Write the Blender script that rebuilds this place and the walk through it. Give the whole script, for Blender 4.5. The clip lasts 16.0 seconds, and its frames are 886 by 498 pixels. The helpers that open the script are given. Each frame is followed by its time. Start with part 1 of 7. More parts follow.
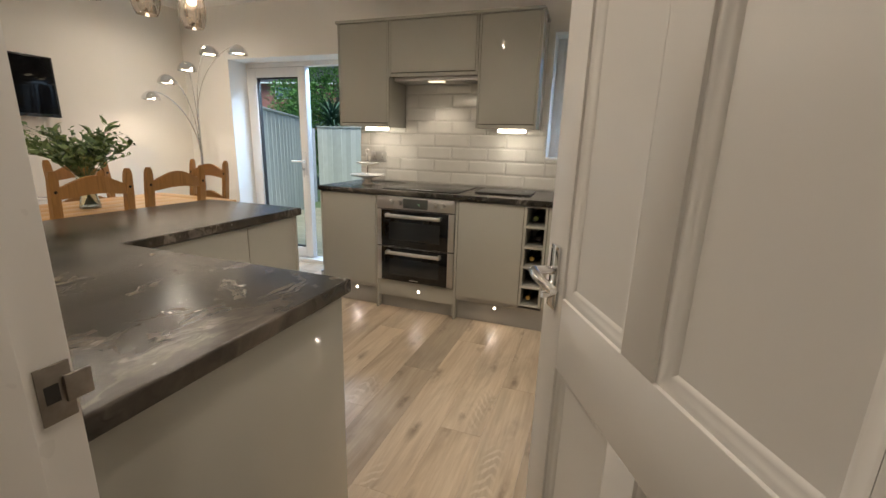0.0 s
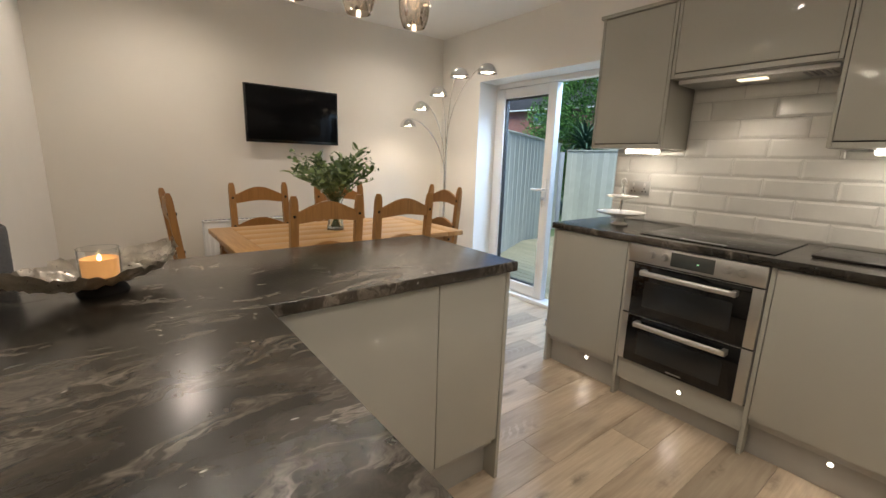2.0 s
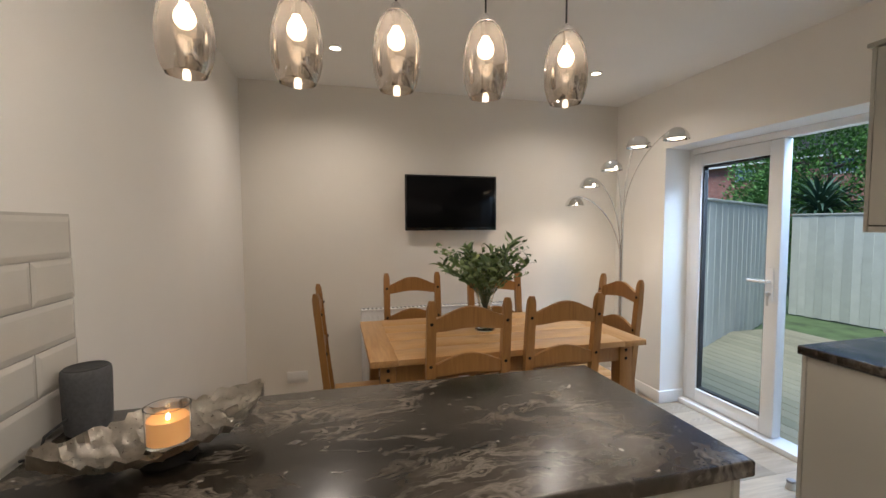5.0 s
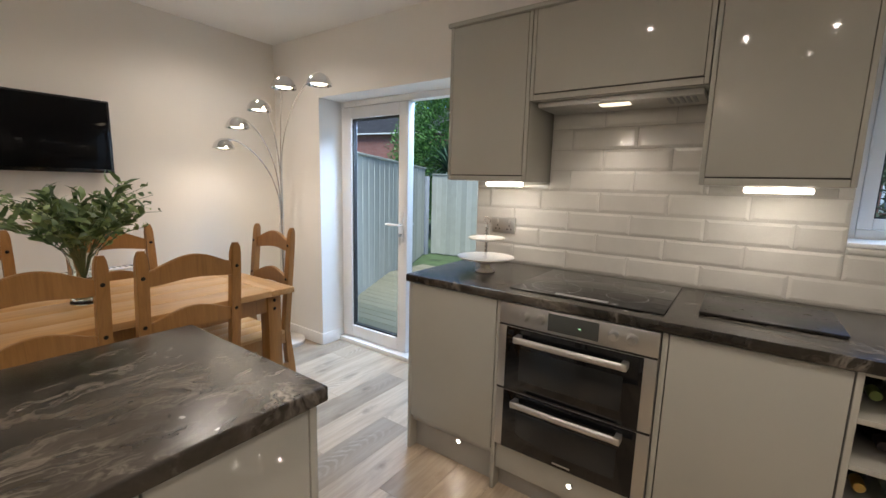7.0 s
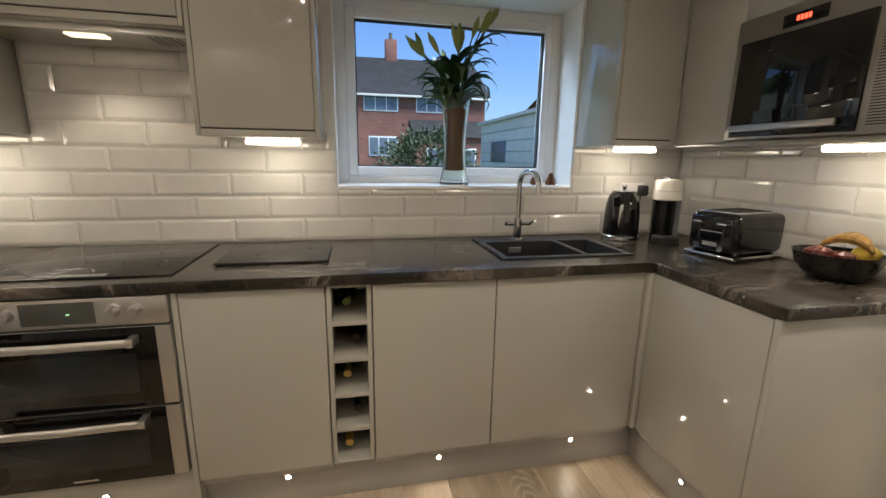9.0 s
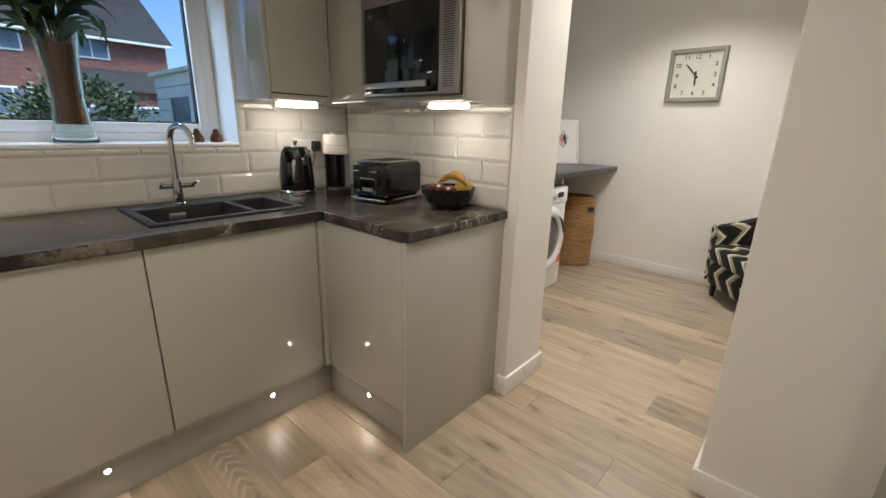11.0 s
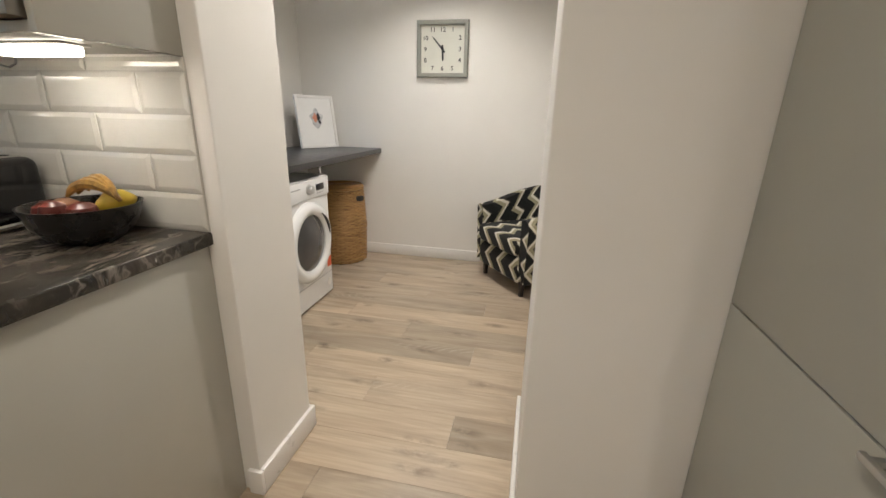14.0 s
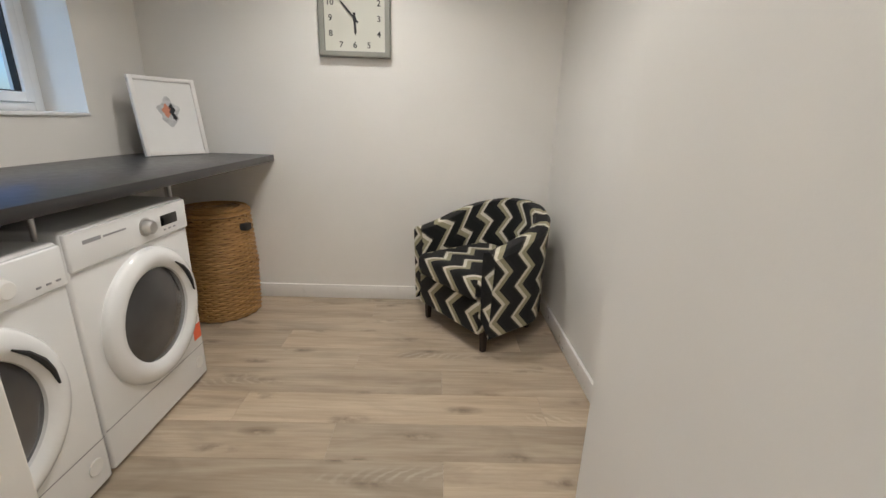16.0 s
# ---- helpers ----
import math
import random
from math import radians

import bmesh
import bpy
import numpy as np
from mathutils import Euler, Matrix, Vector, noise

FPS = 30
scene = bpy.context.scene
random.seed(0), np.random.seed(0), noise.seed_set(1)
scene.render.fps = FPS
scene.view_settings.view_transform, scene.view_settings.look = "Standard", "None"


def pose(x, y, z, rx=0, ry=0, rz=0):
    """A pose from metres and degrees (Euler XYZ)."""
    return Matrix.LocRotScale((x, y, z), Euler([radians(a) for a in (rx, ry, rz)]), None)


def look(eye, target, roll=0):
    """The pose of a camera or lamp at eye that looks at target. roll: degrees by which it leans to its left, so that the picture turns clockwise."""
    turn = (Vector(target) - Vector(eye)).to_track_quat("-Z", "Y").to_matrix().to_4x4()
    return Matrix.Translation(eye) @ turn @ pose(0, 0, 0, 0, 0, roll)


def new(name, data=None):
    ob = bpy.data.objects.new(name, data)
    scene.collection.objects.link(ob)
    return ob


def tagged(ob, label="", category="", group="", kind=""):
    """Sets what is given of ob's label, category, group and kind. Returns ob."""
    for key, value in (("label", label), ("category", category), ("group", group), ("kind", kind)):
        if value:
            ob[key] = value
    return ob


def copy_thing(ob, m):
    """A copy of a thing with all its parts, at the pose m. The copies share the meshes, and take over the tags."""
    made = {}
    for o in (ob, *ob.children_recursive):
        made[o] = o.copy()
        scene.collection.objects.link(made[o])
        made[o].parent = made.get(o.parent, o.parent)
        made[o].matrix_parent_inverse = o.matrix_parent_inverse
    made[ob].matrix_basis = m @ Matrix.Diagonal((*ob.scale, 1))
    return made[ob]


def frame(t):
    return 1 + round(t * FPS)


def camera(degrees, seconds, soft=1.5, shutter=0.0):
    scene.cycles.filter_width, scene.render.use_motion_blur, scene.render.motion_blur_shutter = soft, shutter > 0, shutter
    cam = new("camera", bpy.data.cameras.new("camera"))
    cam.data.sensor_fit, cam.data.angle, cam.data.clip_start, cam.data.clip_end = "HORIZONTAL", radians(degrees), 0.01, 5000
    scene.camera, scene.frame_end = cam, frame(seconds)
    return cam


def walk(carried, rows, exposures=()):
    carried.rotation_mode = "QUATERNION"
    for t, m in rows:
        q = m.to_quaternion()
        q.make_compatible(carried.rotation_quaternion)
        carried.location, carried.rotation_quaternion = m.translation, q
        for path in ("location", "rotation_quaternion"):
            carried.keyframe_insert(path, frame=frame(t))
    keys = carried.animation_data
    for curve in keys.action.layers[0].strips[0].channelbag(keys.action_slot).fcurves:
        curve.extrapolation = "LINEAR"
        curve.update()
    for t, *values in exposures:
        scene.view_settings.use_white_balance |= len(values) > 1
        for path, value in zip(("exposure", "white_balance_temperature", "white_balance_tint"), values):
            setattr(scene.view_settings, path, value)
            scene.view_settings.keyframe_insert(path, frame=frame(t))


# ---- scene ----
cam = camera(93.2, 16.0)
PATH = [
    (0, (-0.014, -0.056, 1.245), (-0.668, 1.77, 0.756), 1.7),
    (0.5, (-0.11, 0.125, 1.244), (-0.94, 1.873, 0.738), 1.8),
    (1, (-0.187, 0.321, 1.251), (-1.281, 1.921, 0.758), 2.1),
    (1.5, (-0.29, 0.464, 1.251), (-1.626, 1.877, 0.785), 2.3),
    (2, (-0.402, 0.557, 1.261), (-1.949, 1.753, 0.843), 1.8),
    (2.5, (-0.512, 0.628, 1.295), (-2.22, 1.609, 0.948), 0.7),
    (3, (-0.593, 0.669, 1.351), (-2.411, 1.461, 1.094), 0.1),
    (3.4, (-0.607, 0.765, 1.385), (-2.495, 1.345, 1.19), 0.0),
    (4.2, (-0.665, 0.828, 1.402), (-2.628, 1.195, 1.29), 0.0),
    (5.3, (-0.773, 0.876, 1.387), (-2.675, 1.479, 1.243), -0.1),
    (5.5, (-0.783, 0.909, 1.375), (-2.65, 1.604, 1.202), 0.1),
    (6, (-0.814, 0.986, 1.364), (-2.526, 1.993, 1.132), 0.7),
    (6.5, (-0.792, 1.045, 1.345), (-2.252, 2.384, 1.072), 1.3),
    (7, (-0.729, 1.134, 1.335), (-1.872, 2.746, 1.03), 1.5),
    (7.5, (-0.657, 1.193, 1.333), (-1.459, 2.995, 1.0), 1.2),
    (8, (-0.606, 1.215, 1.336), (-1.015, 3.136, 0.96), 0.9),
    (8.5, (-0.47, 1.254, 1.279), (-0.478, 3.221, 0.915), 0.8),
    (9, (-0.328, 1.261, 1.292), (0.08, 3.173, 0.868), 0.9),
    (9.5, (-0.264, 1.245, 1.277), (0.519, 3.028, 0.824), 1.4),
    (10, (-0.199, 1.171, 1.252), (0.875, 2.791, 0.781), 1.6),
    (10.1, (-0.177, 1.142, 1.25), (0.934, 2.735, 0.772), 1.7),
    (10.2, (-0.168, 1.127, 1.258), (0.989, 2.684, 0.768), 1.7),
    (12.5, (-0.031, 1.107, 1.237), (1.684, 1.953, 0.65), 0.6),
    (13, (0.103, 1.125, 1.231), (1.881, 1.821, 0.636), 0.7),
    (13.5, (0.274, 1.153, 1.233), (2.1, 1.708, 0.635), 1.2),
    (14.5, (0.663, 1.354, 1.225), (2.548, 1.643, 0.622), 1.5),
    (15, (0.889, 1.406, 1.178), (2.79, 1.657, 0.61), 2.0),
    (15.2, (0.975, 1.445, 1.168), (2.883, 1.662, 0.611), 2.5),
    (15.5, (1.105, 1.451, 1.169), (3.019, 1.602, 0.61), 2.5),
    (16, (1.291, 1.544, 1.17), (3.205, 1.507, 0.589), 1.8),
]
walk(cam, [(t, look(eye, target, roll)) for t, eye, target, roll in PATH],
     exposures=[(0, 0.42, 6950, 12), (1.5, 0.45, 6850, 12), (2.5, 0.42, 6700, 12), (3, 0.36, 6650, 13), (5.5, 0.23, 6600, 14), (6.5, 0.40, 6600, 14), (7.5, 0.29, 6450, 15),
                (8, 0.27, 6300, 16), (8.5, 0.26, 6450, 14), (9, 0.48, 6950, 12), (10, 0.42, 6750, 12), (12.5, 0.62, 6550, 10), (14, 0.54, 6550, 11),
                (15.5, 0.37, 6250, 11), (16, 0.36, 6400, 11)])

# ---- world, sun, exposure ----
world = bpy.data.worlds.new("dusk_sky")
scene.world = world
world.use_nodes = True
wn = world.node_tree
sky = wn.nodes.new("ShaderNodeTexSky")
sky.sky_type, sky.sun_disc = "NISHITA", False
sky.sun_elevation, sky.sun_rotation = radians(61), radians(135)
sky.air_density, sky.dust_density, sky.ozone_density = 1.4, 0.6, 3.0
tint = wn.nodes.new("ShaderNodeMix")
tint.data_type, tint.blend_type = "RGBA", "MULTIPLY"
tint.inputs[0].default_value = 1.0
tint.inputs[7].default_value = (0.64, 0.93, 1.48, 1)
wn.links.new(sky.outputs[0], tint.inputs[6])
wn.links.new(tint.outputs[2], wn.nodes["Background"].inputs[0])
wn.nodes["Background"].inputs[1].default_value = 0.095
sun_data = bpy.data.lights.new("sun", "SUN")
sun_data.energy, sun_data.angle, sun_data.color = 5.0, radians(30), (0.80, 0.93, 1.0)
sun = new("sun", sun_data)
sun.matrix_basis = look((8, -8, 21), (0, 0, 0))

WARM = (1.0, 0.905, 0.79)
COOL_WARM = (1.0, 0.95, 0.87)


def lamp(name, kind, place, energy, color=WARM, size=0.04, target=None, cone=110, blend=0.6):
    data = bpy.data.lights.new(name, kind)
    data.energy, data.color = energy, color
    if kind == "AREA":
        data.shape, data.size, data.size_y = "RECTANGLE", size[0], size[1]
    else:
        data.shadow_soft_size = size
    if kind == "SPOT":
        data.spot_size, data.spot_blend = radians(cone), blend
    ob = new(name, data)
    x, y, z = place
    ob.matrix_basis = look(place, target if target else (x, y + 0.0005, z - 1))
    return ob


# ceiling downlights, dining, kitchen, utility, hall
DOWNLIGHTS = [(-3.32, 0.86), (-3.32, 2.58), (-1.15, 1.65), (-0.15, 1.65), (0.62, 1.72), (-0.25, 0.75)]
for dx, dy in DOWNLIGHTS:
    lamp("downlight_lamp", "SPOT", (dx, dy, 2.395), 24 if dx < -3 else 17.5, WARM, 0.022, cone=156, blend=1.0)
UTILITY_DOWNLIGHTS = [(3.25, 1.98), (2.15, 1.62)]
for (dx, dy), power, beam in zip(UTILITY_DOWNLIGHTS, (36, 46), (138, 166)):
    lamp("downlight_lamp", "SPOT", (dx, dy, 2.395), power, (1.0, 0.97, 0.92), 0.03, cone=beam, blend=0.9)
lamp("downlight_lamp", "SPOT", (-0.45, -0.55, 2.395), 13.5, WARM, 0.035, cone=130, blend=0.8)
PENDANTS = [(-1.64, 0.583 + 0.196 * k) for k in range(5)]
for px, py in PENDANTS:
    lamp("pendant_lamp", "POINT", (px, py, 1.765), 1.05, WARM, 0.007)
ARC_HEADS = [(-3.034, 2.701, 1.896), (-2.844, 2.808, 1.915), (-3.261, 2.675, 1.781), (-3.462, 2.641, 1.683), (-3.724, 2.681, 1.563)]
for ax, ay, az in ARC_HEADS:
    lamp("arc_lamp_light", "SPOT", (ax, ay, az - 0.028), 2.8, WARM, 0.02, cone=160, blend=0.8)
UNDER = [((-1.735, 3.08, 1.352), 0.19, 0.05), ((-0.635, 3.08, 1.352), 0.20, 0.05), ((0.985, 3.08, 1.352), 0.20, 0.05), ((1.24, 2.325, 1.352), 0.05, 0.19)]
for place, ux, uy in UNDER:
    lamp("under_cabinet_light", "AREA", (place[0], place[1], place[2] - 0.022), 0.42, COOL_WARM, (ux, uy))
lamp("hood_light", "SPOT", (-1.22, 3.05, 1.668), 2.8, WARM, 0.03, cone=120)

# plinth spots washing the floor in front of the cabinets
PLINTH_X = [(-1.72, 2.704, 0.115), (-0.60, 2.704, 0.115), (-0.025, 2.704, 0.115), (0.555, 2.704, 0.115), (-1.17, 2.661, 0.165)]
PLINTH_Y = [(0.848, 2.40, 0.115)]
for x, y, z in PLINTH_X:
    lamp("plinth_lamp", "SPOT", (x, y - 0.007, z), 0.42, WARM, 0.008, target=(x, y - 1, z - 0.15), cone=168, blend=0.3)
for x, y, z in PLINTH_Y:
    lamp("plinth_lamp", "SPOT", (x - 0.007, y, z), 0.42, WARM, 0.008, target=(x - 1, y, z - 0.15), cone=168, blend=0.3)

# daylight falling in through the garden door and the two windows
DAY = (0.46, 0.70, 1.0)
lamp("sky_light_door", "AREA", (-2.72, 3.98, 2.40), 72, DAY, (1.4, 0.6), target=(-2.72, 2.5, 0.0))
lamp("sky_light_window", "AREA", (0.18, 3.82, 2.36), 16, DAY, (1.1, 0.3), target=(0.18, 2.9, 0.95))
lamp("sky_light_window", "AREA", (2.96, 3.82, 2.36), 9, DAY, (1.0, 0.3), target=(3.05, 2.7, 0.90))

# ---- materials ----


class Nodes:
    def __init__(self, name):
        self.mat = bpy.data.materials.new(name)
        self.mat.use_nodes = True
        self.t = self.mat.node_tree
        self.b = self.t.nodes["Principled BSDF"]

    def add(self, kind, **values):
        n = self.t.nodes.new(kind)
        for key, v in values.items():
            if key in n.inputs:
                n.inputs[key].default_value = v
        return n

    def link(self, a, b):
        self.t.links.new(a, b)

    def coords(self, which="Object", scale=(1, 1, 1), shift=False):
        tc = self.add("ShaderNodeTexCoord")
        mp = self.add("ShaderNodeMapping")
        mp.inputs["Scale"].default_value = scale
        self.link(tc.outputs[which], mp.inputs["Vector"])
        if shift:
            oi = self.add("ShaderNodeObjectInfo")
            mul = self.add("ShaderNodeVectorMath")
            mul.operation = "SCALE"
            mul.inputs[0].default_value = (37.0, 53.0, 19.0)
            self.link(oi.outputs["Random"], mul.inputs["Scale"])
            self.link(mul.outputs[0], mp.inputs["Location"])
        return mp.outputs[0]

    def noise(self, vec, scale, detail=4.0, rough=0.55, distort=0.0):
        n = self.add("ShaderNodeTexNoise", Scale=scale, Detail=detail, Roughness=rough, Distortion=distort)
        self.link(vec, n.inputs["Vector"])
        return n.outputs["Fac"]

    def ramp(self, fac, stops, constant=False):
        r = self.add("ShaderNodeValToRGB")
        e = r.color_ramp.elements
        while len(e) < len(stops):
            e.new(0.5)
        if constant:
            r.color_ramp.interpolation = "CONSTANT"
        for k, (p, c) in enumerate(stops):
            e[k].position = p
            e[k].color = (*c, 1) if len(c) == 3 else c
        self.link(fac, r.inputs["Fac"])
        return r.outputs["Color"]

    def mix(self, fac, a, b, mode="MIX"):
        m = self.add("ShaderNodeMix")
        m.data_type, m.blend_type = "RGBA", mode
        for sock, v in ((m.inputs[0], fac), (m.inputs[6], a), (m.inputs[7], b)):
            if isinstance(v, (int, float)):
                sock.default_value = v
            elif isinstance(v, tuple):
                sock.default_value = (*v, 1)
            else:
                self.link(v, sock)
        return m.outputs[2]

    def bump(self, height, strength=0.2, distance=0.01):
        b = self.add("ShaderNodeBump", Strength=strength, Distance=distance)
        self.link(height, b.inputs["Height"])
        self.link(b.outputs[0], self.b.inputs["Normal"])

    def put(self, **values):
        for key, v in values.items():
            sock = self.b.inputs[key.replace("_", " ")]
            if isinstance(v, (int, float)):
                sock.default_value = v
            elif isinstance(v, tuple):
                sock.default_value = (*v, 1) if len(v) == 3 else v
            else:
                self.link(v, sock)
        return self


def plain(name, color, rough=0.5, metal=0.0, vary=0.06, scale=8.0, bump=0.0, bump_scale=60.0, coat=0.0, rough_vary=0.08):
    """A painted, plastic or metal surface with soft blotches and a little grain."""
    n = Nodes(name)
    v = n.coords()
    big = n.noise(v, scale, 3)
    lo = tuple(c * (1 - vary) for c in color)
    hi = tuple(min(1, c * (1 + vary)) for c in color)
    n.put(Base_Color=n.ramp(big, [(0.3, lo), (0.7, hi)]), Metallic=metal)
    fine = n.noise(v, scale * 5, 3)
    r = n.add("ShaderNodeMapRange")
    r.inputs["To Min"].default_value, r.inputs["To Max"].default_value = max(0.02, rough - rough_vary), rough + rough_vary
    n.link(fine, r.inputs["Value"])
    n.put(Roughness=r.outputs[0])
    if coat:
        n.put(Coat_Weight=coat, Coat_Roughness=0.06)
    if bump:
        n.bump(n.noise(v, bump_scale, 4), bump, 0.004)
    return n.mat


def glow(name, color, strength):
    n = Nodes(name)
    n.put(Base_Color=color, Emission_Color=color, Emission_Strength=strength)
    return n.mat


def glass(name, tint=(1, 1, 1), rough=0.0, ior=1.45):
    n = Nodes(name)
    n.put(Base_Color=tint, Roughness=rough, Transmission_Weight=1.0, IOR=ior)
    return n.mat


def wood(name, dark, light, grain=(2, 30, 30), rough=0.45, knots=True, shift=False):
    n = Nodes(name)
    v = n.coords(scale=grain, shift=shift)
    g = n.noise(v, 1.6, 6, 0.62, 1.2)
    col = n.ramp(g, [(0.25, dark), (0.5, tuple((a + b) / 2 for a, b in zip(dark, light))), (0.78, light)])
    if knots:
        v2 = n.coords(scale=(grain[0] * 1.6, grain[1] * 0.3, grain[2] * 0.3), shift=shift)
        k = n.add("ShaderNodeTexVoronoi", Scale=1.1)
        n.link(v2, k.inputs["Vector"])
        mask = n.ramp(k.outputs["Distance"], [(0.02, (1, 1, 1)), (0.14, (0, 0, 0))])
        col = n.mix(mask, col, tuple(c * 0.45 for c in dark))
    n.put(Base_Color=col, Roughness=rough)
    n.bump(g, 0.12, 0.003)
    return n.mat


def floor_oak():
    """Grey-washed oak laminate: long grain, dark knots and a tone for each plank."""
    n = Nodes("oak_laminate")
    v = n.coords(scale=(7, 0.8, 1), shift=True)
    g = n.noise(v, 1.5, 6, 0.56, 1.0)
    col = n.ramp(g, [(0.22, (0.36, 0.277, 0.195)), (0.45, (0.49, 0.395, 0.295)), (0.62, (0.56, 0.465, 0.355)), (0.85, (0.64, 0.55, 0.43))])
    v2 = n.coords(scale=(3.2, 0.9, 1), shift=True)
    big = n.noise(v2, 1.3, 4, 0.6, 0.8)
    dark = n.ramp(big, [(0.50, (0, 0, 0)), (0.72, (0.55, 0.55, 0.55))])
    col = n.mix(dark, col, (0.25, 0.20, 0.15))
    # smudged knots
    kn = n.add("ShaderNodeTexVoronoi", Scale=1.0)
    kn.voronoi_dimensions = "2D"
    n.link(n.coords(scale=(6.5, 1.9, 1), shift=True), kn.inputs["Vector"])
    knot = n.ramp(kn.outputs["Distance"], [(0.03, (0.75, 0.75, 0.75)), (0.20, (0, 0, 0))])
    here = n.ramp(n.noise(n.coords(scale=(8, 5, 1), shift=True), 2.0, 4, 0.6), [(0.42, (0, 0, 0)), (0.60, (1, 1, 1))])
    col = n.mix(n.mix(1.0, knot, here, "MULTIPLY"), col, (0.16, 0.12, 0.085))
    # nested arches of flat-sawn grain along the middle of some boards
    sep = n.add("ShaderNodeSeparateXYZ")
    n.link(n.coords(), sep.inputs[0])

    def calc(op, a, b=0.0):
        m = n.add("ShaderNodeMath")
        m.operation = op
        for k, value in ((0, a), (1, b)):
            if isinstance(value, (int, float)):
                m.inputs[k].default_value = value
            else:
                n.link(value, m.inputs[k])
        return m.outputs[0]

    bow = calc("MULTIPLY", calc("POWER", calc("ABSOLUTE", sep.outputs[0]), 1.3), 130.0)
    wob = calc("MULTIPLY", n.noise(n.coords(scale=(9, 3.5, 1), shift=True), 1.6, 4, 0.6), 13.0)
    arch = calc("SINE", calc("ADD", calc("ADD", calc("MULTIPLY", sep.outputs[1], 120.0), calc("MULTIPLY", bow, 2.6)), wob))
    lines = n.ramp(arch, [(0.10, (0, 0, 0)), (0.75, (1, 1, 1))])
    some = n.ramp(n.noise(n.coords(scale=(2.6, 0.85, 1), shift=True), 1.1, 2), [(0.63, (0, 0, 0)), (0.71, (1, 1, 1))])
    middle = n.ramp(calc("ABSOLUTE", sep.outputs[0]), [(0.035, (1, 1, 1)), (0.080, (0, 0, 0))])
    gate = n.mix(1.0, some, middle, "MULTIPLY")
    col = n.mix(calc("MULTIPLY", gate, 0.48), col, n.mix(lines, (0.33, 0.275, 0.215), (0.66, 0.58, 0.48)))
    grain = n.noise(n.coords(scale=(55, 2.5, 1), shift=True), 1.5, 4, 0.6)
    col = n.mix(1.0, col, n.ramp(grain, [(0.30, (0.86, 0.85, 0.84)), (0.7, (1.06, 1.06, 1.06))]), "MULTIPLY")
    oi = n.add("ShaderNodeObjectInfo")
    tone = n.ramp(oi.outputs["Random"], [(0.0, (0.70, 0.70, 0.69)), (0.30, (0.93, 0.925, 0.91)), (1.0, (1.10, 1.085, 1.05))])
    col = n.mix(1.0, col, tone, "MULTIPLY")
    n.put(Base_Color=col, Roughness=0.36)
    n.bump(g, 0.10, 0.002)
    return n.mat


def slate_laminate(name, stretch):
    """Brown-grey worktop laminate: drifting pale clouds, broken streaks and white flecks."""
    n = Nodes(name)
    v0 = n.coords(scale=stretch)
    warp = n.add("ShaderNodeTexNoise", Scale=1.7, Detail=5.0, Roughness=0.6)
    n.link(v0, warp.inputs["Vector"])
    push = n.add("ShaderNodeVectorMath")
    push.operation = "MULTIPLY_ADD"
    push.inputs[1].default_value = (0.55, 0.55, 0.55)
    n.link(warp.outputs["Color"], push.inputs[0])
    n.link(v0, push.inputs[2])
    v = push.outputs[0]
    cloud = n.noise(v, 2.3, 9, 0.68, 0.6)
    col = n.ramp(cloud, [(0.34, (0.008, 0.0066, 0.0052)), (0.50, (0.028, 0.0235, 0.018)), (0.66, (0.070, 0.058, 0.045)), (0.82, (0.14, 0.116, 0.092))])
    # wide pale drifts
    drift = n.ramp(n.noise(v, 0.9, 7, 0.66, 0.8), [(0.55, (0, 0, 0)), (0.72, (0.38, 0.38, 0.38))])
    col = n.mix(drift, col, (0.27, 0.222, 0.182))
    # broken streaks drawn out along the board
    streak = n.add("ShaderNodeMapping")
    streak.inputs["Scale"].default_value = (stretch[0] * 2.4, stretch[1] * 2.4, 1.0)
    n.link(v, streak.inputs["Vector"])
    st = n.noise(streak.outputs[0], 1.5, 6, 0.62, 0.9)
    thin = n.ramp(st, [(0.460, (0, 0, 0)), (0.502, (0.52, 0.52, 0.52)), (0.550, (0, 0, 0))])
    gate = n.ramp(n.noise(v, 3.4, 5, 0.65), [(0.45, (0, 0, 0)), (0.62, (1, 1, 1))])
    col = n.mix(n.mix(1.0, thin, gate, "MULTIPLY"), col, (0.36, 0.315, 0.265))
    shade = n.ramp(st, [(0.30, (0.62, 0.62, 0.62)), (0.55, (1.0, 1.0, 1.0)), (0.75, (1.14, 1.13, 1.12))])
    col = n.mix(1.0, col, shade, "MULTIPLY")
    # white flecks
    for size, near, far in ((7.0, 0.055, 0.10), (15.0, 0.06, 0.12)):
        fl = n.add("ShaderNodeTexVoronoi", Scale=size)
        n.link(v, fl.inputs["Vector"])
        fleck = n.ramp(fl.outputs["Distance"], [(near, (0.75, 0.75, 0.75)), (far, (0, 0, 0))])
        fg = n.ramp(n.noise(v, size * 0.7, 2), [(0.52, (0, 0, 0)), (0.58, (1, 1, 1))])
        col = n.mix(n.mix(1.0, fleck, fg, "MULTIPLY"), col, (0.55, 0.51, 0.46))
    n.put(Base_Color=col, Roughness=n.ramp(cloud, [(0.3, (0.20, 0.20, 0.20)), (0.7, (0.27, 0.27, 0.27))]))
    n.bump(cloud, 0.05, 0.003)
    return n.mat


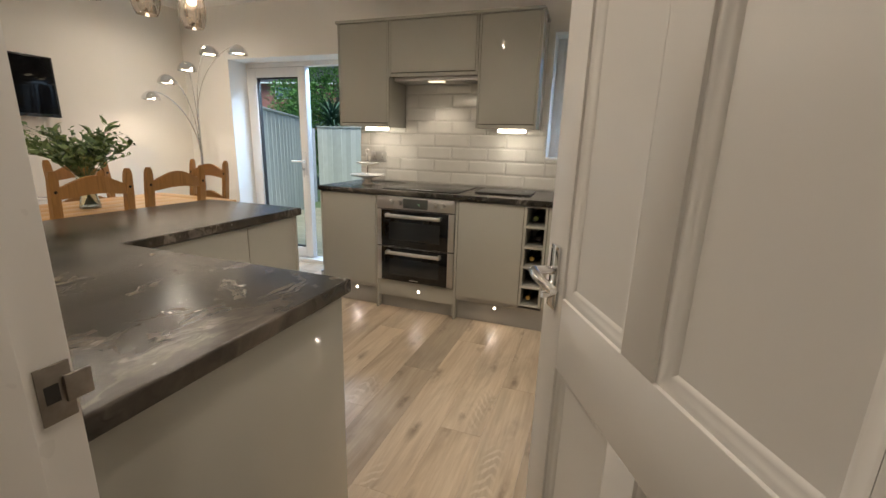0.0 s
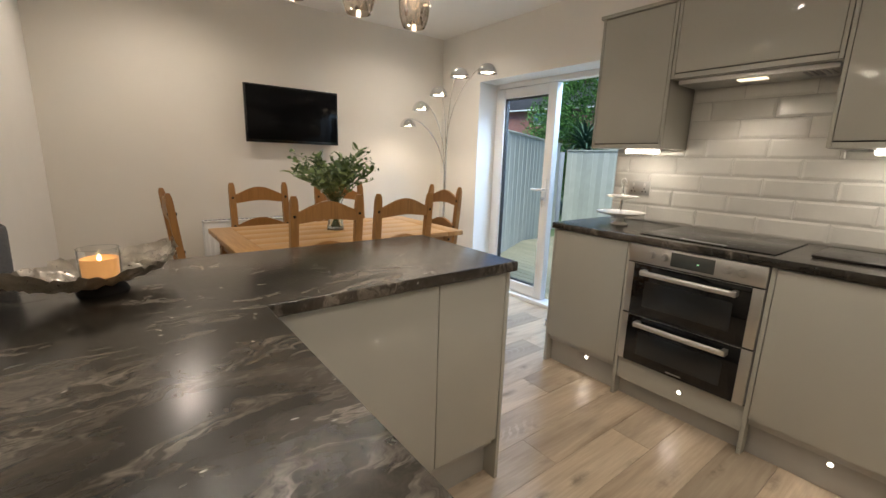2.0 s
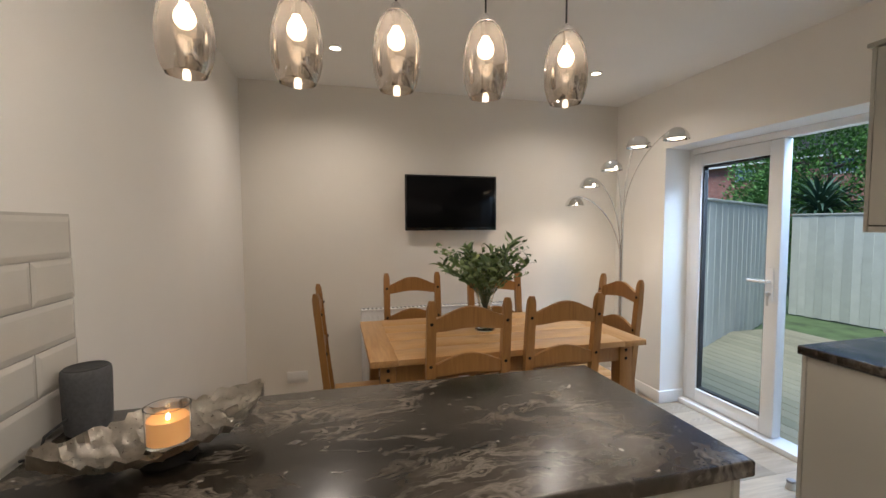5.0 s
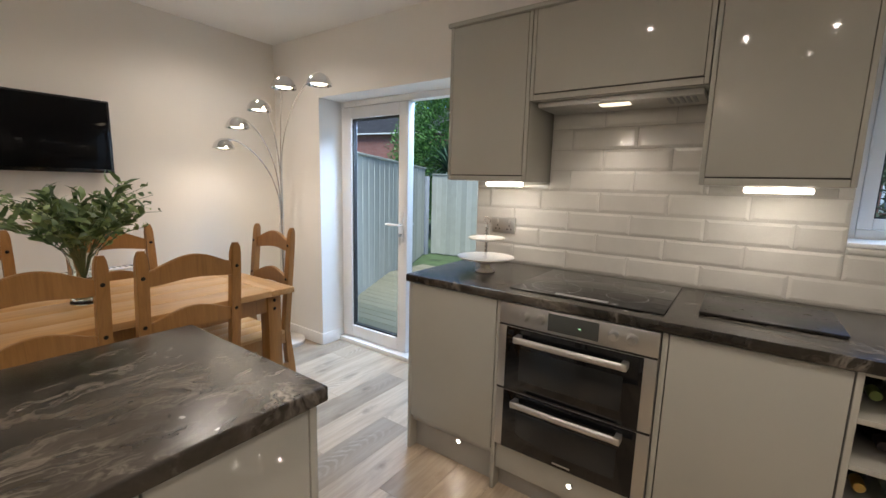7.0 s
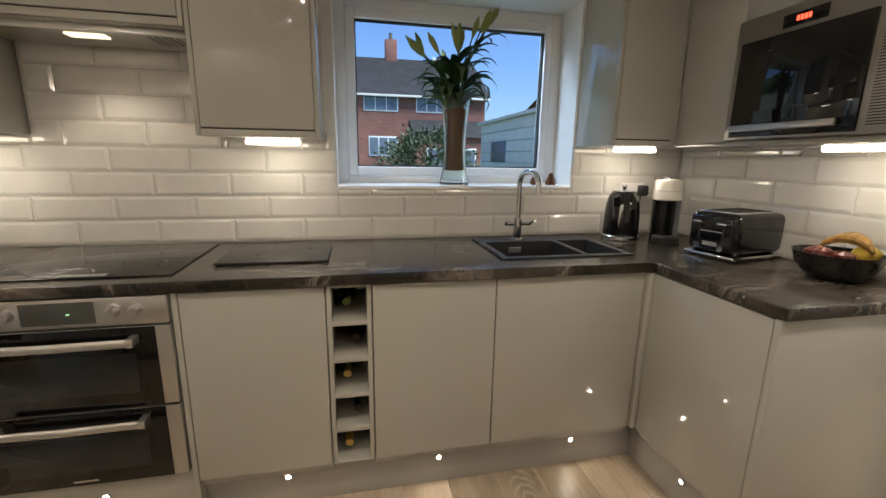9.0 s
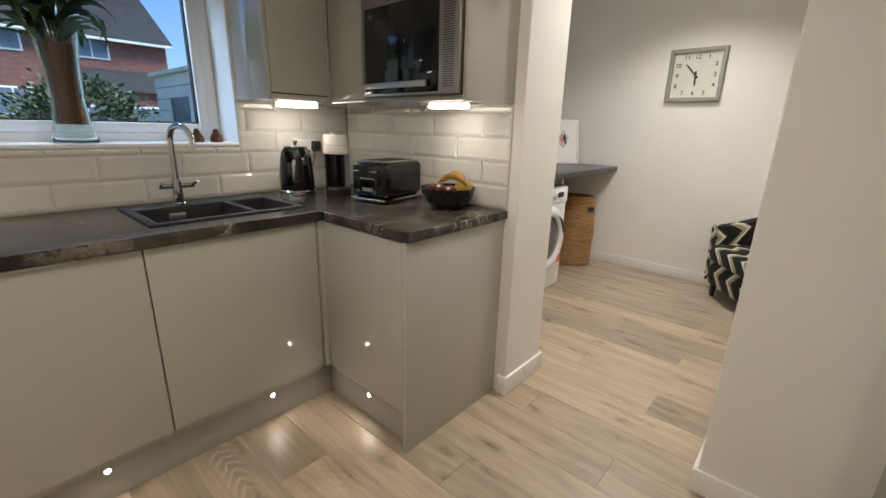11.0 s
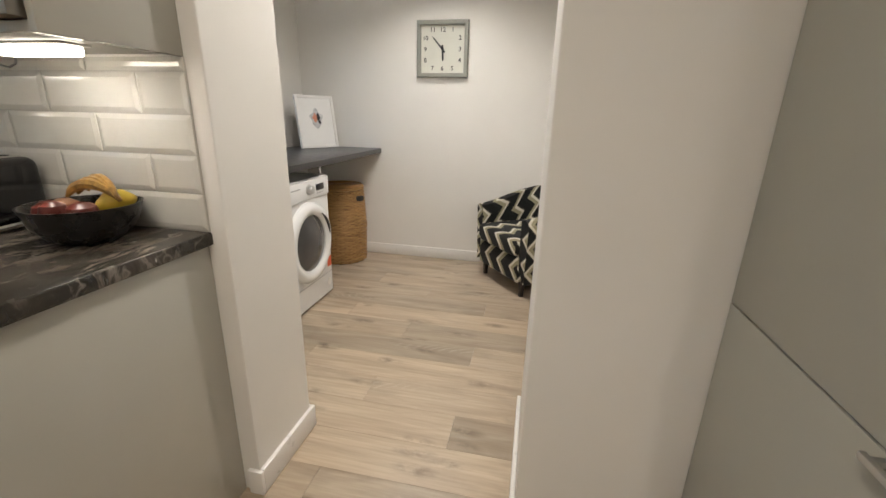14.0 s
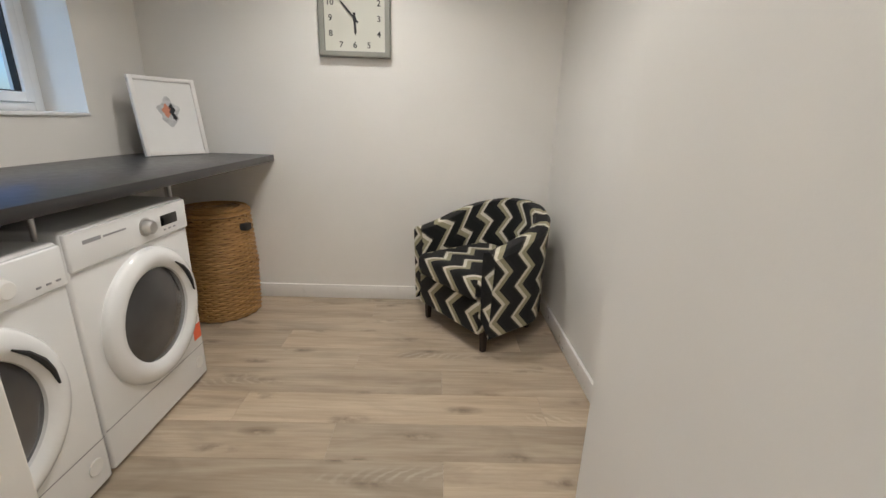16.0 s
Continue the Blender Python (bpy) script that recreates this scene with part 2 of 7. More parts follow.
def chevron():
    """Woven zigzag in black, olive grey and cream, laid out by the cloth's own coordinates."""
    n = Nodes("chevron_fabric")
    tc = n.add("ShaderNodeTexCoord")
    sep = n.add("ShaderNodeSeparateXYZ")
    n.link(tc.outputs["UV"], sep.inputs[0])
    pp = n.add("ShaderNodeMath")
    pp.operation = "PINGPONG"
    pp.inputs[1].default_value = 0.088
    n.link(sep.outputs[1], pp.inputs[0])
    add = n.add("ShaderNodeMath")
    add.operation = "ADD"
    n.link(sep.outputs[0], add.inputs[0])
    n.link(pp.outputs[0], add.inputs[1])
    mul = n.add("ShaderNodeMath")
    mul.operation = "MULTIPLY"
    mul.inputs[1].default_value = 1 / 0.168
    n.link(add.outputs[0], mul.inputs[0])
    fr = n.add("ShaderNodeMath")
    fr.operation = "FRACT"
    n.link(mul.outputs[0], fr.inputs[0])
    col = n.ramp(fr.outputs[0], [(0.0, (0.004, 0.004, 0.004)), (0.40, (0.05, 0.045, 0.033)), (0.47, (0.70, 0.66, 0.55)), (0.62, (0.34, 0.31, 0.20)), (0.82, (0.008, 0.008, 0.008))], True)
    weave = n.noise(n.coords(), 260, 2)
    col = n.mix(0.35, col, n.mix(1.0, col, n.ramp(weave, [(0.3, (0.5, 0.5, 0.5)), (0.7, (1.3, 1.3, 1.3))]), "MULTIPLY"))
    n.put(Base_Color=col, Roughness=0.9, Sheen_Weight=0.03)
    n.bump(weave, 0.3, 0.003)
    return n.mat


def pieces(name, a, b, rough, bump_scale=30.0, bump=0.08, spread=0.5, coat=0.0):
    """A surface whose tone changes a little from piece to piece."""
    n = Nodes(name)
    oi = n.add("ShaderNodeObjectInfo")
    col = n.mix(oi.outputs["Random"], a, b)
    v = n.coords(shift=True)
    blot = n.ramp(n.noise(v, 5, 4), [(0.3, (0.93, 0.93, 0.93)), (0.7, (1.04, 1.04, 1.04))])
    n.put(Base_Color=n.mix(1.0, col, blot, "MULTIPLY"), Roughness=rough)
    if coat:
        n.put(Coat_Weight=coat, Coat_Roughness=0.05)
    n.bump(n.noise(v, bump_scale, 3), bump, 0.004)
    return n.mat


def brickwork():
    n = Nodes("red_brickwork")
    tc = n.coords()
    br = n.add("ShaderNodeTexBrick", Scale=1.0)
    for key, value in (("Brick Width", 0.225), ("Row Height", 0.075), ("Mortar Size", 0.006)):
        br.inputs[key].default_value = value
    br.inputs["Color1"].default_value = (0.27, 0.095, 0.07, 1)
    br.inputs["Color2"].default_value = (0.36, 0.14, 0.10, 1)
    br.inputs["Mortar"].default_value = (0.30, 0.22, 0.18, 1)
    sw = n.add("ShaderNodeMapping")
    sw.inputs["Rotation"].default_value = (radians(90), 0, 0)
    n.link(tc, sw.inputs["Vector"])
    n.link(sw.outputs[0], br.inputs["Vector"])
    blot = n.ramp(n.noise(tc, 0.8, 4), [(0.3, (0.8, 0.8, 0.8)), (0.7, (1.12, 1.12, 1.12))])
    n.put(Base_Color=n.mix(1.0, br.outputs["Color"], blot, "MULTIPLY"), Roughness=0.9)
    return n.mat


def leaf_mat(name, dark, light, rough=0.5):
    n = Nodes(name)
    gm = n.add("ShaderNodeNewGeometry")
    n.put(Base_Color=n.ramp(gm.outputs["Random Per Island"], [(0.0, dark), (0.6, tuple((a + b) / 2 for a, b in zip(dark, light))), (1.0, light)]), Roughness=rough, Subsurface_Weight=0.0)
    return n.mat


M_WALL = plain("cream_wall_paint", (0.80, 0.775, 0.73), 0.6, vary=0.02, scale=2.0, bump=0.05, bump_scale=140)
M_GREYWALL = plain("pale_grey_wall_paint", (0.74, 0.70, 0.632), 0.6, vary=0.02, scale=2.0, bump=0.05, bump_scale=140)
M_CEIL = plain("ceiling_paint", (0.84, 0.83, 0.80), 0.7, vary=0.02, scale=2.0, bump=0.04, bump_scale=120)
M_TRIM = plain("white_gloss_paint", (0.80, 0.78, 0.75), 0.28, vary=0.015, scale=4, bump=0.015, bump_scale=50, rough_vary=0.02)
M_DOOR = plain("satin_white_door_paint", (0.74, 0.72, 0.69), 0.32, vary=0.012, scale=3, bump=0.03, bump_scale=22, rough_vary=0.02)
M_UPVC = plain("white_upvc", (0.82, 0.82, 0.81), 0.25, vary=0.012, rough_vary=0.02)
M_CAB = plain("gloss_grey_cabinet", (0.425, 0.415, 0.365), 0.075, vary=0.02, scale=2.5, rough_vary=0.02, coat=0.4)
M_CABSATIN = plain("satin_grey_cabinet", (0.38, 0.378, 0.33), 0.32, vary=0.02, scale=2.5, rough_vary=0.03)
M_CABIN = plain("grey_cabinet_carcass", (0.38, 0.365, 0.335), 0.4, vary=0.03)
M_GAP = plain("dark_gap", (0.03, 0.028, 0.026), 0.8)
M_TOP = slate_laminate("marbled_laminate", (1.0, 1.9, 1.0))
M_TOP_Y = slate_laminate("marbled_laminate_lengthwise", (1.8, 1.0, 1.0))
M_TILE = pieces("white_metro_tile", (0.62, 0.60, 0.55), (0.68, 0.66, 0.605), 0.10, 18, 0.05, coat=0.4)
M_GROUT = plain("pale_grout", (0.50, 0.48, 0.44), 0.85, bump=0.2, bump_scale=200)
M_OAK = floor_oak()
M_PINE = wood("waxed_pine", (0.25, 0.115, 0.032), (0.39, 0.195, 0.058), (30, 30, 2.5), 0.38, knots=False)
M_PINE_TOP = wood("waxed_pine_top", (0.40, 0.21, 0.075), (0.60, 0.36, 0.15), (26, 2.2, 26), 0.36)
M_IRON = plain("black_iron", (0.02, 0.018, 0.016), 0.5, 0.8)
M_STEEL = plain("brushed_steel", (0.58, 0.57, 0.55), 0.40, 1.0, vary=0.015, scale=3, rough_vary=0.015)
M_DULLSTEEL = plain("dull_steel", (0.36, 0.34, 0.31), 0.36, 1.0, vary=0.02, scale=3, rough_vary=0.02)
M_WORN = plain("worn_steel", (0.30, 0.27, 0.24), 0.38, 1.0, vary=0.25, scale=30)
M_CHROME = plain("polished_chrome", (0.78, 0.78, 0.78), 0.08, 1.0, vary=0.02, rough_vary=0.03)
M_BLACKGLASS = plain("black_glass", (0.0035, 0.0035, 0.004), 0.03, vary=0.02, rough_vary=0.01)
M_SCREEN = plain("dark_screen", (0.004, 0.004, 0.0045), 0.05, vary=0.02, rough_vary=0.01)
M_SCREEN.node_tree.nodes["Principled BSDF"].inputs["Specular IOR Level"].default_value = 0.12
M_BLACK = plain("gloss_black_enamel", (0.007, 0.007, 0.008), 0.10, vary=0.05, coat=0.25)
M_MATBLACK = plain("black_composite", (0.018, 0.018, 0.019), 0.55, vary=0.1, bump=0.15, bump_scale=200)
M_WHITE = plain("white_enamel", (0.80, 0.80, 0.79), 0.20, vary=0.01, rough_vary=0.02)
M_PLASTIC = plain("white_plastic", (0.75, 0.74, 0.71), 0.35, vary=0.02)
M_GREYPLASTIC = plain("grey_plastic", (0.30, 0.30, 0.31), 0.4)
M_PORCELAIN = plain("cream_porcelain", (0.78, 0.74, 0.65), 0.15, vary=0.03)
M_SPEAKER = plain("grey_speaker_cloth", (0.10, 0.102, 0.107), 0.9, vary=0.15, scale=120, bump=0.4, bump_scale=400)
M_SILVER = plain("hammered_silver", (0.56, 0.52, 0.46), 0.30, 1.0, vary=0.2, scale=30, bump=0.55, bump_scale=45)
M_WAX = glow("candle_wax", (1.0, 0.50, 0.17), 0.28)
M_FLAME = glow("candle_flame", (1.0, 0.70, 0.35), 6)
M_GLASS = glass("clear_glass")
M_PANE = glass("window_pane_glass", (0.97, 0.99, 1.0), 0.0, 1.05)
M_VASEGLASS = glass("vase_glass", (0.88, 0.95, 0.92), 0.02)
M_COPPER = plain("copper_glass", (0.13, 0.05, 0.028), 0.16, 0.6, vary=0.35, scale=14)
M_BULB = glow("warm_bulb", (1.0, 0.86, 0.66), 6)
M_LED = glow("white_led", (1.0, 0.92, 0.78), 9)
M_DISC = glow("downlight_disc", (1.0, 0.86, 0.66), 7)
M_HOODGLOW = glow("hood_lamp_glow", (1.0, 0.86, 0.62), 1.3)
M_HEADGLOW = glow("lamp_head_glow", (1.0, 0.84, 0.60), 9)
M_REDLED = glow("red_display", (1.0, 0.06, 0.03), 3)
M_BLUELED = glow("green_display", (0.4, 0.9, 0.5), 0.8)
M_WICKER = wood("honey_wicker", (0.16, 0.072, 0.02), (0.60, 0.35, 0.125), (4, 4, 30), 0.5, knots=False)
M_FABRIC = chevron()
M_DARKWOOD = plain("dark_stained_wood", (0.025, 0.014, 0.010), 0.4)
M_PAPER = plain("white_paper", (0.82, 0.81, 0.79), 0.8, vary=0.02)
M_LEAF = leaf_mat("eucalyptus_leaf", (0.045, 0.095, 0.032), (0.25, 0.35, 0.13))
M_LILY = leaf_mat("lily_leaf", (0.010, 0.036, 0.008), (0.045, 0.10, 0.022), 0.5)
M_BUD = leaf_mat("lily_bud", (0.12, 0.20, 0.04), (0.32, 0.34, 0.10))
M_STEM = plain("green_stem", (0.05, 0.10, 0.03), 0.5)
M_CONIFER = leaf_mat("conifer_foliage", (0.035, 0.10, 0.02), (0.13, 0.29, 0.05), 0.6)
M_PALM = leaf_mat("cordyline_leaf", (0.02, 0.055, 0.028), (0.08, 0.14, 0.09), 0.5)
M_BUSH = leaf_mat("garden_bush_leaf", (0.03, 0.055, 0.02), (0.13, 0.15, 0.07), 0.6)
M_BARK = plain("tree_bark", (0.08, 0.06, 0.045), 0.9, bump=0.5)
M_FENCE = pieces("weathered_fence_board", (0.34, 0.34, 0.275), (0.45, 0.44, 0.36), 0.85, 40, 0.3)
M_POST = plain("concrete_post", (0.33, 0.34, 0.35), 0.9, bump=0.3)
M_DECK = pieces("mossy_decking", (0.17, 0.15, 0.088), (0.25, 0.215, 0.135), 0.7, 40, 0.3)
M_GRASS = plain("lawn_ground", (0.06, 0.09, 0.03), 0.95, vary=0.4, scale=3, bump=0.6, bump_scale=60)
M_BRICK = brickwork()
M_ROOF = plain("grey_roof_tile", (0.085, 0.080, 0.078), 0.85, vary=0.2, scale=1.5, bump=0.5, bump_scale=9)
M_BROWNROOF = plain("brown_roof_tile", (0.16, 0.115, 0.085), 0.85, vary=0.2, scale=1.5, bump=0.5, bump_scale=9)
M_WINDARK = plain("house_window_glass", (0.16, 0.20, 0.25), 0.15, vary=0.3, scale=1.0)
M_SHIPLAP = pieces("cream_shiplap_board", (0.74, 0.725, 0.65), (0.80, 0.78, 0.70), 0.7)
M_BANANA = plain("banana_skin", (0.40, 0.22, 0.045), 0.5, vary=0.55, scale=30)
M_LEMON = plain("lemon_skin", (0.60, 0.42, 0.04), 0.4, bump=0.3, bump_scale=150)
M_APPLE = plain("red_apple_skin", (0.14, 0.03, 0.022), 0.3, vary=0.4, scale=20)
M_PEACH = plain("pale_apple_skin", (0.40, 0.20, 0.11), 0.4, vary=0.3, scale=20)
M_BROWN = plain("brown_glaze", (0.10, 0.035, 0.015), 0.15)
M_ORANGE = plain("orange_label", (0.75, 0.13, 0.05), 0.5)
M_INK = plain("charcoal_ink", (0.03, 0.03, 0.032), 0.8)
M_BLUSH = plain("coral_ink", (0.62, 0.26, 0.17), 0.8)
M_SOFTGREY = plain("pale_grey_wash", (0.55, 0.55, 0.55), 0.85, vary=0.2, scale=40)
M_CLOCKFRAME = plain("sage_grey_clock_frame", (0.28, 0.28, 0.245), 0.4)
M_CLOCKFACE = plain("cream_clock_face", (0.62, 0.61, 0.54), 0.4, vary=0.02)
M_BOTTLE = plain("dark_bottle_glass", (0.012, 0.018, 0.010), 0.08, coat=0.5)
M_FOIL = plain("gold_foil", (0.55, 0.38, 0.12), 0.35, 0.8)
M_GREENFOIL = plain("green_foil", (0.20, 0.26, 0.08), 0.4, 0.3)
M_REDFOIL = plain("black_foil", (0.02, 0.014, 0.014), 0.35, 0.3)


def smoked_shade():
    """Thin blown glass, nearly clear above and silvered smoke below."""
    n = Nodes("ombre_smoked_glass")
    sep = n.add("ShaderNodeSeparateXYZ")
    tc = n.add("ShaderNodeTexCoord")
    n.link(tc.outputs["Object"], sep.inputs[0])
    smoke = n.ramp(sep.outputs[2], [(0.0, (0.95, 0.95, 0.95)), (0.050, (0.9, 0.9, 0.9)), (0.100, (0.22, 0.22, 0.22)), (0.15, (0.05, 0.05, 0.05))])
    clear = n.add("ShaderNodeBsdfTransparent")
    n.link(n.mix(smoke, (0.90, 0.84, 0.76), (0.46, 0.39, 0.33)), clear.inputs["Color"])
    gloss = n.add("ShaderNodeBsdfGlossy", Roughness=0.05)
    gloss.inputs["Color"].default_value = (0.85, 0.81, 0.76, 1)
    haze = n.add("ShaderNodeBsdfTranslucent")
    haze.inputs["Color"].default_value = (0.95, 0.85, 0.72, 1)
    lw = n.add("ShaderNodeLayerWeight", Blend=0.12)
    edge = n.add("ShaderNodeMath")
    edge.operation = "MULTIPLY_ADD"
    n.link(smoke, edge.inputs[0])
    edge.inputs[1].default_value = 0.42
    n.link(lw.outputs["Fresnel"], edge.inputs[2])
    m1, m2 = n.add("ShaderNodeMixShader"), n.add("ShaderNodeMixShader")
    n.link(edge.outputs[0], m1.inputs[0])
    n.link(clear.outputs[0], m1.inputs[1])
    n.link(gloss.outputs[0], m1.inputs[2])
    n.link(n.ramp(smoke, [(0.0, (0.035, 0.035, 0.035)), (0.9, (0.008, 0.008, 0.008))]), m2.inputs[0])
    n.link(m1.outputs[0], m2.inputs[1])
    n.link(haze.outputs[0], m2.inputs[2])
    n.link(m2.outputs[0], n.t.nodes["Material Output"].inputs["Surface"])
    return n.mat


M_SHADE = smoked_shade()

# ---- mesh helpers ----
HOME = {}


def bx(x0, x1, y0, y1, z0, z1, b=0.003, seg=2, bm=None):
    bm = bm or bmesh.new()
    m = Matrix.Translation(((x0 + x1) / 2, (y0 + y1) / 2, (z0 + z1) / 2)) @ Matrix.Diagonal((abs(x1 - x0), abs(y1 - y0), abs(z1 - z0), 1))
    vs = bmesh.ops.create_cube(bm, size=1.0, matrix=m)["verts"]
    if b:
        bmesh.ops.bevel(bm, geom=list({e for v in vs for e in v.link_edges}), offset=b, segments=seg, affect="EDGES", profile=0.5)
    return bm


def lathe(profile, n=32, bm=None, at=(0, 0, 0), start=0.0):
    bm = bm or bmesh.new()
    rings = []
    for r, z in profile:
        if r < 1e-5:
            rings.append([bm.verts.new((at[0], at[1], at[2] + z))])
        else:
            rings.append([bm.verts.new((at[0] + r * math.cos(start + 2 * math.pi * k / n), at[1] + r * math.sin(start + 2 * math.pi * k / n), at[2] + z)) for k in range(n)])
    for a, b in zip(rings, rings[1:]):
        for k in range(n):
            q = [a[k % len(a)], a[(k + 1) % len(a)], b[(k + 1) % len(b)], b[k % len(b)]]
            u = []
            for v in q:
                if v not in u:
                    u.append(v)
            if len(u) > 2:
                bm.faces.new(u)
    return bm


def tube(points, r, n=8, bm=None, cap=True):
    """A round bar along points; r is one radius or one for each point."""
    bm = bm or bmesh.new()
    pts = [Vector(p) for p in points]
    rs = r if isinstance(r, (list, tuple)) else [r] * len(pts)
    rings, side = [], None
    for k, p in enumerate(pts):
        d = (pts[min(k + 1, len(pts) - 1)] - pts[max(k - 1, 0)]).normalized()
        if side is None:
            side = d.orthogonal().normalized()
        side = (side - d * side.dot(d)).normalized()
        up = d.cross(side)
        rings.append([bm.verts.new(p + rs[k] * (math.cos(2 * math.pi * j / n) * side + math.sin(2 * math.pi * j / n) * up)) for j in range(n)])
    for a, b in zip(rings, rings[1:]):
        for j in range(n):
            bm.faces.new((a[j], a[(j + 1) % n], b[(j + 1) % n], b[j]))
    if cap:
        bm.faces.new(rings[0][::-1])
        bm.faces.new(rings[-1])
    return bm


def ball(at, r, bm=None, squash=(1, 1, 1), seg=16):
    bm = bm or bmesh.new()
    bmesh.ops.create_uvsphere(bm, u_segments=seg, v_segments=seg // 2 + 2, radius=r, matrix=Matrix.Translation(at) @ Matrix.Diagonal((*squash, 1)))
    return bm


def mesh_of(name, bm, material, smooth=True):
    bmesh.ops.recalc_face_normals(bm, faces=bm.faces)
    me = bpy.data.meshes.new(name)
    bm.to_mesh(me)
    bm.free()
    me.materials.append(material)
    if smooth:
        me.polygons.foreach_set("use_smooth", [True] * len(me.polygons))
        me.set_sharp_from_angle(angle=radians(38))
    return me


def thing(name, at=(0, 0, 0), label="", category="", group="", kind="", turn=0.0):
    """An empty at the base of a thing; its parts are built in world metres round it unless local."""
    ob = new(name)
    ob.empty_display_size = 0.05
    ob.matrix_basis = pose(*at, 0, 0, turn)
    HOME[ob] = pose(*at, 0, 0, turn)
    return tagged(ob, label, category, group, kind)


def part(name, bm, material, parent, label="", smooth=True, local=False):
    if not local:
        bm.transform(HOME[parent].inverted())
    ob = new(name, mesh_of(name, bm, material, smooth))
    ob.parent = parent
    HOME[ob] = HOME[parent]
    return tagged(ob, label)


def solid(name, bm, material, label="", category="", kind="", group="", smooth=True):
    """A thing that is one mesh, built in world metres, with its origin at its base."""
    vs = [v.co for v in bm.verts]
    lo = Vector((min(v.x for v in vs), min(v.y for v in vs), min(v.z for v in vs)))
    hi = Vector((max(v.x for v in vs), max(v.y for v in vs), max(v.z for v in vs)))
    base = Vector(((lo.x + hi.x) / 2, (lo.y + hi.y) / 2, lo.z))
    bm.transform(Matrix.Translation(-base))
    ob = new(name, mesh_of(name, bm, material, smooth))
    ob.location = base
    HOME[ob] = Matrix.Translation(base)
    return tagged(ob, label, category, group, kind)


def structure(name, boxes, material, label, bevel=0.0):
    bm = bmesh.new()
    for b in boxes:
        bx(*b, b=bevel, bm=bm)
    return solid(name, bm, material, label, "", "structure", smooth=False)

# ---- structure: walls, ceiling, openings ----
CEIL = 2.42
WEST, EAST, NORTH, SOUTH = -4.0, 3.95, 3.268, 0.2
OUT = 3.56  # outer face of the north wall

wall_north = structure("wall_north", [
    (WEST - 0.12, -3.432, NORTH, OUT, -0.15, CEIL), (-3.432, -2.0, NORTH, OUT, 1.96, CEIL), (-2.0, -0.40, NORTH, OUT, -0.15, CEIL),
    (-0.40, 0.765, NORTH, OUT, -0.15, 1.150), (-0.40, 0.765, NORTH, OUT, 2.03, CEIL), (0.765, 2.45, NORTH, OUT, -0.15, CEIL),
    (2.45, 3.48, NORTH, OUT, -0.15, 1.150), (2.45, 3.48, NORTH, OUT, 2.03, CEIL), (3.48, EAST + 0.12, NORTH, OUT, -0.15, CEIL),
], M_WALL, "cream painted outside wall with window and door openings")
wall_west = structure("wall_west", [(WEST - 0.12, WEST, SOUTH, NORTH, 0, CEIL)], M_GREYWALL, "pale grey painted dining room wall")
wall_east = structure("wall_east", [(EAST, EAST + 0.12, 0.71, NORTH, 0, CEIL)], M_WALL, "off-white painted utility room wall")
wall_south = structure("wall_south", [
    (WEST - 0.12, -0.585, 0.08, SOUTH, 0, CEIL), (-0.585, 0.285, 0.08, SOUTH, 2.03, CEIL), (0.285, 1.53, 0.08, SOUTH, 0, CEIL),
], M_WALL, "cream painted inner wall with the hall doorway")
wall_middle = structure("wall_middle", [
    (1.41, 1.735, 2.062, NORTH, 0, CEIL), (1.41, 2.00, 0.71, 1.228, 0, CEIL), (1.41, 1.735, 1.228, 2.062, 2.06, CEIL),
], M_WALL, "cream painted dividing wall with a wide doorless opening", 0.004)
wall_utility = structure("wall_utility", [(1.53, EAST + 0.12, 0.71, 0.83, 0, CEIL)], M_WALL, "off-white painted utility side wall")
wall_unit_back = structure("wall_unit_back", [(1.41, 1.53, 0.08, 0.71, 0, CEIL)], M_WALL, "cream painted short return wall")
wall_hall = structure("wall_hall", [(-1.25, -1.13, -1.6, 0.08, 0, CEIL), (0.9, 1.02, -1.6, 0.08, 0, CEIL), (-1.13, 0.9, -1.6, -1.48, 0, CEIL)], M_WALL, "cream painted hall walls")
ceiling = structure("ceiling", [(WEST - 0.12, EAST + 0.12, -1.6, OUT, CEIL, CEIL + 0.15)], M_CEIL, "smooth white painted ceiling")
subfloor = structure("floor", [(WEST - 0.12, EAST + 0.12, -1.6, OUT, -0.15, -0.012)], M_GAP, "grey-washed oak laminate floor")

# skirting
SK = 0.016


def skirt(boxes):
    bm = bmesh.new()
    for x0, x1, y0, y1 in boxes:
        bx(x0, x1, y0, y1, 0, 0.095, b=0.005, bm=bm)
    return solid("baseboard", bm, M_TRIM, "white painted skirting board", "", "structure")


skirt([(WEST, WEST + SK, SOUTH + SK, NORTH - SK)])
skirt([(WEST, -3.432, NORTH - SK, NORTH), (-3.4325, -3.432 + SK, NORTH - SK, 3.48)])
skirt([(WEST, -2.06, SOUTH, SOUTH + SK)])
skirt([(1.41 - SK, 1.41, 2.062 - SK, 2.10), (1.41, 1.735 + SK, 2.062 - SK, 2.062), (1.735, 1.735 + SK, 2.062, 2.58)])
skirt([(1.41 - SK, 1.41, 0.84, 1.228 + SK), (1.41, 2.0 + SK, 1.228, 1.228 + SK), (2.0, 2.0 + SK, 0.83 + SK, 1.228)])
skirt([(2.0, EAST, 0.83, 0.83 + SK)])
skirt([(EAST - SK, EAST, 0.83 + SK, NORTH)])

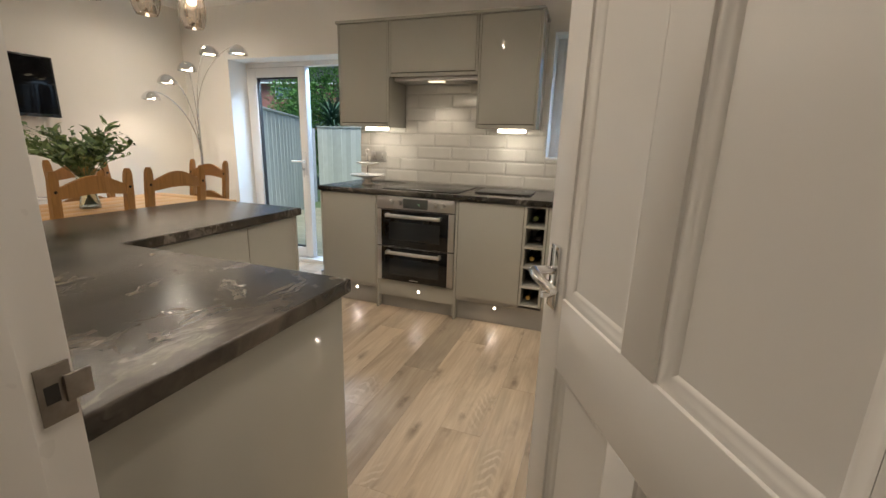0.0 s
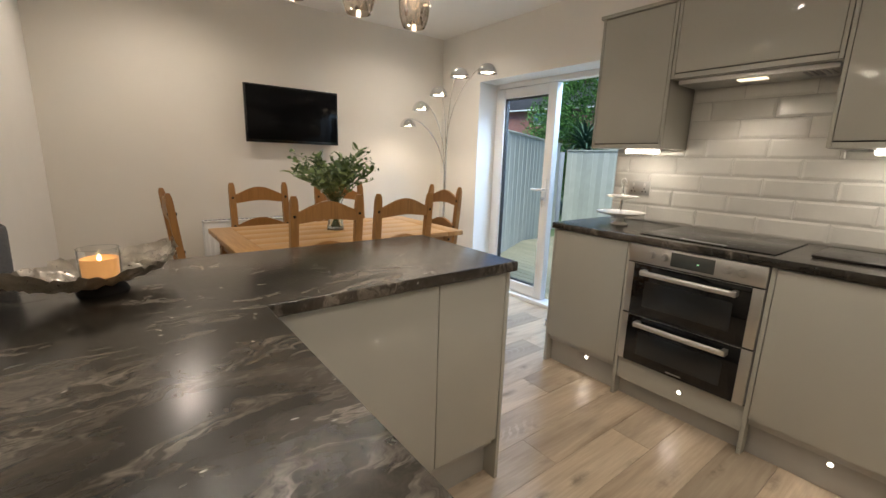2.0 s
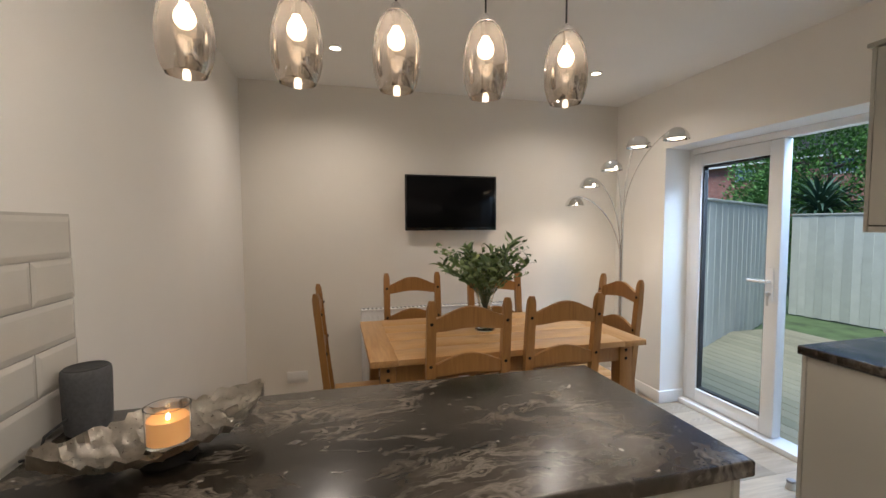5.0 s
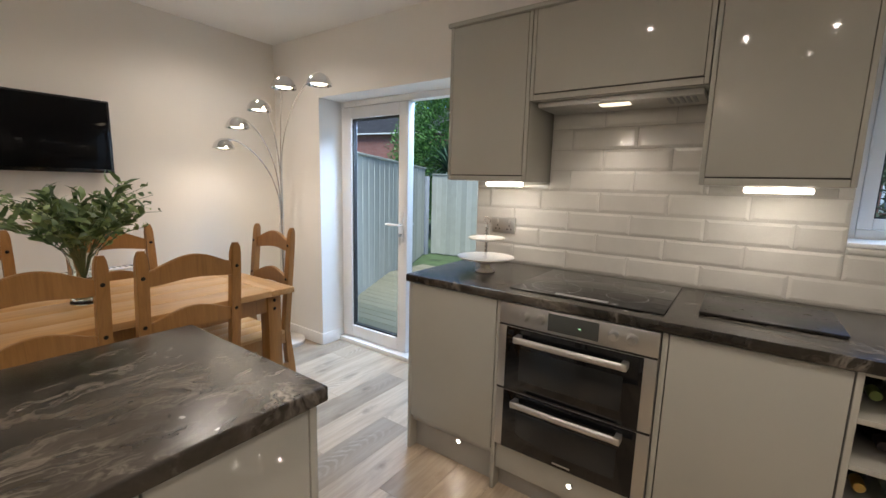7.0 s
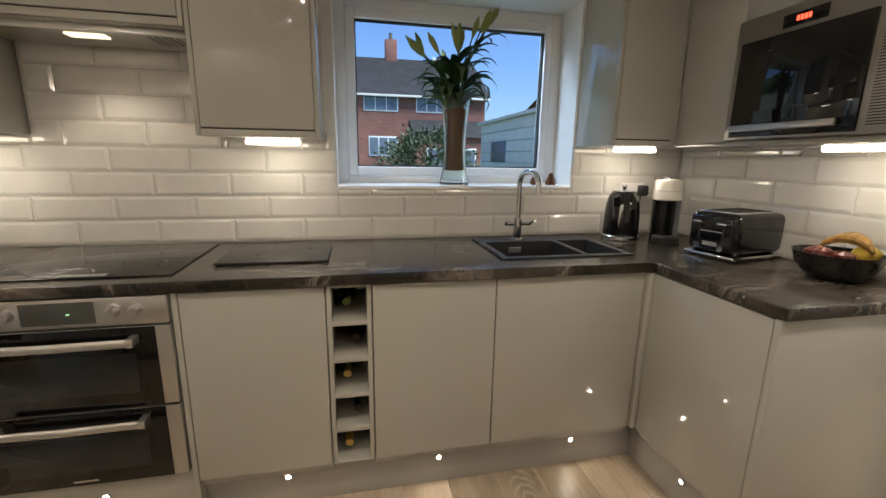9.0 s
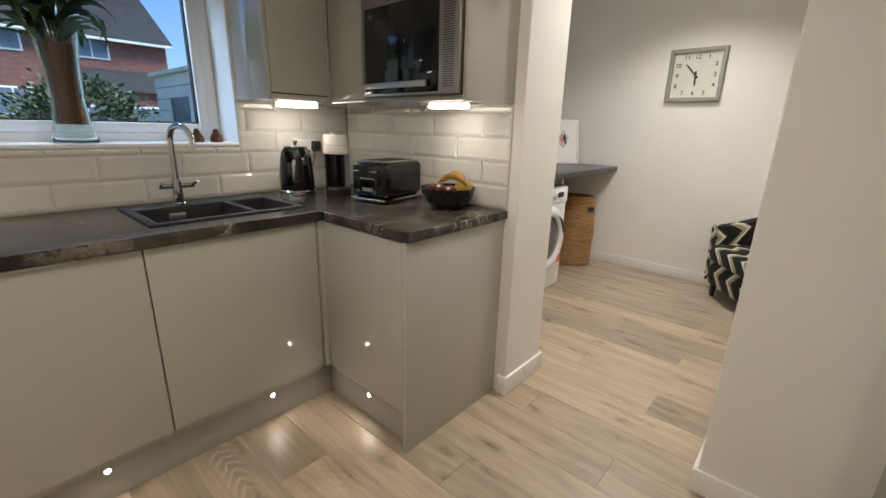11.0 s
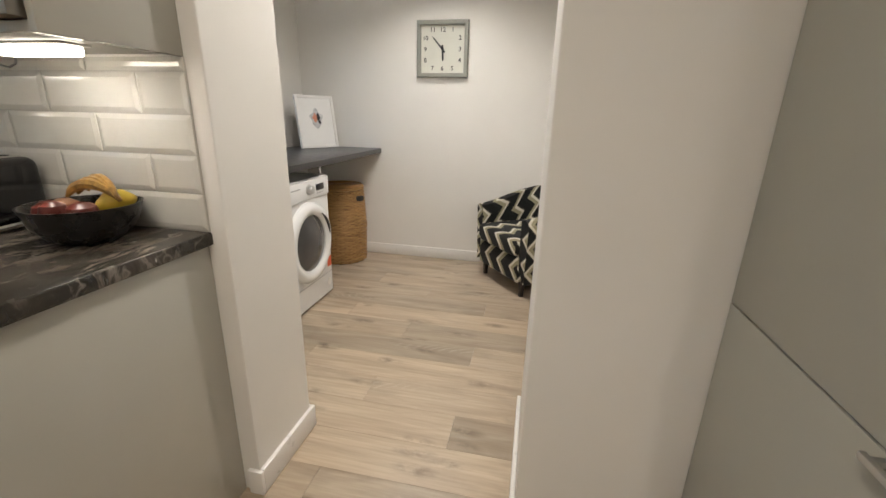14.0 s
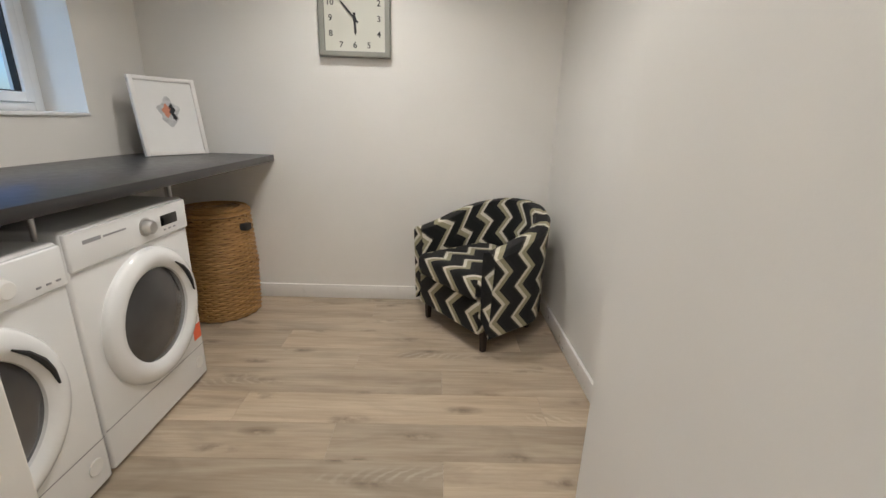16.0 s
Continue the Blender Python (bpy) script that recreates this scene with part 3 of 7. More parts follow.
# ---- hall doorway ----
trim = thing("trim", (-0.5, 0.14, 0), "white painted door lining with brass-worn steel strike plate", "", "", "structure")
part("lining", bx(-0.585, -0.560, 0.06, 0.2105, 0, 2.03, 0.003), M_TRIM, trim)
part("lining", bx(0.26, 0.285, 0.06, 0.222, 0, 2.03, 0.003), M_TRIM, trim)
part("lining_head", bx(-0.560, 0.26, 0.06, 0.2105, 2.005, 2.03, 0.003), M_TRIM, trim)
part("door_stop", bx(-0.5603, -0.548, 0.06, 0.160, 0, 2.005, 0.002), M_TRIM, trim)
part("architrave", bx(0.286, 0.35, 0.2, 0.217, 0, 2.09, 0.006, 3), M_TRIM, trim)
for x0, x1 in ((-0.65, -0.586), (0.286, 0.35)):
    part("architrave", bx(x0, x1, 0.063, 0.08, 0, 2.09, 0.006, 3), M_TRIM, trim)
strike = part("strike_plate", bx(-0.560, -0.5575, 0.172, 0.206, 0.925, 0.995, 0.001), M_WORN, trim, "worn steel strike plate")
part("strike_lip", bx(-0.5585, -0.5530, 0.196, 0.224, 0.945, 0.978, 0.002), M_WORN, trim)
part("strike_hole", bx(-0.5583, -0.5570, 0.178, 0.192, 0.950, 0.972, 0.0), M_GAP, trim)

# panelled door leaf, built along +x from its hinge, then turned open
LEAF_TURN = 116.4
door_leaf = thing("door_leaf", (0.256, 0.205, 0.006), "open satin white four-panel interior door with chrome lever", "door", turn=LEAF_TURN)
LW, LH, LT = 0.762, 1.98, 0.035


def leaf_box(x0, x1, z0, z1, y0=-LT / 2, y1=LT / 2, b=0.0015):
    return bx(x0, x1, y0, y1, z0, z1, b)


for x0, x1 in ((0, 0.10), (0.352, 0.432), (LW - 0.10, LW)):
    if x0 == 0.352:
        for z0, z1 in ((0.20, 0.78), (0.936, 1.87)):
            part("muntin", leaf_box(x0, x1, z0, z1), M_DOOR, door_leaf, local=True)
    else:
        part("stile", leaf_box(x0, x1, 0, LH), M_DOOR, door_leaf, local=True)
for z0, z1 in ((0, 0.20), (0.78, 0.936), (1.87, LH)):
    part("rail", leaf_box(0.10, LW - 0.10, z0, z1), M_DOOR, door_leaf, local=True)
for x0, x1 in ((0.10, 0.352), (0.432, LW - 0.10)):
    for z0, z1 in ((0.20, 0.78), (0.936, 1.87)):
        part("panel", leaf_box(x0, x1, z0, z1, -0.002, 0.002, 0), M_DOOR, door_leaf, local=True)
        for s in (-1, 1):
            bm = bmesh.new()
            # sloped moulding round the panel: four mitred strips with a step
            prof = [(0.0, 0.0172), (0.0015, 0.0125), (0.006, 0.0120), (0.010, 0.0085), (0.020, 0.0070), (0.026, 0.0030), (0.028, 0.0015)]
            loops = [[bm.verts.new((x, s * h, z)) for x, z in ((x0 + d, z0 + d), (x1 - d, z0 + d), (x1 - d, z1 - d), (x0 + d, z1 - d))] for d, h in prof]
            for a, b in zip(loops, loops[1:]):
                for k in range(4):
                    bm.faces.new((a[k], a[(k + 1) % 4], b[(k + 1) % 4], b[k]))
            part("moulding", bm, M_DOOR, door_leaf, local=True)
for s in (-1, 1):
    hx = LW - 0.055
    plate = part("handle_plate", bx(hx - 0.021, hx + 0.021, s * LT / 2, s * (LT / 2 + 0.008), 0.90, 1.04, 0.003), M_CHROME, door_leaf, "polished chrome handle plate", local=True)
    y1 = s * (LT / 2 + 0.05)
    bm = tube([(hx, s * LT / 2, 0.985), (hx, y1, 0.985)], 0.010, 14)
    tube([(hx, y1, 0.985), (hx - 0.03, y1 + s * 0.006, 0.986), (hx - 0.07, y1 + s * 0.004, 0.982), (hx - 0.108, y1 - s * 0.004, 0.976)], [0.011, 0.0105, 0.0095, 0.008], 12, bm)
    part("lever", bm, M_CHROME, plate, local=True)
    bm = tube([(hx, s * (LT / 2 + 0.007), 0.930), (hx, s * (LT / 2 + 0.028), 0.930)], 0.008, 12)
    part("latch_turn", bm, M_CHROME, plate, local=True)

# ---- french door ----
door_1 = thing("door_1", (-2.72, 3.47, 0), "white upvc double glazed french door, one leaf open outward", "", "", "structure")
FY0, FY1 = 3.487, 3.557
part("door_frame", bx(-3.4315, -3.4055, FY0, FY1, 0, 1.96, 0.004), M_UPVC, door_1)
part("door_frame", bx(-2.045, -2.0, FY0, FY1, 0, 1.96, 0.004), M_UPVC, door_1)
part("door_frame", bx(-3.405, -2.045, FY0, FY1, 1.915, 1.96, 0.004), M_UPVC, door_1)
part("threshold", bx(-3.431, -2.001, 3.43, 3.575, -0.01, 0.035, 0.006), M_UPVC, door_1)


def glazed_leaf(parent, hinge, width, turn, sign):
    m = pose(*hinge, 0, 0, turn)

    def lp(name, bm, mat, label=""):
        bm.transform(m)
        return part(name, bm, mat, parent, label)

    x0, x1 = (0, width) if sign > 0 else (-width, 0)
    st, h0, h1, t = 0.088, 0.04, 1.912, 0.035
    lp("leaf_stile", bx(x0, x0 + st, -t, t, h0, h1, 0.006, 3), M_UPVC)
    lp("leaf_stile", bx(x1 - st, x1, -t, t, h0, h1, 0.006, 3), M_UPVC)
    lp("leaf_rail", bx(x0 + st, x1 - st, -t, t, h0, h0 + 0.10, 0.006, 3), M_UPVC)
    lp("leaf_rail", bx(x0 + st, x1 - st, -t, t, h1 - st, h1, 0.006, 3), M_UPVC)
    g0, g1, gz0, gz1 = x0 + st, x1 - st, h0 + 0.10, h1 - st
    for a, b, c, d in ((g0, g0 + 0.012, gz0, gz1), (g1 - 0.012, g1, gz0, gz1), (g0 + 0.012, g1 - 0.012, gz0, gz0 + 0.012), (g0 + 0.012, g1 - 0.012, gz1 - 0.012, gz1)):
        lp("gasket", bx(a, b, -0.018, 0.018, c, d, 0.0), M_GAP)
    pane = lp("pane", bx(g0 + 0.006, g1 - 0.006, -0.003, 0.003, gz0 + 0.006, gz1 - 0.006, 0), M_PANE)
    pane.visible_shadow = False
    hx = (x1 - 0.044) if sign > 0 else (x0 + 0.044)
    for s in (-1, 1):
        lp("handle_plate", bx(hx - 0.016, hx + 0.016, s * t, s * (t + 0.010), 0.90, 1.12, 0.004), M_UPVC)
        bm = tube([(hx, s * t, 1.03), (hx, s * (t + 0.05), 1.03)], 0.009, 10)
        tube([(hx, s * (t + 0.05), 1.03), (hx - sign * 0.12, s * (t + 0.048), 1.03)], 0.0095, 10, bm)
        lp("lever", bm, M_UPVC)
    bm = tube([(hx, -t - 0.010, 0.955), (hx, -t - 0.018, 0.955)], 0.008, 10)
    bx(hx - 0.004, hx + 0.004, -t - 0.045, -t - 0.018, 0.94, 0.965, 0.001, bm=bm)
    bx(hx - 0.007, hx + 0.007, -t - 0.030, -t - 0.027, 0.88, 0.94, 0.001, bm=bm)
    lp("door_keys", bm, M_STEEL, "steel keys left in the lock")


glazed_leaf(door_1, (-3.405, 3.518, 0), 0.68, 0, 1)
glazed_leaf(door_1, (-2.045, 3.56, 0), 0.68, -96, -1)

# ---- windows ----


def window(name, x0, x1, z0, z1, label, mullion=None):
    win = thing(name, ((x0 + x1) / 2, 3.5, z0), label, "", "", "structure")
    y0, y1, f = 3.475, 3.545, 0.05
    for a, b, c, d in ((x0, x0 + f, z0, z1), (x1 - f, x1, z0, z1), (x0 + f, x1 - f, z0, z0 + f), (x0 + f, x1 - f, z1 - f, z1)):
        part("window_frame", bx(a, b, y0, y1, c, d, 0.004), M_UPVC, win)
    cells = [(x0 + f, x1 - f)] if mullion is None else [(x0 + f, mullion - 0.025), (mullion + 0.025, x1 - f)]
    if mullion is not None:
        part("mullion", bx(mullion - 0.025, mullion + 0.025, y0, y1, z0 + f, z1 - f, 0.004), M_UPVC, win)
    for a, b in cells:
        s = 0.045
        c, d = z0 + f, z1 - f
        for e0, e1, g0, g1 in ((a, a + s, c, d), (b - s, b, c, d), (a + s, b - s, c, c + s), (a + s, b - s, d - s, d)):
            part("sash", bx(e0, e1, y0 - 0.012, y1 - 0.01, g0, g1, 0.006, 3), M_UPVC, win)
        for e0, e1, g0, g1 in ((a + s, a + s + 0.006, c + s, d - s), (b - s - 0.006, b - s, c + s, d - s), (a + s, b - s, d - s - 0.006, d - s), (a + s, b - s, c + s, c + s + 0.006)):
            part("gasket", bx(e0, e1, y0 + 0.005, y0 + 0.035, g0, g1, 0), M_GAP, win)
        pane = part("pane", bx(a + s - 0.004, b - s + 0.004, y0 + 0.016, y0 + 0.020, c + s - 0.004, d - s + 0.004, 0), M_PANE, win)
        pane.visible_shadow = False
    part("window_sill", bx(x0, x1, NORTH - 0.012, y0 + 0.004, z0 - 0.006, z0 + 0.012, 0.004), M_UPVC, win)
    return win


window("window_1", -0.40, 0.765, 1.150, 2.03, "white upvc kitchen window over the sink")
window("window_2", 2.45, 3.48, 1.150, 2.03, "white upvc utility room window", 2.95)

# ---- base cabinets along the north wall ----
FACE, BACK = 2.65, NORTH - 0.012
DZ0, DZ1, TOPZ = 0.185, 0.866, 0.91


def base_unit(x0, x1, label, doors=True, rail_handle=False, top=0.871):
    u = thing("base_cabinet", ((x0 + x1) / 2, 2.95, 0), label, "cabinet", "kitchen base cabinets")
    part("carcass", bx(x0 + 0.001, x1 - 0.001, FACE + 0.022, BACK, 0.15, top, 0.001), M_CABIN, u)
    if doors:
        d = part("door", bx(x0 + 0.002, x1 - 0.002, FACE, FACE + 0.020, DZ0, DZ1, 0.003), M_CAB, u)
        if rail_handle:
            part("edge_handle", bx(x0 + 0.10, x1 - 0.16, FACE - 0.008, FACE + 0.003, DZ1 - 0.006, DZ1 + 0.002, 0.0015), M_STEEL, d, "thin steel edge pull")
    return u


base_unit(-1.98, -1.52, "gloss pale grey base cabinet beside the garden door")
base_unit(-0.88, -0.432, "gloss pale grey base cabinet beside the oven")
base_unit(-0.278, 0.172, "gloss pale grey integrated appliance front with steel edge pull", True, True)
base_unit(0.172, 0.786, "gloss pale grey sink cabinet", top=0.70)
# end and oven side panels reach the floor
for x0, x1 in ((-1.999, -1.981), (-1.519, -1.501), (-0.899, -0.881)):
    solid("end_panel", bx(x0, x1, FACE + 0.002, BACK, 0, 0.871, 0.002), M_CAB, "gloss grey panel standing on the floor", "panel", group="kitchen end panels")
PL = 2.705
for x0, x1 in ((-1.980, -1.520), (-1.500, -0.900), (-0.880, 0.85)):
    solid("plinth", bx(x0, x1, PL, PL + 0.016, 0, 0.149, 0.001), M_CABIN, "grey plinth board under the cabinets", "plinth", group="kitchen plinths")
solid("oven_filler", bx(-1.500, -0.900, FACE + 0.012, FACE + 0.028, 0.105, 0.228, 0.002), M_CAB, "grey filler panel below the oven", "panel")


def plinth_spot(at, along="x"):
    s = thing("plinth_light", at, "small round glowing steel plinth light", "light", "plinth lights")
    if along == "x":
        rot = Matrix.Translation(at) @ Matrix.Rotation(radians(90), 4, "X")
    else:
        rot = Matrix.Translation(at) @ Matrix.Rotation(radians(-90), 4, "Y")
    bm = lathe([(0.0, -0.002), (0.014, -0.002), (0.014, 0.003), (0.0095, 0.004), (0.0095, 0.002)], 20)
    bm.transform(rot)
    part("bezel", bm, M_STEEL, s)
    bm = lathe([(0.0, 0.0035), (0.0092, 0.0028), (0.0092, 0.001)], 20)
    bm.transform(rot)
    part("lens", bm, M_LED, s, "glowing white lens")


for place in PLINTH_X:
    plinth_spot(place)
for place in PLINTH_Y:
    plinth_spot(place, "y")

# wine rack
rack = thing("wine_rack", (-0.355, 2.95, 0), "pale grey built-in wine rack with five openings", "wine rack")
x0, x1 = -0.430, -0.280
part("side", bx(x0, x0 + 0.016, FACE, BACK - 0.1, DZ0, 0.868, 0.002), M_CAB, rack)
part("side", bx(x1 - 0.016, x1, FACE, BACK - 0.1, DZ0, 0.868, 0.002), M_CAB, rack)
part("back", bx(x0 + 0.016, x1 - 0.016, FACE + 0.36, FACE + 0.376, DZ0, 0.868, 0), M_CABIN, rack)
step = (0.868 - DZ0) / 5
for k in range(6):
    z = DZ0 + k * step
    part("shelf", bx(x0 + 0.016, x1 - 0.016, FACE, FACE + 0.36, max(DZ0, z - 0.008), min(0.868, z + 0.008), 0.001), M_CAB, rack)


def bottle(at, foil, label):
    b = thing("wine_bottle", at, label, "bottle", "bottles in the wine rack")
    x, y, z = at
    rot = Matrix.Translation((x, y, z)) @ Matrix.Rotation(radians(-90), 4, "X")
    bm = lathe([(0, 0.28), (0.036, 0.28), (0.0375, 0.27), (0.0375, 0.11), (0.030, 0.085), (0.0145, 0.06), (0.0145, 0.0)], 20)
    bm.transform(rot)
    part("body", bm, M_BOTTLE, b)
    bm = lathe([(0, -0.002), (0.0135, -0.001), (0.0158, 0.003), (0.0158, 0.05)], 18)
    bm.transform(rot)
    part("foil", bm, foil, b)


for k, dx, foil, lab in ((4, -0.012, M_GREENFOIL, "dark wine bottle with green foil lying in the rack"), (3, 0.02, M_REDFOIL, "dark wine bottle with black foil lying in the rack"),
                         (2, -0.015, M_FOIL, "dark wine bottle with gold foil lying in the rack"), (1, 0.018, M_REDFOIL, "dark wine bottle lying deep in the rack"),
                         (0, -0.016, M_FOIL, "dark wine bottle with gold foil lying in the rack")):
    bottle((-0.355 + dx, FACE + 0.05 + 0.012 * k, DZ0 + k * step + 0.0085 + 0.0375), foil, lab)

# double oven
oven = thing("double_oven", (-1.2, 2.9, 0), "built-in stainless steel double oven with black glass doors", "oven")
OF = 2.632
part("body", bx(-1.497, -0.903, OF + 0.026, 3.2, 0.235, 0.868, 0.002), M_GREYPLASTIC, oven)
panel = part("control_panel", bx(-1.497, -0.903, OF + 0.004, OF + 0.026, 0.778, 0.868, 0.003), M_STEEL, oven, "brushed steel control panel")
part("display", bx(-1.29, -1.10, OF + 0.001, OF + 0.006, 0.790, 0.858, 0.001), plain("dark_display_panel", (0.07, 0.075, 0.07), 0.14), panel)
part("clock_digits", bx(-1.172, -1.164, OF - 0.0005, OF + 0.002, 0.819, 0.824, 0), M_BLUELED, panel)
for kx in (-1.385, -1.318, -1.048, -0.988):
    bm = lathe([(0, 0.026), (0.013, 0.026), (0.0155, 0.022), (0.0185, 0.004), (0.0225, 0.003), (0.0225, 0.0)], 24)
    bm.transform(Matrix.Translation((kx, OF + 0.004, 0.826)) @ Matrix.Rotation(radians(90), 4, "X"))
    part("knob", bm, M_STEEL, panel)
for z0, z1, hz in ((0.503, 0.772, 0.735), (0.238, 0.496, 0.462)):
    d = part("oven_door", bx(-1.497, -0.903, OF + 0.004, OF + 0.026, z0, z1, 0.003), M_STEEL, oven)
    part("door_glass", bx(-1.462, -0.945, OF, OF + 0.006, z0 + 0.002, z1 - 0.002, 0.001), M_BLACKGLASS, d, "black glass front")
    part("viewing_window", bx(-1.40, -1.005, OF - 0.0012, OF + 0.002, z0 + 0.05, z1 - 0.085, 0.001), plain("oven_window", (0.018, 0.020, 0.022), 0.03, rough_vary=0.01), d)
    bm = tube([(-1.40, OF - 0.038, hz), (-1.20, OF - 0.043, hz), (-1.0, OF - 0.038, hz)], 0.009, 12)
    bm.transform(Matrix.Translation((0, 0, hz)) @ Matrix.Diagonal((1, 1, 1.5, 1)) @ Matrix.Translation((0, 0, -hz)))
    for hx in (-1.40, -1.0):
        bx(hx - 0.011, hx + 0.011, OF - 0.046, OF, hz - 0.013, hz + 0.013, 0.003, bm=bm)
    part("handle", bm, M_STEEL, d, "brushed steel bar handle")
part("door_gap", bx(-1.495, -0.905, OF + 0.002, OF + 0.02, 0.4965, 0.5025, 0), M_GAP, oven)
part("panel_gap", bx(-1.495, -0.905, OF + 0.002, OF + 0.02, 0.7725, 0.7775, 0), M_GAP, oven)
part("maker_mark", bx(-1.235, -1.165, OF - 0.0008, OF + 0.001, 0.252, 0.258, 0), M_STEEL, oven)

# return cabinet to the dividing wall
u = thing("base_cabinet", (1.1, 2.4, 0), "gloss pale grey corner base cabinet with tall end panel", "cabinet", "kitchen base cabinets")
part("carcass", bx(0.832, 1.398, 2.145, 2.63, 0.15, 0.871, 0.001), M_CABIN, u)
part("door", bx(0.808, 0.828, 2.146, 2.630, DZ0, DZ1, 0.003), M_CAB, u)
part("corner_post", bx(0.790, 0.828, 2.634, 2.668, DZ0, DZ1, 0.002), M_CAB, u)
part("end_panel", bx(0.806, 1.408, 2.122, 2.142, 0, 0.871, 0.002), M_CAB, u)
solid("plinth", bx(0.852, 0.868, 2.144, 2.72, 0, 0.149, 0.001), M_CABIN, "grey plinth board under the cabinets", "plinth", group="kitchen plinths")

# worktops


def slab(name, cells, label, mat, z0=0.872, z1=TOPZ, hole=None):
    """A worktop from rectangles that share their corners, with rounded outer edges; hole is left open."""
    bm = bmesh.new()
    made = {}

    def vert(x, y):
        key = (round(x, 4), round(y, 4))
        if key not in made:
            made[key] = bm.verts.new((x, y, z1))
        return made[key]

    xs, ys = cells[0], cells[1]
    for i in range(len(xs) - 1):
        for j in range(len(ys) - 1):
            if cells[2](i, j):
                bm.faces.new((vert(xs[i], ys[j]), vert(xs[i + 1], ys[j]), vert(xs[i + 1], ys[j + 1]), vert(xs[i], ys[j + 1])))
    rim = [e for e in bm.edges if len(e.link_faces) == 1]
    outer = set()
    for e in rim:
        c = (e.verts[0].co + e.verts[1].co) / 2
        if not hole or not (hole[0] - 0.001 < c.x < hole[1] + 0.001 and hole[2] - 0.001 < c.y < hole[3] + 0.001):
            outer.add(tuple(sorted((tuple(round(q, 4) for q in v.co[:2])) for v in e.verts)))
    r = bmesh.ops.extrude_face_region(bm, geom=list(bm.faces))
    for g in r["geom"]:
        if isinstance(g, bmesh.types.BMVert):
            g.co.z = z0
    es = [e for e in bm.edges if abs(e.verts[0].co.z - e.verts[1].co.z) < 1e-6 and tuple(sorted((tuple(round(q, 4) for q in v.co[:2])) for v in e.verts)) in outer]
    bmesh.ops.bevel(bm, geom=es, offset=0.006, segments=3, affect="EDGES", profile=0.5)
    return solid(name, bm, mat, label, "worktop")


SX0, SX1, SY0, SY1 = 0.235, 0.785, 2.765, 3.165
KX, KY = [-2.003, SX0, SX1, 0.805, 1.409], [2.108, 2.632, SY0, SY1, BACK]
slab("worktop", (KX, KY, lambda i, j: (j > 0 or i == 3) and not (i == 1 and j == 2)),
     "dark marbled laminate L-shaped worktop with pale veins along the tiled wall", M_TOP, hole=(SX0, SX1, SY0, SY1))
PX, PY = [-2.012, -1.402, -0.567], [SOUTH + 0.012, 0.808, 1.675]
slab("worktop", (PX, PY, lambda i, j: not (i == 1 and j == 1)), "dark marbled laminate peninsula worktop with pale veins", M_TOP_Y)

# ---- peninsula ----
pen = thing("base_cabinet", (-1.0, 0.5, 0), "gloss pale grey cabinet with plain end panel beside the hall door", "cabinet", "peninsula cabinets")
part("end_panel", bx(-0.602, -0.583, SOUTH + 0.002, 0.79, 0, 0.871, 0.002), M_CAB, pen)
part("carcass", bx(-1.42, -0.604, SOUTH + 0.002, 0.768, 0.15, 0.871, 0.001), M_CABIN, pen)
part("door", bx(-1.375, -0.985, 0.770, 0.790, DZ0, DZ1, 0.003), M_CAB, pen)
part("door", bx(-0.983, -0.604, 0.770, 0.790, DZ0, DZ1, 0.003), M_CAB, pen)
pen2 = thing("base_cabinet", (-1.7, 1.2, 0), "gloss pale grey peninsula cabinet with two doors", "cabinet", "peninsula cabinets")
part("carcass", bx(-1.985, -1.444, SOUTH + 0.002, 1.640, 0.15, 0.871, 0.001), M_CABIN, pen2)
part("door", bx(-1.442, -1.422, 0.80, 1.337, DZ0, DZ1, 0.003), M_CAB, pen2)
part("door", bx(-1.442, -1.422, 1.340, 1.640, DZ0, DZ1, 0.003), M_CAB, pen2)
part("end_panel", bx(-2.004, -1.420, 1.642, 1.660, 0, 0.871, 0.002), M_CAB, pen2)
part("back_panel", bx(-2.004, -1.987, SOUTH + 0.018, 1.641, 0, 0.871, 0.002), M_CAB, pen2)
solid("plinth", bx(-1.50, -1.484, 0.72, 1.640, 0, 0.149, 0.001), M_CABIN, "grey plinth board under the peninsula", "plinth", group="kitchen plinths")
solid("plinth", bx(-1.483, -0.603, 0.70, 0.716, 0, 0.149, 0.001), M_CABIN, "grey plinth board under the peninsula", "plinth", group="kitchen plinths")

# ---- wall cabinets ----
UF, UB, UZ0, UZ1 = 2.95, NORTH - 0.001, 1.358, 2.10


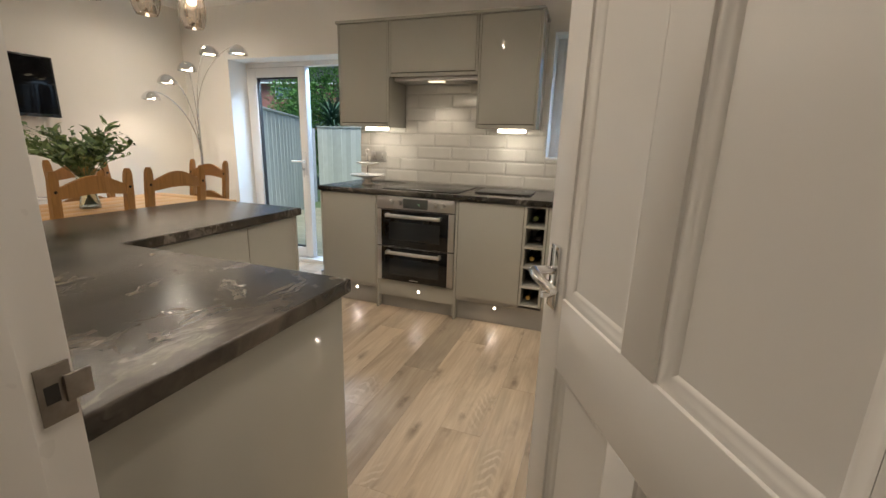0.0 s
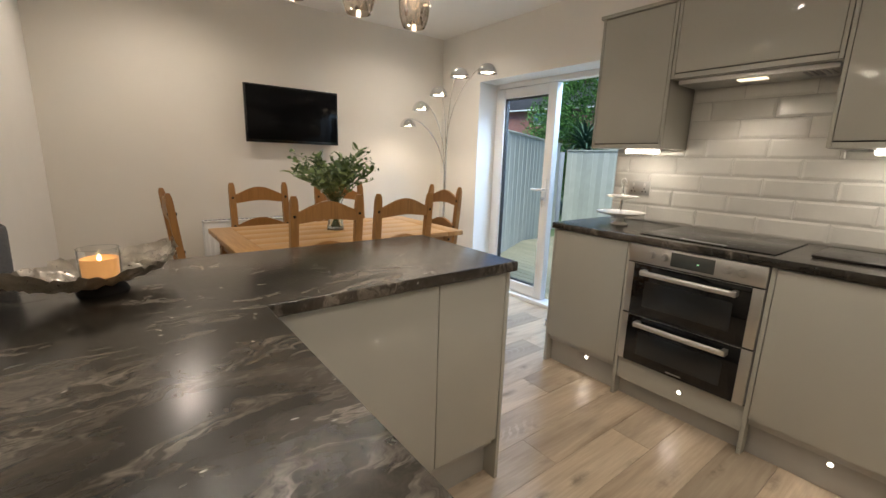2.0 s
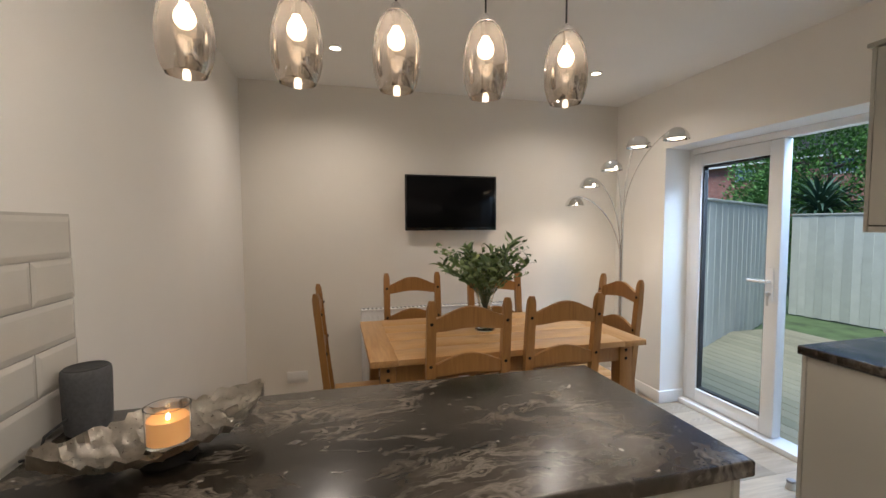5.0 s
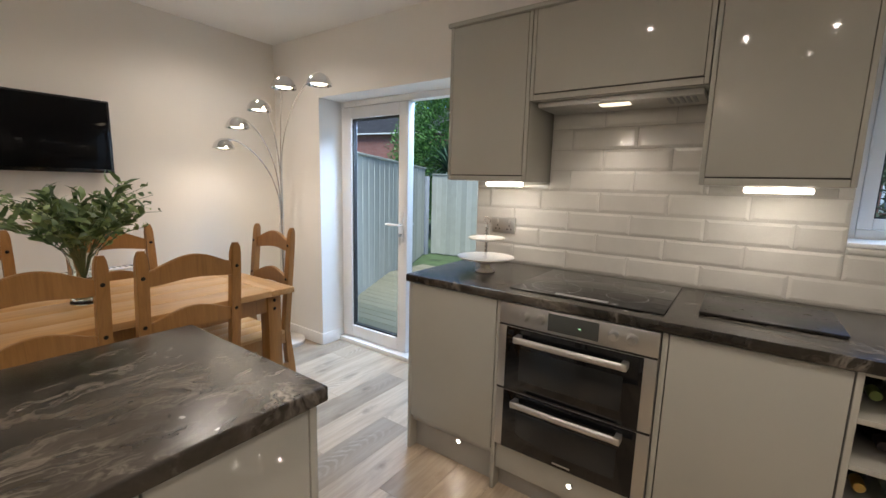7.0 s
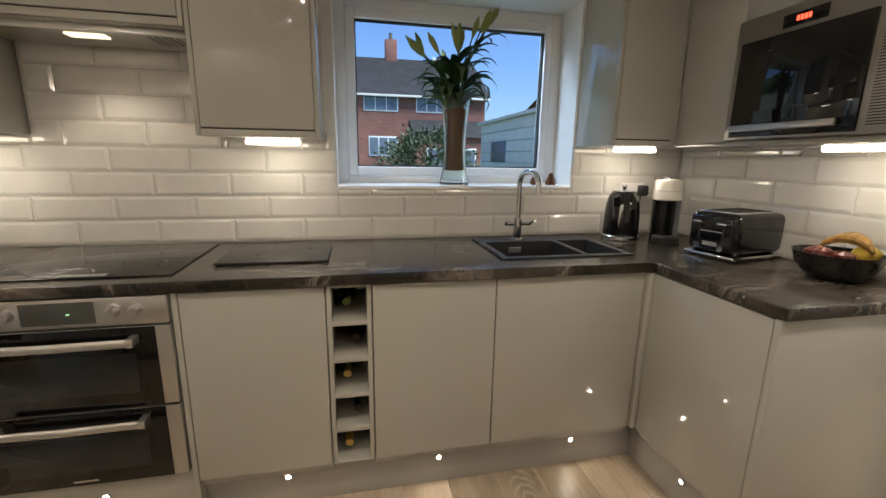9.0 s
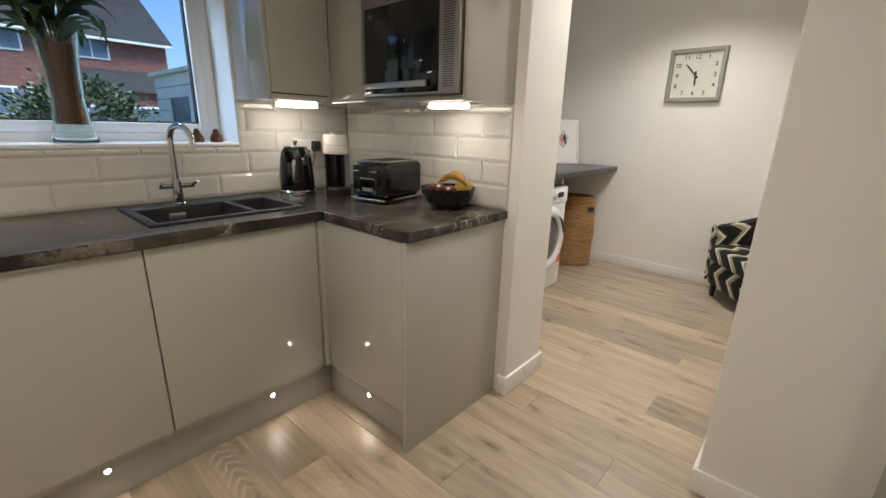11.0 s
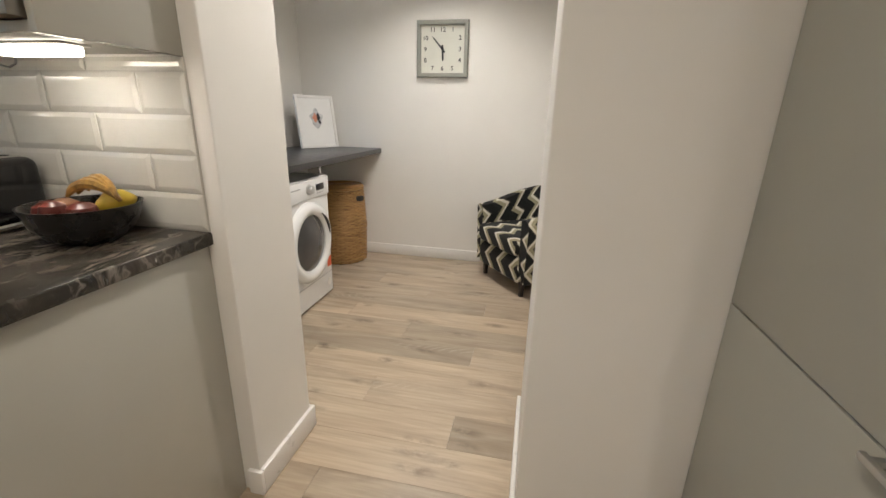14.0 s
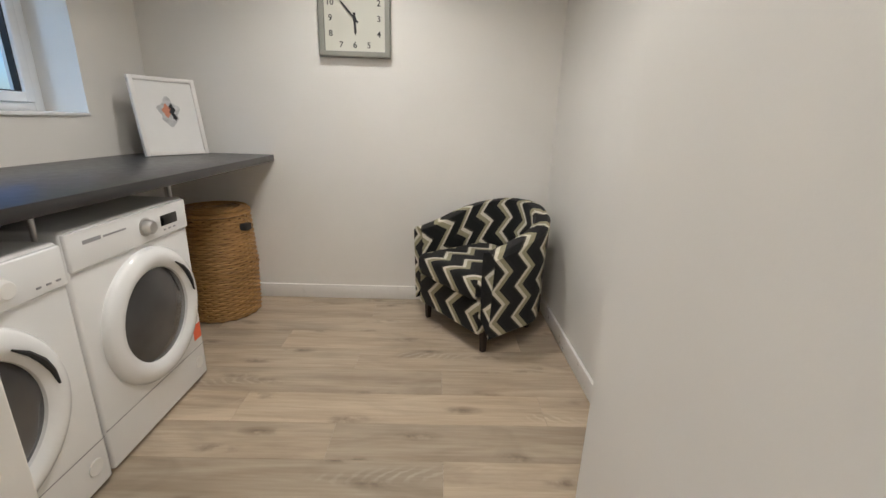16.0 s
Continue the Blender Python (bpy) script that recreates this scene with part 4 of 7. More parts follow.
def wall_unit(x0, x1, z0, label, hang=0.018):
    u = thing("wall_cabinet", ((x0 + x1) / 2, 3.1, z0), label, "cabinet", "kitchen wall cabinets")
    part("carcass", bx(x0 + 0.0005, x1 - 0.0005, UF + 0.021, UB, z0, UZ1 - 0.004, 0.001), M_CAB, u)
    part("door", bx(x0 + 0.018, x1 - 0.018 if hang else x1 - 0.002, UF, UF + 0.019, z0 + 0.029, UZ1 - 0.006, 0.003), M_CAB, u)
    part("light_pelmet", bx(x0 + 0.017, x1 - 0.017, UF + 0.001, UF + 0.0205, z0, z0 + 0.024, 0.002), M_CAB, u)
    part("door_gap", bx(x0 + 0.017, x1 - 0.017, UF + 0.010, UF + 0.0207, z0 + 0.0242, z0 + 0.0288, 0), M_GAP, u)
    part("side_trim", bx(x0 + 0.0005, x0 + 0.016, UF + 0.001, UF + 0.0205, z0, UZ1, 0.001), M_CAB, u)
    part("side_trim", bx(x1 - 0.016, x1 - 0.0005, UF + 0.001, UF + 0.0205, z0, UZ1, 0.001), M_CAB, u)
    return u


wall_unit(-2.0, -1.565, UZ0, "gloss pale grey wall cabinet beside the garden door")
wall_unit(-1.562, -0.876, 1.715, "gloss pale grey bridging cabinet over the cooker hood")
wall_unit(-0.873, -0.447, UZ0, "gloss pale grey wall cabinet beside the window")
wall_unit(0.777, 1.09, UZ0, "gloss pale grey corner wall cabinet beside the window")
for x0, x1 in ((-2.012, -0.44),):
    solid("cornice", bx(x0, x1, UF - 0.012, UB, UZ1 - 0.002, UZ1 + 0.018, 0.004), M_CAB, "grey cornice along the wall cabinets", "cornice")
hood = thing("cooker_hood", (-1.22, 3.1, 1.67), "slim steel integrated cooker hood with lamp and grille", "cooker hood")
part("casing", bx(-1.545, -0.892, UF + 0.06, 3.24, 1.692, 1.7145, 0.003), M_STEEL, hood)
part("lamp_strip", bx(-1.28, -1.16, 3.04, 3.09, 1.686, 1.693, 0.002), M_HOODGLOW, hood, "glowing lamp cover")
for k in range(5):
    part("grille_slat", bx(-1.02 + 0.022 * k, -1.008 + 0.022 * k, 3.03, 3.15, 1.688, 1.693, 0.001), M_GREYPLASTIC, hood)
# microwave cabinet on the dividing wall
u = thing("wall_cabinet", (1.25, 2.5, UZ0), "gloss pale grey wall cabinet housing a microwave", "cabinet", "kitchen wall cabinets")
part("carcass", bx(1.111, 1.408, 2.130, 2.949, UZ0, UZ1, 0.001), M_CABIN, u)
part("end_panel", bx(1.091, 1.409, 2.112, 2.129, UZ0 - 0.006, UZ1, 0.002), M_CAB, u)
part("door", bx(1.090, 1.109, 2.672, 2.948, UZ0 + 0.012, UZ1 - 0.006, 0.003), M_CAB, u)
part("door", bx(1.090, 1.109, 2.132, 2.668, 1.792, UZ1 - 0.006, 0.003), M_CAB, u)
part("light_pelmet", bx(1.095, 1.110, 2.132, 2.948, UZ0 - 0.004, UZ0 + 0.014, 0.002), M_CAB, u)
mw = thing("microwave", (1.09, 2.4, 1.375), "built-in stainless steel microwave with black glass door", "microwave")
part("front_frame", bx(1.066, 1.1085, 2.134, 2.666, 1.375, 1.788, 0.003), M_DULLSTEEL, mw)
md = part("door", bx(1.058, 1.070, 2.225, 2.640, 1.384, 1.708, 0.003), M_BLACKGLASS, mw, "black glass door")
part("viewing_window", bx(1.0568, 1.060, 2.30, 2.57, 1.47, 1.66, 0.001), plain("microwave_window", (0.006, 0.007, 0.008), 0.03, rough_vary=0.01), md)
bm = bx(1.036, 1.046, 2.265, 2.630, 1.402, 1.424, 0.004)
for y in (2.285, 2.61):
    bx(1.044, 1.060, y - 0.008, y + 0.008, 1.405, 1.421, 0.001, bm=bm)
part("handle", bm, M_STEEL, md, "brushed steel bar handle")
disp = part("display", bx(1.063, 1.068, 2.36, 2.50, 1.722, 1.762, 0.002), M_BLACKGLASS, mw)
for k in range(4):
    part("digit", bx(1.0615, 1.064, 2.445 - 0.012 * k, 2.453 - 0.012 * k, 1.735, 1.750, 0), M_REDLED, disp)
for k in range(44):
    z = 1.40 + k * 0.008
    part("vent_slot", bx(1.0652, 1.068, 2.152, 2.205, z, z + 0.0032, 0), M_GAP, mw)
# under-cabinet light fittings
for (lx, ly, lz), wx, wy in UNDER:
    s = thing("under_cabinet_lamp", (lx, ly, lz), "glowing slim strip lamp under a wall cabinet", "light", "under-cabinet lamps")
    part("housing", bx(lx - wx / 2 - 0.01, lx + wx / 2 + 0.01, ly - wy / 2 - 0.008, ly + wy / 2 + 0.008, lz + 0.001, lz + 0.0058, 0.001), M_PLASTIC, s)
    part("diffuser", bx(lx - wx / 2, lx + wx / 2, ly - wy / 2, ly + wy / 2, lz - 0.019, lz + 0.0008, 0.006), M_LED, s, "glowing diffuser")

cord = [(1.20, 2.46, 1.357), (1.25, 2.50, 1.340), (1.31, 2.56, 1.326), (1.36, 2.60, 1.322), (1.385, 2.61, 1.334), (1.388, 2.605, 1.357)]
part("cord", tube(cord, 0.003, 8), M_GREYPLASTIC, s, "grey flex looping below the cabinet")

# ---- tall units beside the opening ----
for x0, x1, lab in ((0.785, 1.405, "tall satin grey fridge housing with two doors"), (0.47, 0.783, "tall narrow satin grey larder unit")):
    t = thing("tall_cabinet", ((x0 + x1) / 2, 0.5, 0), lab, "cabinet", "tall cabinets")
    part("carcass", bx(x0, x1, SOUTH + 0.002, 0.793, 0.10, 2.15, 0.001), M_CABIN, t)
    part("plinth", bx(x0, x1, 0.725, 0.741, 0, 0.099, 0.001), M_CABIN, t)
    part("upper_door", bx(x0 + 0.001, x1 - 0.001, 0.795, 0.815, 0.861, 2.145, 0.002), M_CABSATIN, t)
    d = part("lower_door", bx(x0 + 0.001, x1 - 0.001, 0.795, 0.815, 0.105, 0.857, 0.002), M_CABSATIN, t)
    part("door_gap", bx(x0 + 0.001, x1 - 0.001, 0.794, 0.808, 0.8573, 0.8607, 0), M_GAP, t)
    part("side_gap", bx(x0 - 0.0008, x0 + 0.0008, 0.7935, 0.808, 0.105, 2.145, 0), M_GAP, t)
    if x1 - x0 < 0.5:
        continue
    hx0, hx1 = x0 + 0.004, x0 + 0.188
    bm = bx(hx0, hx1, 0.830, 0.840, 0.842, 0.853, 0.003)
    for hx in (hx0 + 0.012, hx1 - 0.012):
        bx(hx - 0.005, hx + 0.005, 0.814, 0.834, 0.8435, 0.8515, 0.001, bm=bm)
    part("handle", bm, M_STEEL, d, "slim steel bar handle")

# ---- worktop things ----
hob = thing("induction_hob", (-1.2, 2.96, TOPZ), "black glass induction hob set on the worktop", "hob")
part("glass_top", bx(-1.492, -0.908, 2.700, 3.205, TOPZ + 0.0005, TOPZ + 0.006, 0.002), M_BLACKGLASS, hob)
for cx, cy, r in ((-1.34, 3.07, 0.085), (-1.34, 2.84, 0.10), (-1.06, 3.07, 0.10), (-1.06, 2.86, 0.075)):
    part("zone_ring", lathe([(r, 0.0064), (r + 0.0012, 0.0064)], 48, at=(cx, cy, TOPZ)), M_GREYPLASTIC, hob)
part("touch_panel", bx(-1.30, -1.10, 2.715, 2.740, TOPZ + 0.006, TOPZ + 0.0063, 0), M_GREYPLASTIC, hob)
board = thing("chopping_board", (-0.62, 2.97, TOPZ), "dark slate chopping board lying on small feet", "chopping board")
part("plate", bx(-0.815, -0.428, 2.80, 3.12, TOPZ + 0.004, TOPZ + 0.013, 0.003), plain("dark_slate_board", (0.016, 0.014, 0.012), 0.3), board)
for fx in (-0.79, -0.453):
    for fy in (2.825, 3.095):
        part("foot", lathe([(0, 0.0), (0.009, 0.0), (0.009, 0.0042), (0, 0.0042)], 10, at=(fx, fy, TOPZ)), M_MATBLACK, board)

# black inset sink with one and a half bowls
sink = thing("sink", (0.51, 2.97, TOPZ), "black composite one and a half bowl inset sink", "sink")
sx0, sx1, sy0, sy1, zt = 0.225, 0.800, 2.752, 3.190, TOPZ
bm = bmesh.new()
for b in ((sx0, sx1, sy0, sy0 + 0.03), (sx0, sx1, sy1 - 0.12, sy1), (sx0, sx0 + 0.03, sy0 + 0.03, sy1 - 0.12), (sx1 - 0.03, sx1, sy0 + 0.03, sy1 - 0.12), (0.585, 0.610, sy0 + 0.03, sy1 - 0.12)):
    bx(b[0], b[1], b[2], b[3], zt + 0.0005, zt + 0.007, 0.002, bm=bm)
part("rim", bm, M_MATBLACK, sink)
for a, b, depth in ((sx0 + 0.03, 0.585, 0.17), (0.610, sx1 - 0.03, 0.12)):
    bm = bmesh.new()
    c, d = sy0 + 0.03, sy1 - 0.12
    tops = [bm.verts.new(p) for p in ((a, c, zt + 0.004), (b, c, zt + 0.004), (b, d, zt + 0.004), (a, d, zt + 0.004))]
    lows = [bm.verts.new(p) for p in ((a + 0.012, c + 0.012, zt - depth), (b - 0.012, c + 0.012, zt - depth), (b - 0.012, d - 0.012, zt - depth), (a + 0.012, d - 0.012, zt - depth))]
    for k in range(4):
        bm.faces.new((tops[k], tops[(k + 1) % 4], lows[(k + 1) % 4], lows[k]))
    bm.faces.new(lows)
    bowl = part("bowl", bm, M_MATBLACK, sink)
    part("waste", lathe([(0, 0.003), (0.030, 0.003), (0.038, 0.001), (0.038, 0.0)], 24, at=((a + b) / 2, (c + d) / 2, zt - depth)), M_STEEL, bowl)
part("overflow_cover", bx(0.37, 0.43, sy1 - 0.127, sy1 - 0.121, zt - 0.045, zt - 0.020, 0.001), M_STEEL, sink)
tap = thing("kitchen_tap", (0.425, 3.11, TOPZ), "chrome swan-neck mixer tap with cross lever handles", "tap")
tx, ty = 0.425, 3.11
bm = lathe([(0, 0.007), (0.026, 0.007), (0.026, 0.013), (0.021, 0.018), (0.021, 0.105), (0.015, 0.112), (0, 0.112)], 24, at=(tx, ty, TOPZ))
part("body", bm, M_CHROME, tap)
part("crossbar", tube([(tx - 0.065, ty, TOPZ + 0.085), (tx + 0.065, ty, TOPZ + 0.085)], 0.010, 14), M_CHROME, tap)
for s in (-1, 1):
    part("lever", tube([(tx + s * 0.058, ty, TOPZ + 0.085), (tx + s * 0.064, ty - 0.03, TOPZ + 0.10), (tx + s * 0.066, ty - 0.055, TOPZ + 0.105)], [0.008, 0.007, 0.006], 10), M_CHROME, tap)
arc = [(tx, ty, TOPZ + 0.10), (tx, ty, TOPZ + 0.27)]
dx, dy = 0.30, -0.95
for k in range(1, 11):
    a = math.pi * k / 10
    arc.append((tx + dx * 0.065 * (1 - math.cos(a)), ty + dy * 0.065 * (1 - math.cos(a)), TOPZ + 0.27 + 0.058 * math.sin(a)))
arc.append((arc[-1][0], arc[-1][1], TOPZ + 0.235))
part("spout", tube(arc, 0.0125, 16), M_CHROME, tap)

# cake stand
cs = thing("cake_stand", (-1.745, 2.935, TOPZ), "cream two-tier porcelain cake stand with twisted metal handle", "cake stand")
cx, cy = -1.745, 2.935
part("lower_plate", lathe([(0, 0.0), (0.045, 0.0), (0.050, 0.006), (0.026, 0.020), (0.024, 0.040), (0.045, 0.052), (0.126, 0.066), (0.139, 0.073), (0.140, 0.077), (0.126, 0.072), (0.05, 0.060), (0, 0.058)], 48, at=(cx, cy, TOPZ)), M_PORCELAIN, cs)
part("upper_plate", lathe([(0.012, 0.150), (0.03, 0.152), (0.080, 0.162), (0.091, 0.169), (0.090, 0.172), (0.08, 0.168), (0.03, 0.158), (0.008, 0.157)], 40, at=(cx, cy, TOPZ)), M_PORCELAIN, cs)
bm = lathe([(0.005, 0.058), (0.008, 0.07), (0.005, 0.085), (0.009, 0.10), (0.005, 0.115), (0.009, 0.13), (0.006, 0.15), (0.006, 0.16), (0.005, 0.175), (0.009, 0.19), (0.005, 0.205), (0.009, 0.22), (0.004, 0.24)], 14, at=(cx, cy, TOPZ))
part("stem", bm, M_CHROME, cs)
ringpts = [(cx + 0.017 * math.cos(a * math.pi / 8), cy, TOPZ + 0.256 + 0.017 * math.sin(a * math.pi / 8)) for a in range(17)]
part("ring_handle", tube(ringpts, 0.003, 8, cap=False), M_CHROME, cs)


def socket(name, at, along, label, face=M_PLASTIC):
    s = thing(name, at, label, "socket", "wall sockets")
    x, y, z = at
    if along == "north":
        part("plate", bx(x - 0.073, x + 0.073, y - 0.009, y, z - 0.043, z + 0.043, 0.003), face, s)
        for sx in (-0.036, 0.036):
            part("switch", bx(x + sx - 0.006, x + sx + 0.006, y - 0.013, y - 0.008, z + 0.012, z + 0.032, 0.001), M_PLASTIC, s)
            for ox, oz, w in ((0, -0.004, 0.003), (-0.011, -0.022, 0.004), (0.011, -0.022, 0.004)):
                part("pin_hole", bx(x + sx + ox - w, x + sx + ox + w, y - 0.0095, y - 0.0085, z + oz - 0.004, z + oz + 0.004, 0), M_GAP, s)
    else:
        part("plate", bx(x, x + 0.009, y - 0.073, y + 0.073, z - 0.043, z + 0.043, 0.003), M_PLASTIC, s)
        for sy in (-0.036, 0.036):
            part("switch", bx(x + 0.008, x + 0.013, y + sy - 0.006, y + sy + 0.006, z + 0.012, z + 0.032, 0.001), M_PLASTIC, s)
    return s


FACET = NORTH - 0.012
socket("wall_socket", (-1.815, FACET, 1.118), "north", "brushed steel double wall socket on the tiles behind the cake stand", M_STEEL)
socket("wall_socket", (1.115, FACET, 1.135), "north", "white double wall socket on the tiles behind the kettle")
socket("wall_socket", (WEST, 0.55, 0.26), "west", "white double wall socket low on the dining wall")

# kettle
kx, ky = 0.975, 3.11
kettle = thing("kettle", (kx, ky, TOPZ), "gloss black jug kettle with chrome base ring", "kettle")
part("base", lathe([(0, 0.0), (0.078, 0.0), (0.082, 0.004), (0.082, 0.018), (0.078, 0.022), (0, 0.022)], 36, at=(kx, ky, TOPZ)), M_CHROME, kettle)
part("body", lathe([(0.076, 0.0222), (0.0785, 0.03), (0.077, 0.10), (0.072, 0.16), (0.063, 0.195), (0.05, 0.215), (0.047, 0.218), (0, 0.220)], 40, at=(kx, ky, TOPZ)), M_BLACK, kettle)
part("lid_knob", lathe([(0, 0.246), (0.010, 0.245), (0.012, 0.238), (0.007, 0.230), (0.007, 0.2185)], 16, at=(kx, ky, TOPZ)), M_CHROME, kettle)
hp = [(0.060, 0.195), (0.085, 0.205), (0.108, 0.195), (0.112, 0.165), (0.106, 0.10), (0.090, 0.055), (0.074, 0.045)]
part("handle", tube([(kx + r * 0.8, ky + r * 0.6, TOPZ + z) for r, z in hp], 0.010, 12), M_BLACK, kettle)
part("spout", tube([(kx - 0.055, ky - 0.040, TOPZ + 0.165), (kx - 0.068, ky - 0.05, TOPZ + 0.19), (kx - 0.076, ky - 0.057, TOPZ + 0.205)], [0.022, 0.018, 0.014], 14), M_BLACK, kettle)
part("sight_strip", bx(kx - 0.055, kx - 0.040, ky - 0.068, ky - 0.054, TOPZ + 0.06, TOPZ + 0.165, 0.004), M_CHROME, kettle)

kettle.matrix_basis = HOME[kettle] @ Matrix.Diagonal((1.08, 1.08, 1.09, 1))

# pod coffee machine
mx, my = 1.155, 3.06
cm = thing("coffee_machine", (mx, my, TOPZ), "black and cream pod coffee machine with cable", "coffee machine")
part("base", lathe([(0, 0), (0.060, 0.0), (0.062, 0.006), (0.062, 0.022), (0.056, 0.026), (0, 0.026)], 28, at=(mx - 0.02, my - 0.06, TOPZ)), M_MATBLACK, cm)
part("tower", lathe([(0.052, 0.0), (0.054, 0.19), (0.054, 0.195), (0, 0.195)], 28, at=(mx, my, TOPZ)), M_BLACK, cm)
part("head", lathe([(0.060, 0.182), (0.066, 0.186), (0.066, 0.225), (0.064, 0.228), (0.064, 0.262), (0.058, 0.272), (0, 0.275)], 32, at=(mx - 0.01, my - 0.03, TOPZ)), M_PORCELAIN, cm, "cream rounded head")
part("band", lathe([(0.0668, 0.222), (0.0668, 0.226)], 32, at=(mx - 0.01, my - 0.03, TOPZ)), M_STEEL, cm)
part("water_tank", bx(mx + 0.05, mx + 0.085, my - 0.02, my + 0.07, TOPZ + 0.01, TOPZ + 0.25, 0.01), M_GREYPLASTIC, cm)
part("lever", bx(mx - 0.03, mx + 0.01, my - 0.05, my - 0.01, TOPZ + 0.272, TOPZ + 0.282, 0.004), M_STEEL, cm)
cable = [(1.15, FACET - 0.03, 1.13), (1.13, FACET - 0.04, 1.07), (1.09, 3.19, 0.98), (1.05, 3.17, 0.925), (1.08, 3.10, 0.917), (1.12, 3.12, 0.918)]
pts = []
for k in range(len(cable) - 1):
    for j in range(4):
        pts.append(Vector(cable[k]).lerp(Vector(cable[k + 1]), j / 4))
pts.append(Vector(cable[-1]))
for _ in range(2):
    pts = [pts[0]] + [(pts[k - 1] + pts[k] * 2 + pts[k + 1]) / 4 for k in range(1, len(pts) - 1)] + [pts[-1]]
part("cable", tube(pts, 0.0035, 8), M_MATBLACK, cm)
part("plug", bx(1.13, 1.17, FACET - 0.055, FACET - 0.010, 1.095, 1.145, 0.008), M_MATBLACK, cm)

cm.matrix_basis = HOME[cm] @ Matrix.Translation((0.015, 0, 0)) @ Matrix.Diagonal((1.0, 1.0, 1.10, 1))

# toaster, standing askew near the corner
toaster = thing("toaster", (1.225, 2.695, TOPZ), "gloss black four-slice toaster with chrome trim", "toaster", turn=10)


def tp(name, bm, mat, label=""):
    return part(name, bm, mat, toaster, label, local=True)


tp("base_trim", bx(-0.155, 0.155, -0.108, 0.108, 0.006, 0.022, 0.006), M_CHROME)
for fx in (-0.12, 0.12):
    for fy in (-0.08, 0.08):
        tp("foot", lathe([(0, 0), (0.012, 0), (0.012, 0.008), (0, 0.008)], 10, at=(fx, fy, 0)), M_MATBLACK)
tp("body", bx(-0.150, 0.150, -0.104, 0.104, 0.022, 0.186, 0.028, 5), M_BLACK)
tp("top_plate", bx(-0.118, 0.118, -0.080, 0.080, 0.184, 0.190, 0.002), M_CHROME)
for sy in (-0.052, -0.018, 0.018, 0.052):
    tp("slot", bx(-0.105, 0.105, sy - 0.010, sy + 0.010, 0.1895, 0.1912, 0), M_GAP)
for sy in (-0.05, 0.05):
    tp("lever_slot", bx(-0.1515, -0.149, sy - 0.004, sy + 0.004, 0.075, 0.150, 0), M_GAP)
    tp("lever", bx(-0.172, -0.150, sy - 0.018, sy + 0.018, 0.140, 0.150, 0.003), M_CHROME)
    tp("dial", tube([(-0.150, sy, 0.050), (-0.163, sy, 0.050)], 0.013, 18), M_CHROME)
tp("badge", bx(-0.1512, -0.1498, -0.03, 0.03, 0.052, 0.068, 0), M_STEEL)
tp("name_bars", bx(-0.1512, -0.1498, -0.045, 0.045, 0.108, 0.113, 0), M_STEEL)

# fruit bowl and fruit
fx, fy = 1.262, 2.335
solid("fruit_bowl", lathe([(0, 0.0), (0.055, 0.0), (0.085, 0.018), (0.110, 0.050), (0.121, 0.088), (0.124, 0.094), (0.119, 0.094), (0.105, 0.055), (0.080, 0.024), (0.05, 0.010), (0, 0.008)], 44, at=(fx, fy, TOPZ)), plain("dark_glazed_stoneware", (0.012, 0.011, 0.010), 0.28), "black stoneware fruit bowl filled with fruit", "bowl")
for px, py, pz, r, mat, nm, lab in ((-0.055, 0.03, 0.075, 0.036, M_APPLE, "apple", "red apple in the fruit bowl"), (-0.04, -0.045, 0.075, 0.035, M_APPLE, "apple", "red apple in the fruit bowl"), (0.0, 0.06, 0.07, 0.036, M_PEACH, "apple", "pale blushed apple in the fruit bowl"),
                                    (-0.075, -0.01, 0.088, 0.028, M_APPLE, "plum", "dark red plum in the fruit bowl"), (0.0, 0.0, 0.062, 0.037, M_PEACH, "apple", "pale blushed apple in the fruit bowl")):
    bm = lathe([(0, -r * 0.85), (r * 0.35, -r * 0.95), (r * 0.85, -r * 0.45), (r, 0.05 * r), (r * 0.85, r * 0.6), (r * 0.4, r * 0.88), (0, r * 0.72)], 18, at=(fx + px, fy + py, TOPZ + pz))
    solid(nm, bm, mat, lab, "fruit", group="fruit in the bowl")
bm = lathe([(0, -0.046), (0.010, -0.042), (0.028, -0.02), (0.032, 0.0), (0.028, 0.02), (0.010, 0.040), (0, 0.046)], 18)
bm.transform(Matrix.Translation((fx + 0.045, fy - 0.05, TOPZ + 0.092)) @ Matrix.Rotation(radians(80), 4, "Y") @ Matrix.Rotation(radians(30), 4, "X"))
solid("lemon", bm, M_LEMON, "yellow lemon in the fruit bowl", "fruit", group="fruit in the bowl")
for k in range(3):
    a0 = radians(-30 + 13 * k)
    pts = []
    for j in range(9):
        t = -1.0 + j / 4.0
        pts.append((fx + 0.012 * k + 0.02 + 0.085 * math.sin(t) * math.sin(a0 + 0.5), fy - 0.01 + 0.095 * math.sin(t), TOPZ + 0.085 + 0.055 * math.cos(t * 1.25) + 0.004 * k))
    bm = tube(pts, [0.005, 0.009, 0.0125, 0.014, 0.0145, 0.014, 0.0125, 0.009, 0.004], 8)
    solid("banana", bm, M_BANANA, "ripe yellow banana resting on the fruit", "fruit", group="fruit in the bowl")

# window sill: vase of lilies and a small ornament
vx, vy, vz = 0.165, 3.335, 1.162


